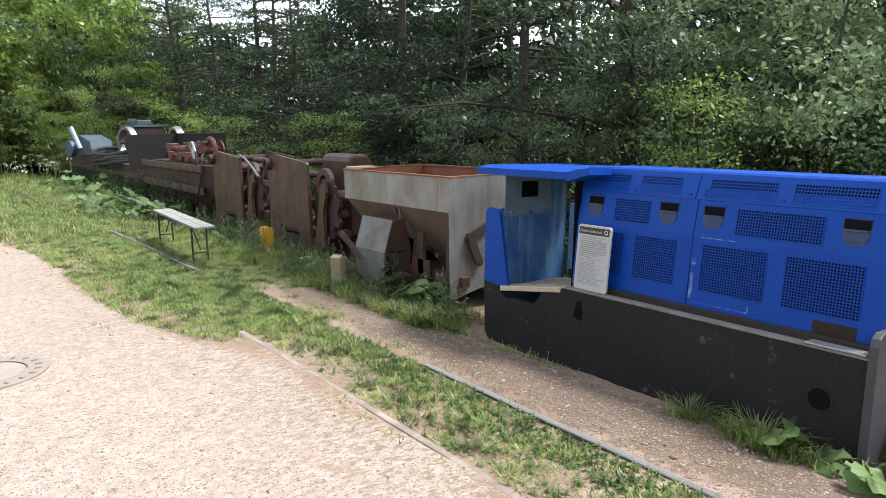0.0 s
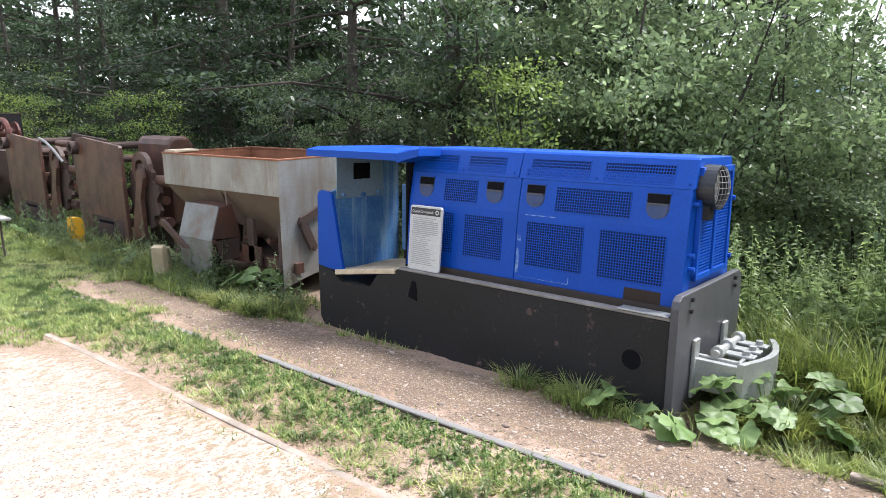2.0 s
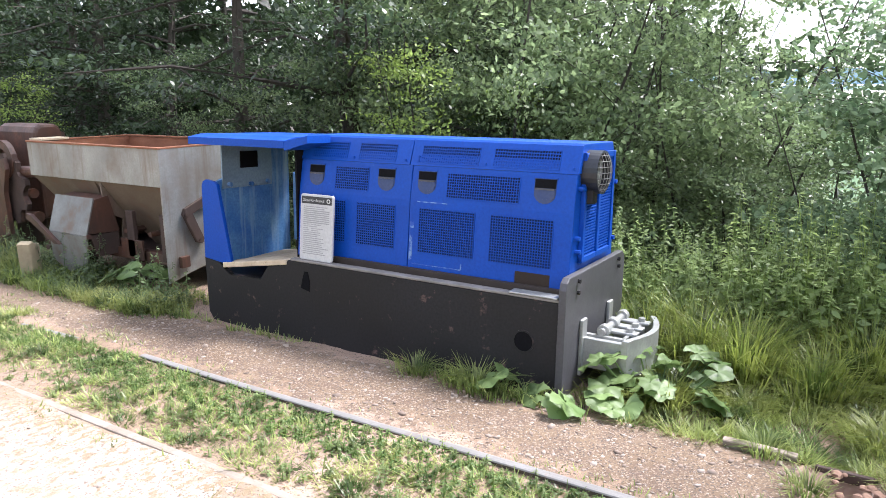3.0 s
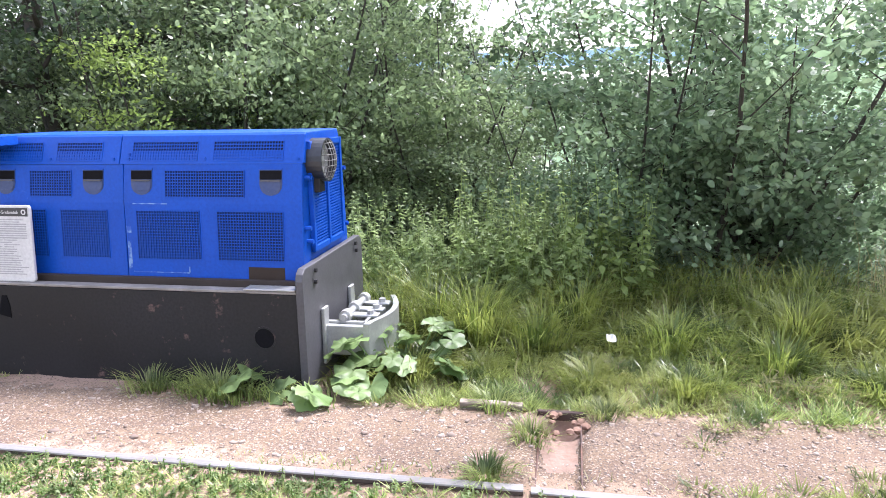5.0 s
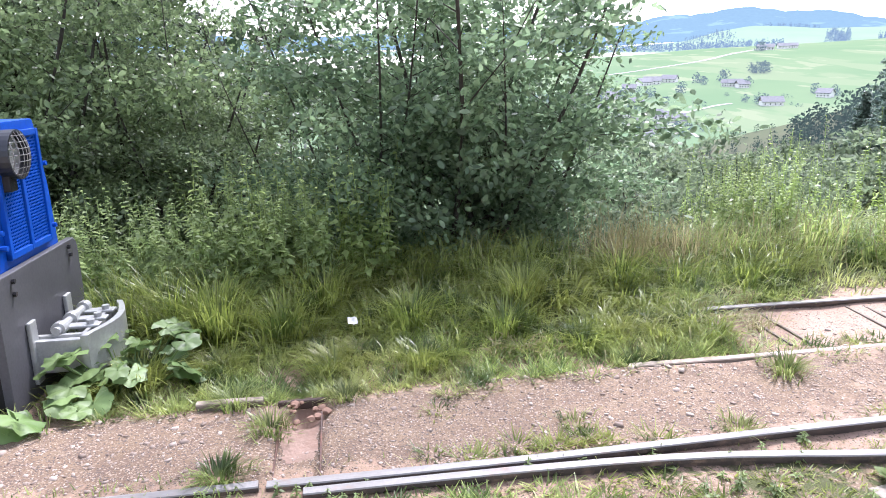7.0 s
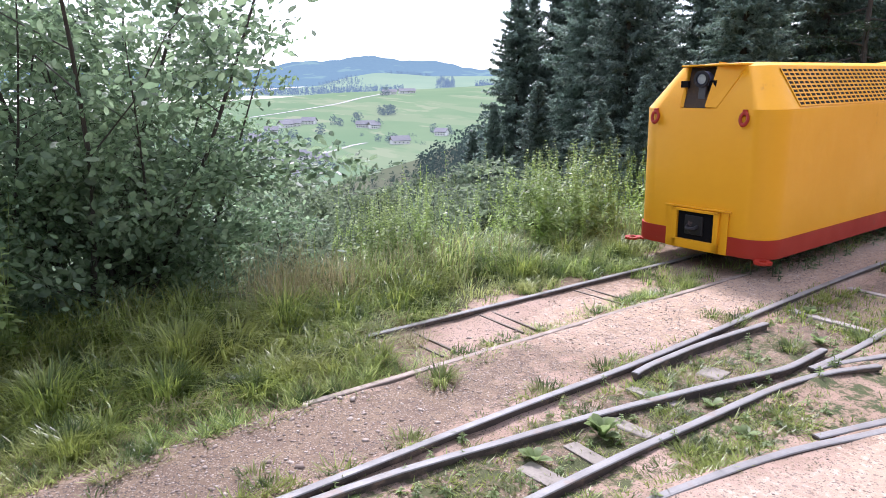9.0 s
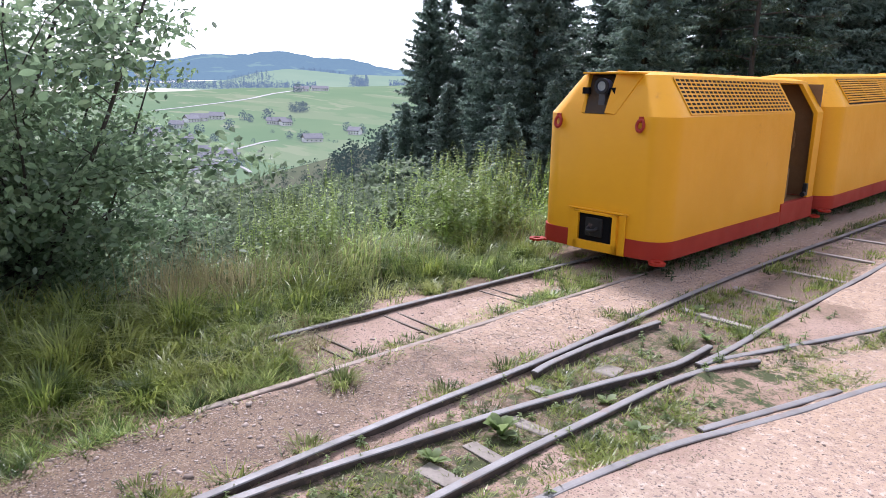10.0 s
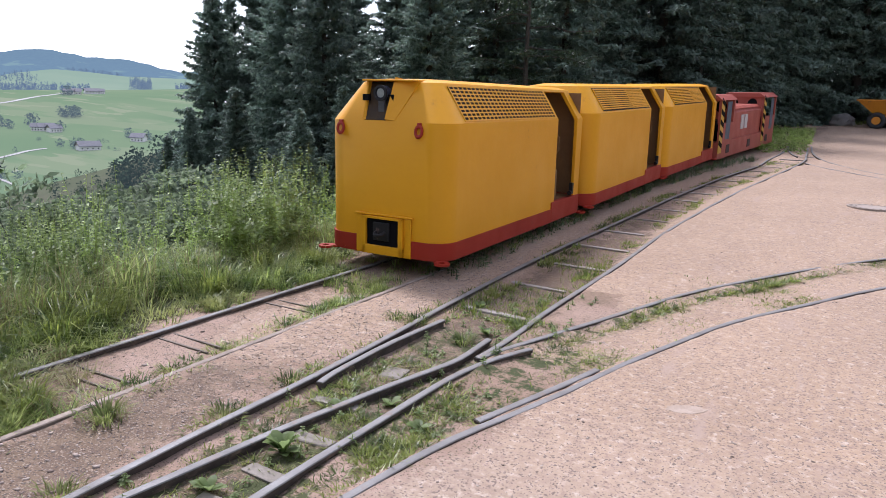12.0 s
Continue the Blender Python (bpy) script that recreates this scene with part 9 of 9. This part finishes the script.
def polar_spots(a0, a1, r0, r1, count, height_of, h0, h1):
    out = []
    for _ in range(count):
        a, r = rng.uniform(a0, a1), rng.uniform(r0, r1)
        out.append((r * math.sin(radians(a)), r * math.cos(radians(a)), float(height_of(a, r)) - 1.0, rng.uniform(h0, h1)))
    return out


spots = []
# bearing, height angle, number, spread in degrees, tree height in metres
for az, el, k, wide, h in ((122.85, -1.6, 16, 0.75, 15), (122.75, -0.05, 7, 0.28, 15), (118.75, -2.35, 4, 0.25, 14), (119.2, -2.45, 3, 0.12, 12), (120.45, -2.25, 4, 0.22, 14), (122.2, -2.65, 3, 0.12, 13), (117.4, -3.1, 4, 0.2, 13), (123.15, -3.85, 7, 0.32, 12), (122.05, -3.75, 3, 0.15, 9),
                           (126.7, -3.05, 3, 0.15, 11), (128.0, -3.2, 4, 0.22, 11), (124.9, -3.5, 3, 0.5, 6), (117.3, -5.75, 4, 0.2, 9), (118.2, -5.95, 4, 0.25, 9), (119.2, -5.9, 4, 0.2, 8), (117.6, -6.4, 4, 0.25, 10), (116.2, -4.0, 5, 0.5, 10), (115.0, -3.4, 6, 0.7, 11), (114.2, -4.4, 8, 0.8, 10), (116.0, -5.9, 6, 0.6, 9),
                           (114.8, -6.2, 8, 0.8, 9), (120.9, -3.3, 2, 0.3, 6), (119.3, -4.1, 1, 0.1, 6), (112.5, -3.5, 14, 1.2, 11), (110.5, -4.2, 16, 1.5, 11), (108, -4.0, 20, 2.0, 12), (104, -3.6, 26, 2.5, 12), (98, -3.0, 40, 4.0, 13), (92, -2.5, 40, 4.0, 14), (125.5, -4.0, 3, 0.6, 5)):
    for _ in range(k):
        x, y, z, _r = on_hill(az + rng.uniform(-wide, wide), el + rng.uniform(-0.10, 0.10))
        spots.append((x, y, z - 0.8, h * rng.uniform(0.6, 1.1)))
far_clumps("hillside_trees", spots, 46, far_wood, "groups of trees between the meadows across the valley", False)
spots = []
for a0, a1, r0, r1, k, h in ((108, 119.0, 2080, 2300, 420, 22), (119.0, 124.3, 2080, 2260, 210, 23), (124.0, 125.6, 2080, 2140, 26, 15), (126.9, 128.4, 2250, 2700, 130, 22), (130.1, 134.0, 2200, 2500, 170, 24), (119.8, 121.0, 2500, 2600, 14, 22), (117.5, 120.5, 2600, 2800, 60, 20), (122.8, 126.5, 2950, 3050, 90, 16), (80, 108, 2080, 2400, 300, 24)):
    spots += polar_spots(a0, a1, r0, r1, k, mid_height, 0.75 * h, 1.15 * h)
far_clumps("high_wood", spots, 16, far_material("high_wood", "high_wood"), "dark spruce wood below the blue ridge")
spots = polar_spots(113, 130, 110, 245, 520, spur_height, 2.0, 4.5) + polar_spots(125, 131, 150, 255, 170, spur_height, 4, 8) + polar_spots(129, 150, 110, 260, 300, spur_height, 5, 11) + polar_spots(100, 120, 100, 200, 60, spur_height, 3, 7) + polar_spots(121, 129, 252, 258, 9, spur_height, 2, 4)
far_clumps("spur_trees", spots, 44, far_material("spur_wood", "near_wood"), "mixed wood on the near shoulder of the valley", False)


def road(points, width, label):
    """A pale lane that follows the lie of the meadow hill."""
    path = spline([Vector(on_hill(*q)[:3]) for q in points], 25.0)
    bm = bmesh.new()
    rows = []
    for i, q in enumerate(path):
        d = (path[min(i + 1, len(path) - 1)] - path[max(i - 1, 0)]).normalized()
        sd = Vector((d.y, -d.x, 0)).normalized() * width / 2
        rows.append([bm.verts.new((e.x, e.y, float(hill_height(math.degrees(math.atan2(e.x, e.y)), math.hypot(e.x, e.y))) + 0.5)) for e in (q - sd, q + sd)])
    for u0, u1 in zip(rows, rows[1:]):
        bm.faces.new((u0[0], u0[1], u1[1], u1[0]))
    solid("road", bm, lane_grey, label, "road", kind="structure")


lane_grey = surface("lane_grey", (0.37, 0.37, 0.35), (0.30, 0.30, 0.28), 0.9, scale=0.05)
road(((112.0, -1.75), (114.3, -1.45), (117.0, -1.05), (119.0, -0.72), (121.0, -0.25), (122.9, 0.08)), 8.0, "pale country road climbing the meadow hill")
road(((114.0, -5.0), (115.5, -5.35), (117.3, -5.7), (118.6, -6.2), (119.0, -6.5)), 3.0, "pale village street in the valley")
road(((116.0, -4.95), (118.0, -4.65), (120.0, -4.1), (121.2, -3.9)), 4.0, "narrow farm track between the meadows")

plaster = surface("house_plaster", (0.80, 0.78, 0.75), (0.70, 0.69, 0.66), 0.8, scale=0.5)
house_roof = surface("house_roof", (0.19, 0.195, 0.215), (0.14, 0.145, 0.16), 0.8, scale=0.8)
house_wood = surface("house_wood", (0.40, 0.34, 0.30), (0.33, 0.28, 0.25), 0.8, scale=0.8)
pane_dark = surface("pane_dark", (0.05, 0.06, 0.07), (0.04, 0.045, 0.05), 0.2)


def house(a, r, length, depth, wall, turn, wooden):
    x, y = r * math.sin(radians(a)), r * math.cos(radians(a))
    h = thing("farmhouse", pose(x, y, float(hill_height(a, r)) - 0.5, 0, 0, -a + turn), "distant farmhouse with plastered ground floor and broad gabled roof", "house", "farmhouses across the valley")
    bm = bmesh.new()
    box(bm, -length / 2, length / 2, -depth / 2, depth / 2, 0, wall)
    part("wall", bm, plaster, h)
    bm = bmesh.new()
    prism(bm, [(-depth / 2, wall), (depth / 2, wall), (0, wall + depth * 0.38)], "x", -length / 2 + 0.1, length / 2 - 0.1)
    part("gable", bm, house_wood if wooden else plaster, h)
    for s in (-1, 1):
        bm = bmesh.new()
        prism(bm, [(s * (depth / 2 + 1.2), wall - 0.9), (0, wall + depth * 0.38 + 0.05), (0, wall + depth * 0.38 + 0.5), (s * (depth / 2 + 1.2), wall - 0.45)], "x", -length / 2 - 1.2, length / 2 + 1.2)
        part("roof", bm, house_roof, h)
    for k in range(4):
        for z in (1.2, 3.6):
            if z + 1.2 < wall:
                bm = bmesh.new()
                xx = -length / 2 + length * (k + 0.5) / 4
                box(bm, xx - 0.6, xx + 0.6, -depth / 2 - 0.05, -depth / 2 + 0.05, z, z + 1.2)
                part("window", bm, pane_dark, h)


for a, el, ln, dp, wl, tn, wd in ((123.9, -3.95, 20, 11, 4.5, 20, True), (127.35, -3.3, 14, 10, 5.0, -25, False), (121.3, -2.62, 16, 10, 5, 10, True), (120.8, -2.6, 12, 9, 5, -15, False), (121.8, -2.7, 13, 9, 5, 30, True), (123.3, 0.02, 18, 12, 5, 0, False), (124.3, 0.08, 20, 12, 5, 15, False), (122.9, 0.0, 15, 11, 5, -10, False), (124.9, 0.1, 14, 11, 5, 10, False),
                                  (115.3, -2.45, 20, 12, 5, 5, False), (114.7, -2.55, 16, 11, 5, 35, True), (116.6, -2.3, 18, 11, 5, -20, False), (114.2, -4.1, 13, 9, 5, 15, False), (115.7, -5.05, 12, 9, 5, 0, True), (116.4, -5.15, 11, 8, 5, 10, False), (117.4, -5.35, 12, 8, 5, 0, False), (116.9, -5.3, 10, 8, 5, 20, False), (117.8, -5.45, 9, 7, 4, -20, False),
                                  (114.4, -5.5, 12, 8, 5, 40, False), (115.2, -5.6, 10, 8, 5, -10, True), (115.9, -6.2, 12, 8, 5, 10, False), (114.9, -6.6, 12, 8, 5, 25, False), (113.6, -3.0, 15, 10, 5, 0, False), (112.2, -3.6, 14, 10, 5, 20, False), (113.2, -5.0, 12, 9, 5, 20, False), (111.5, -4.6, 13, 9, 5, 20, True), (110.2, -3.8, 14, 10, 5, -20, False)):
    house(a, on_hill(a, el)[3], ln, dp, wl, tn, wd)
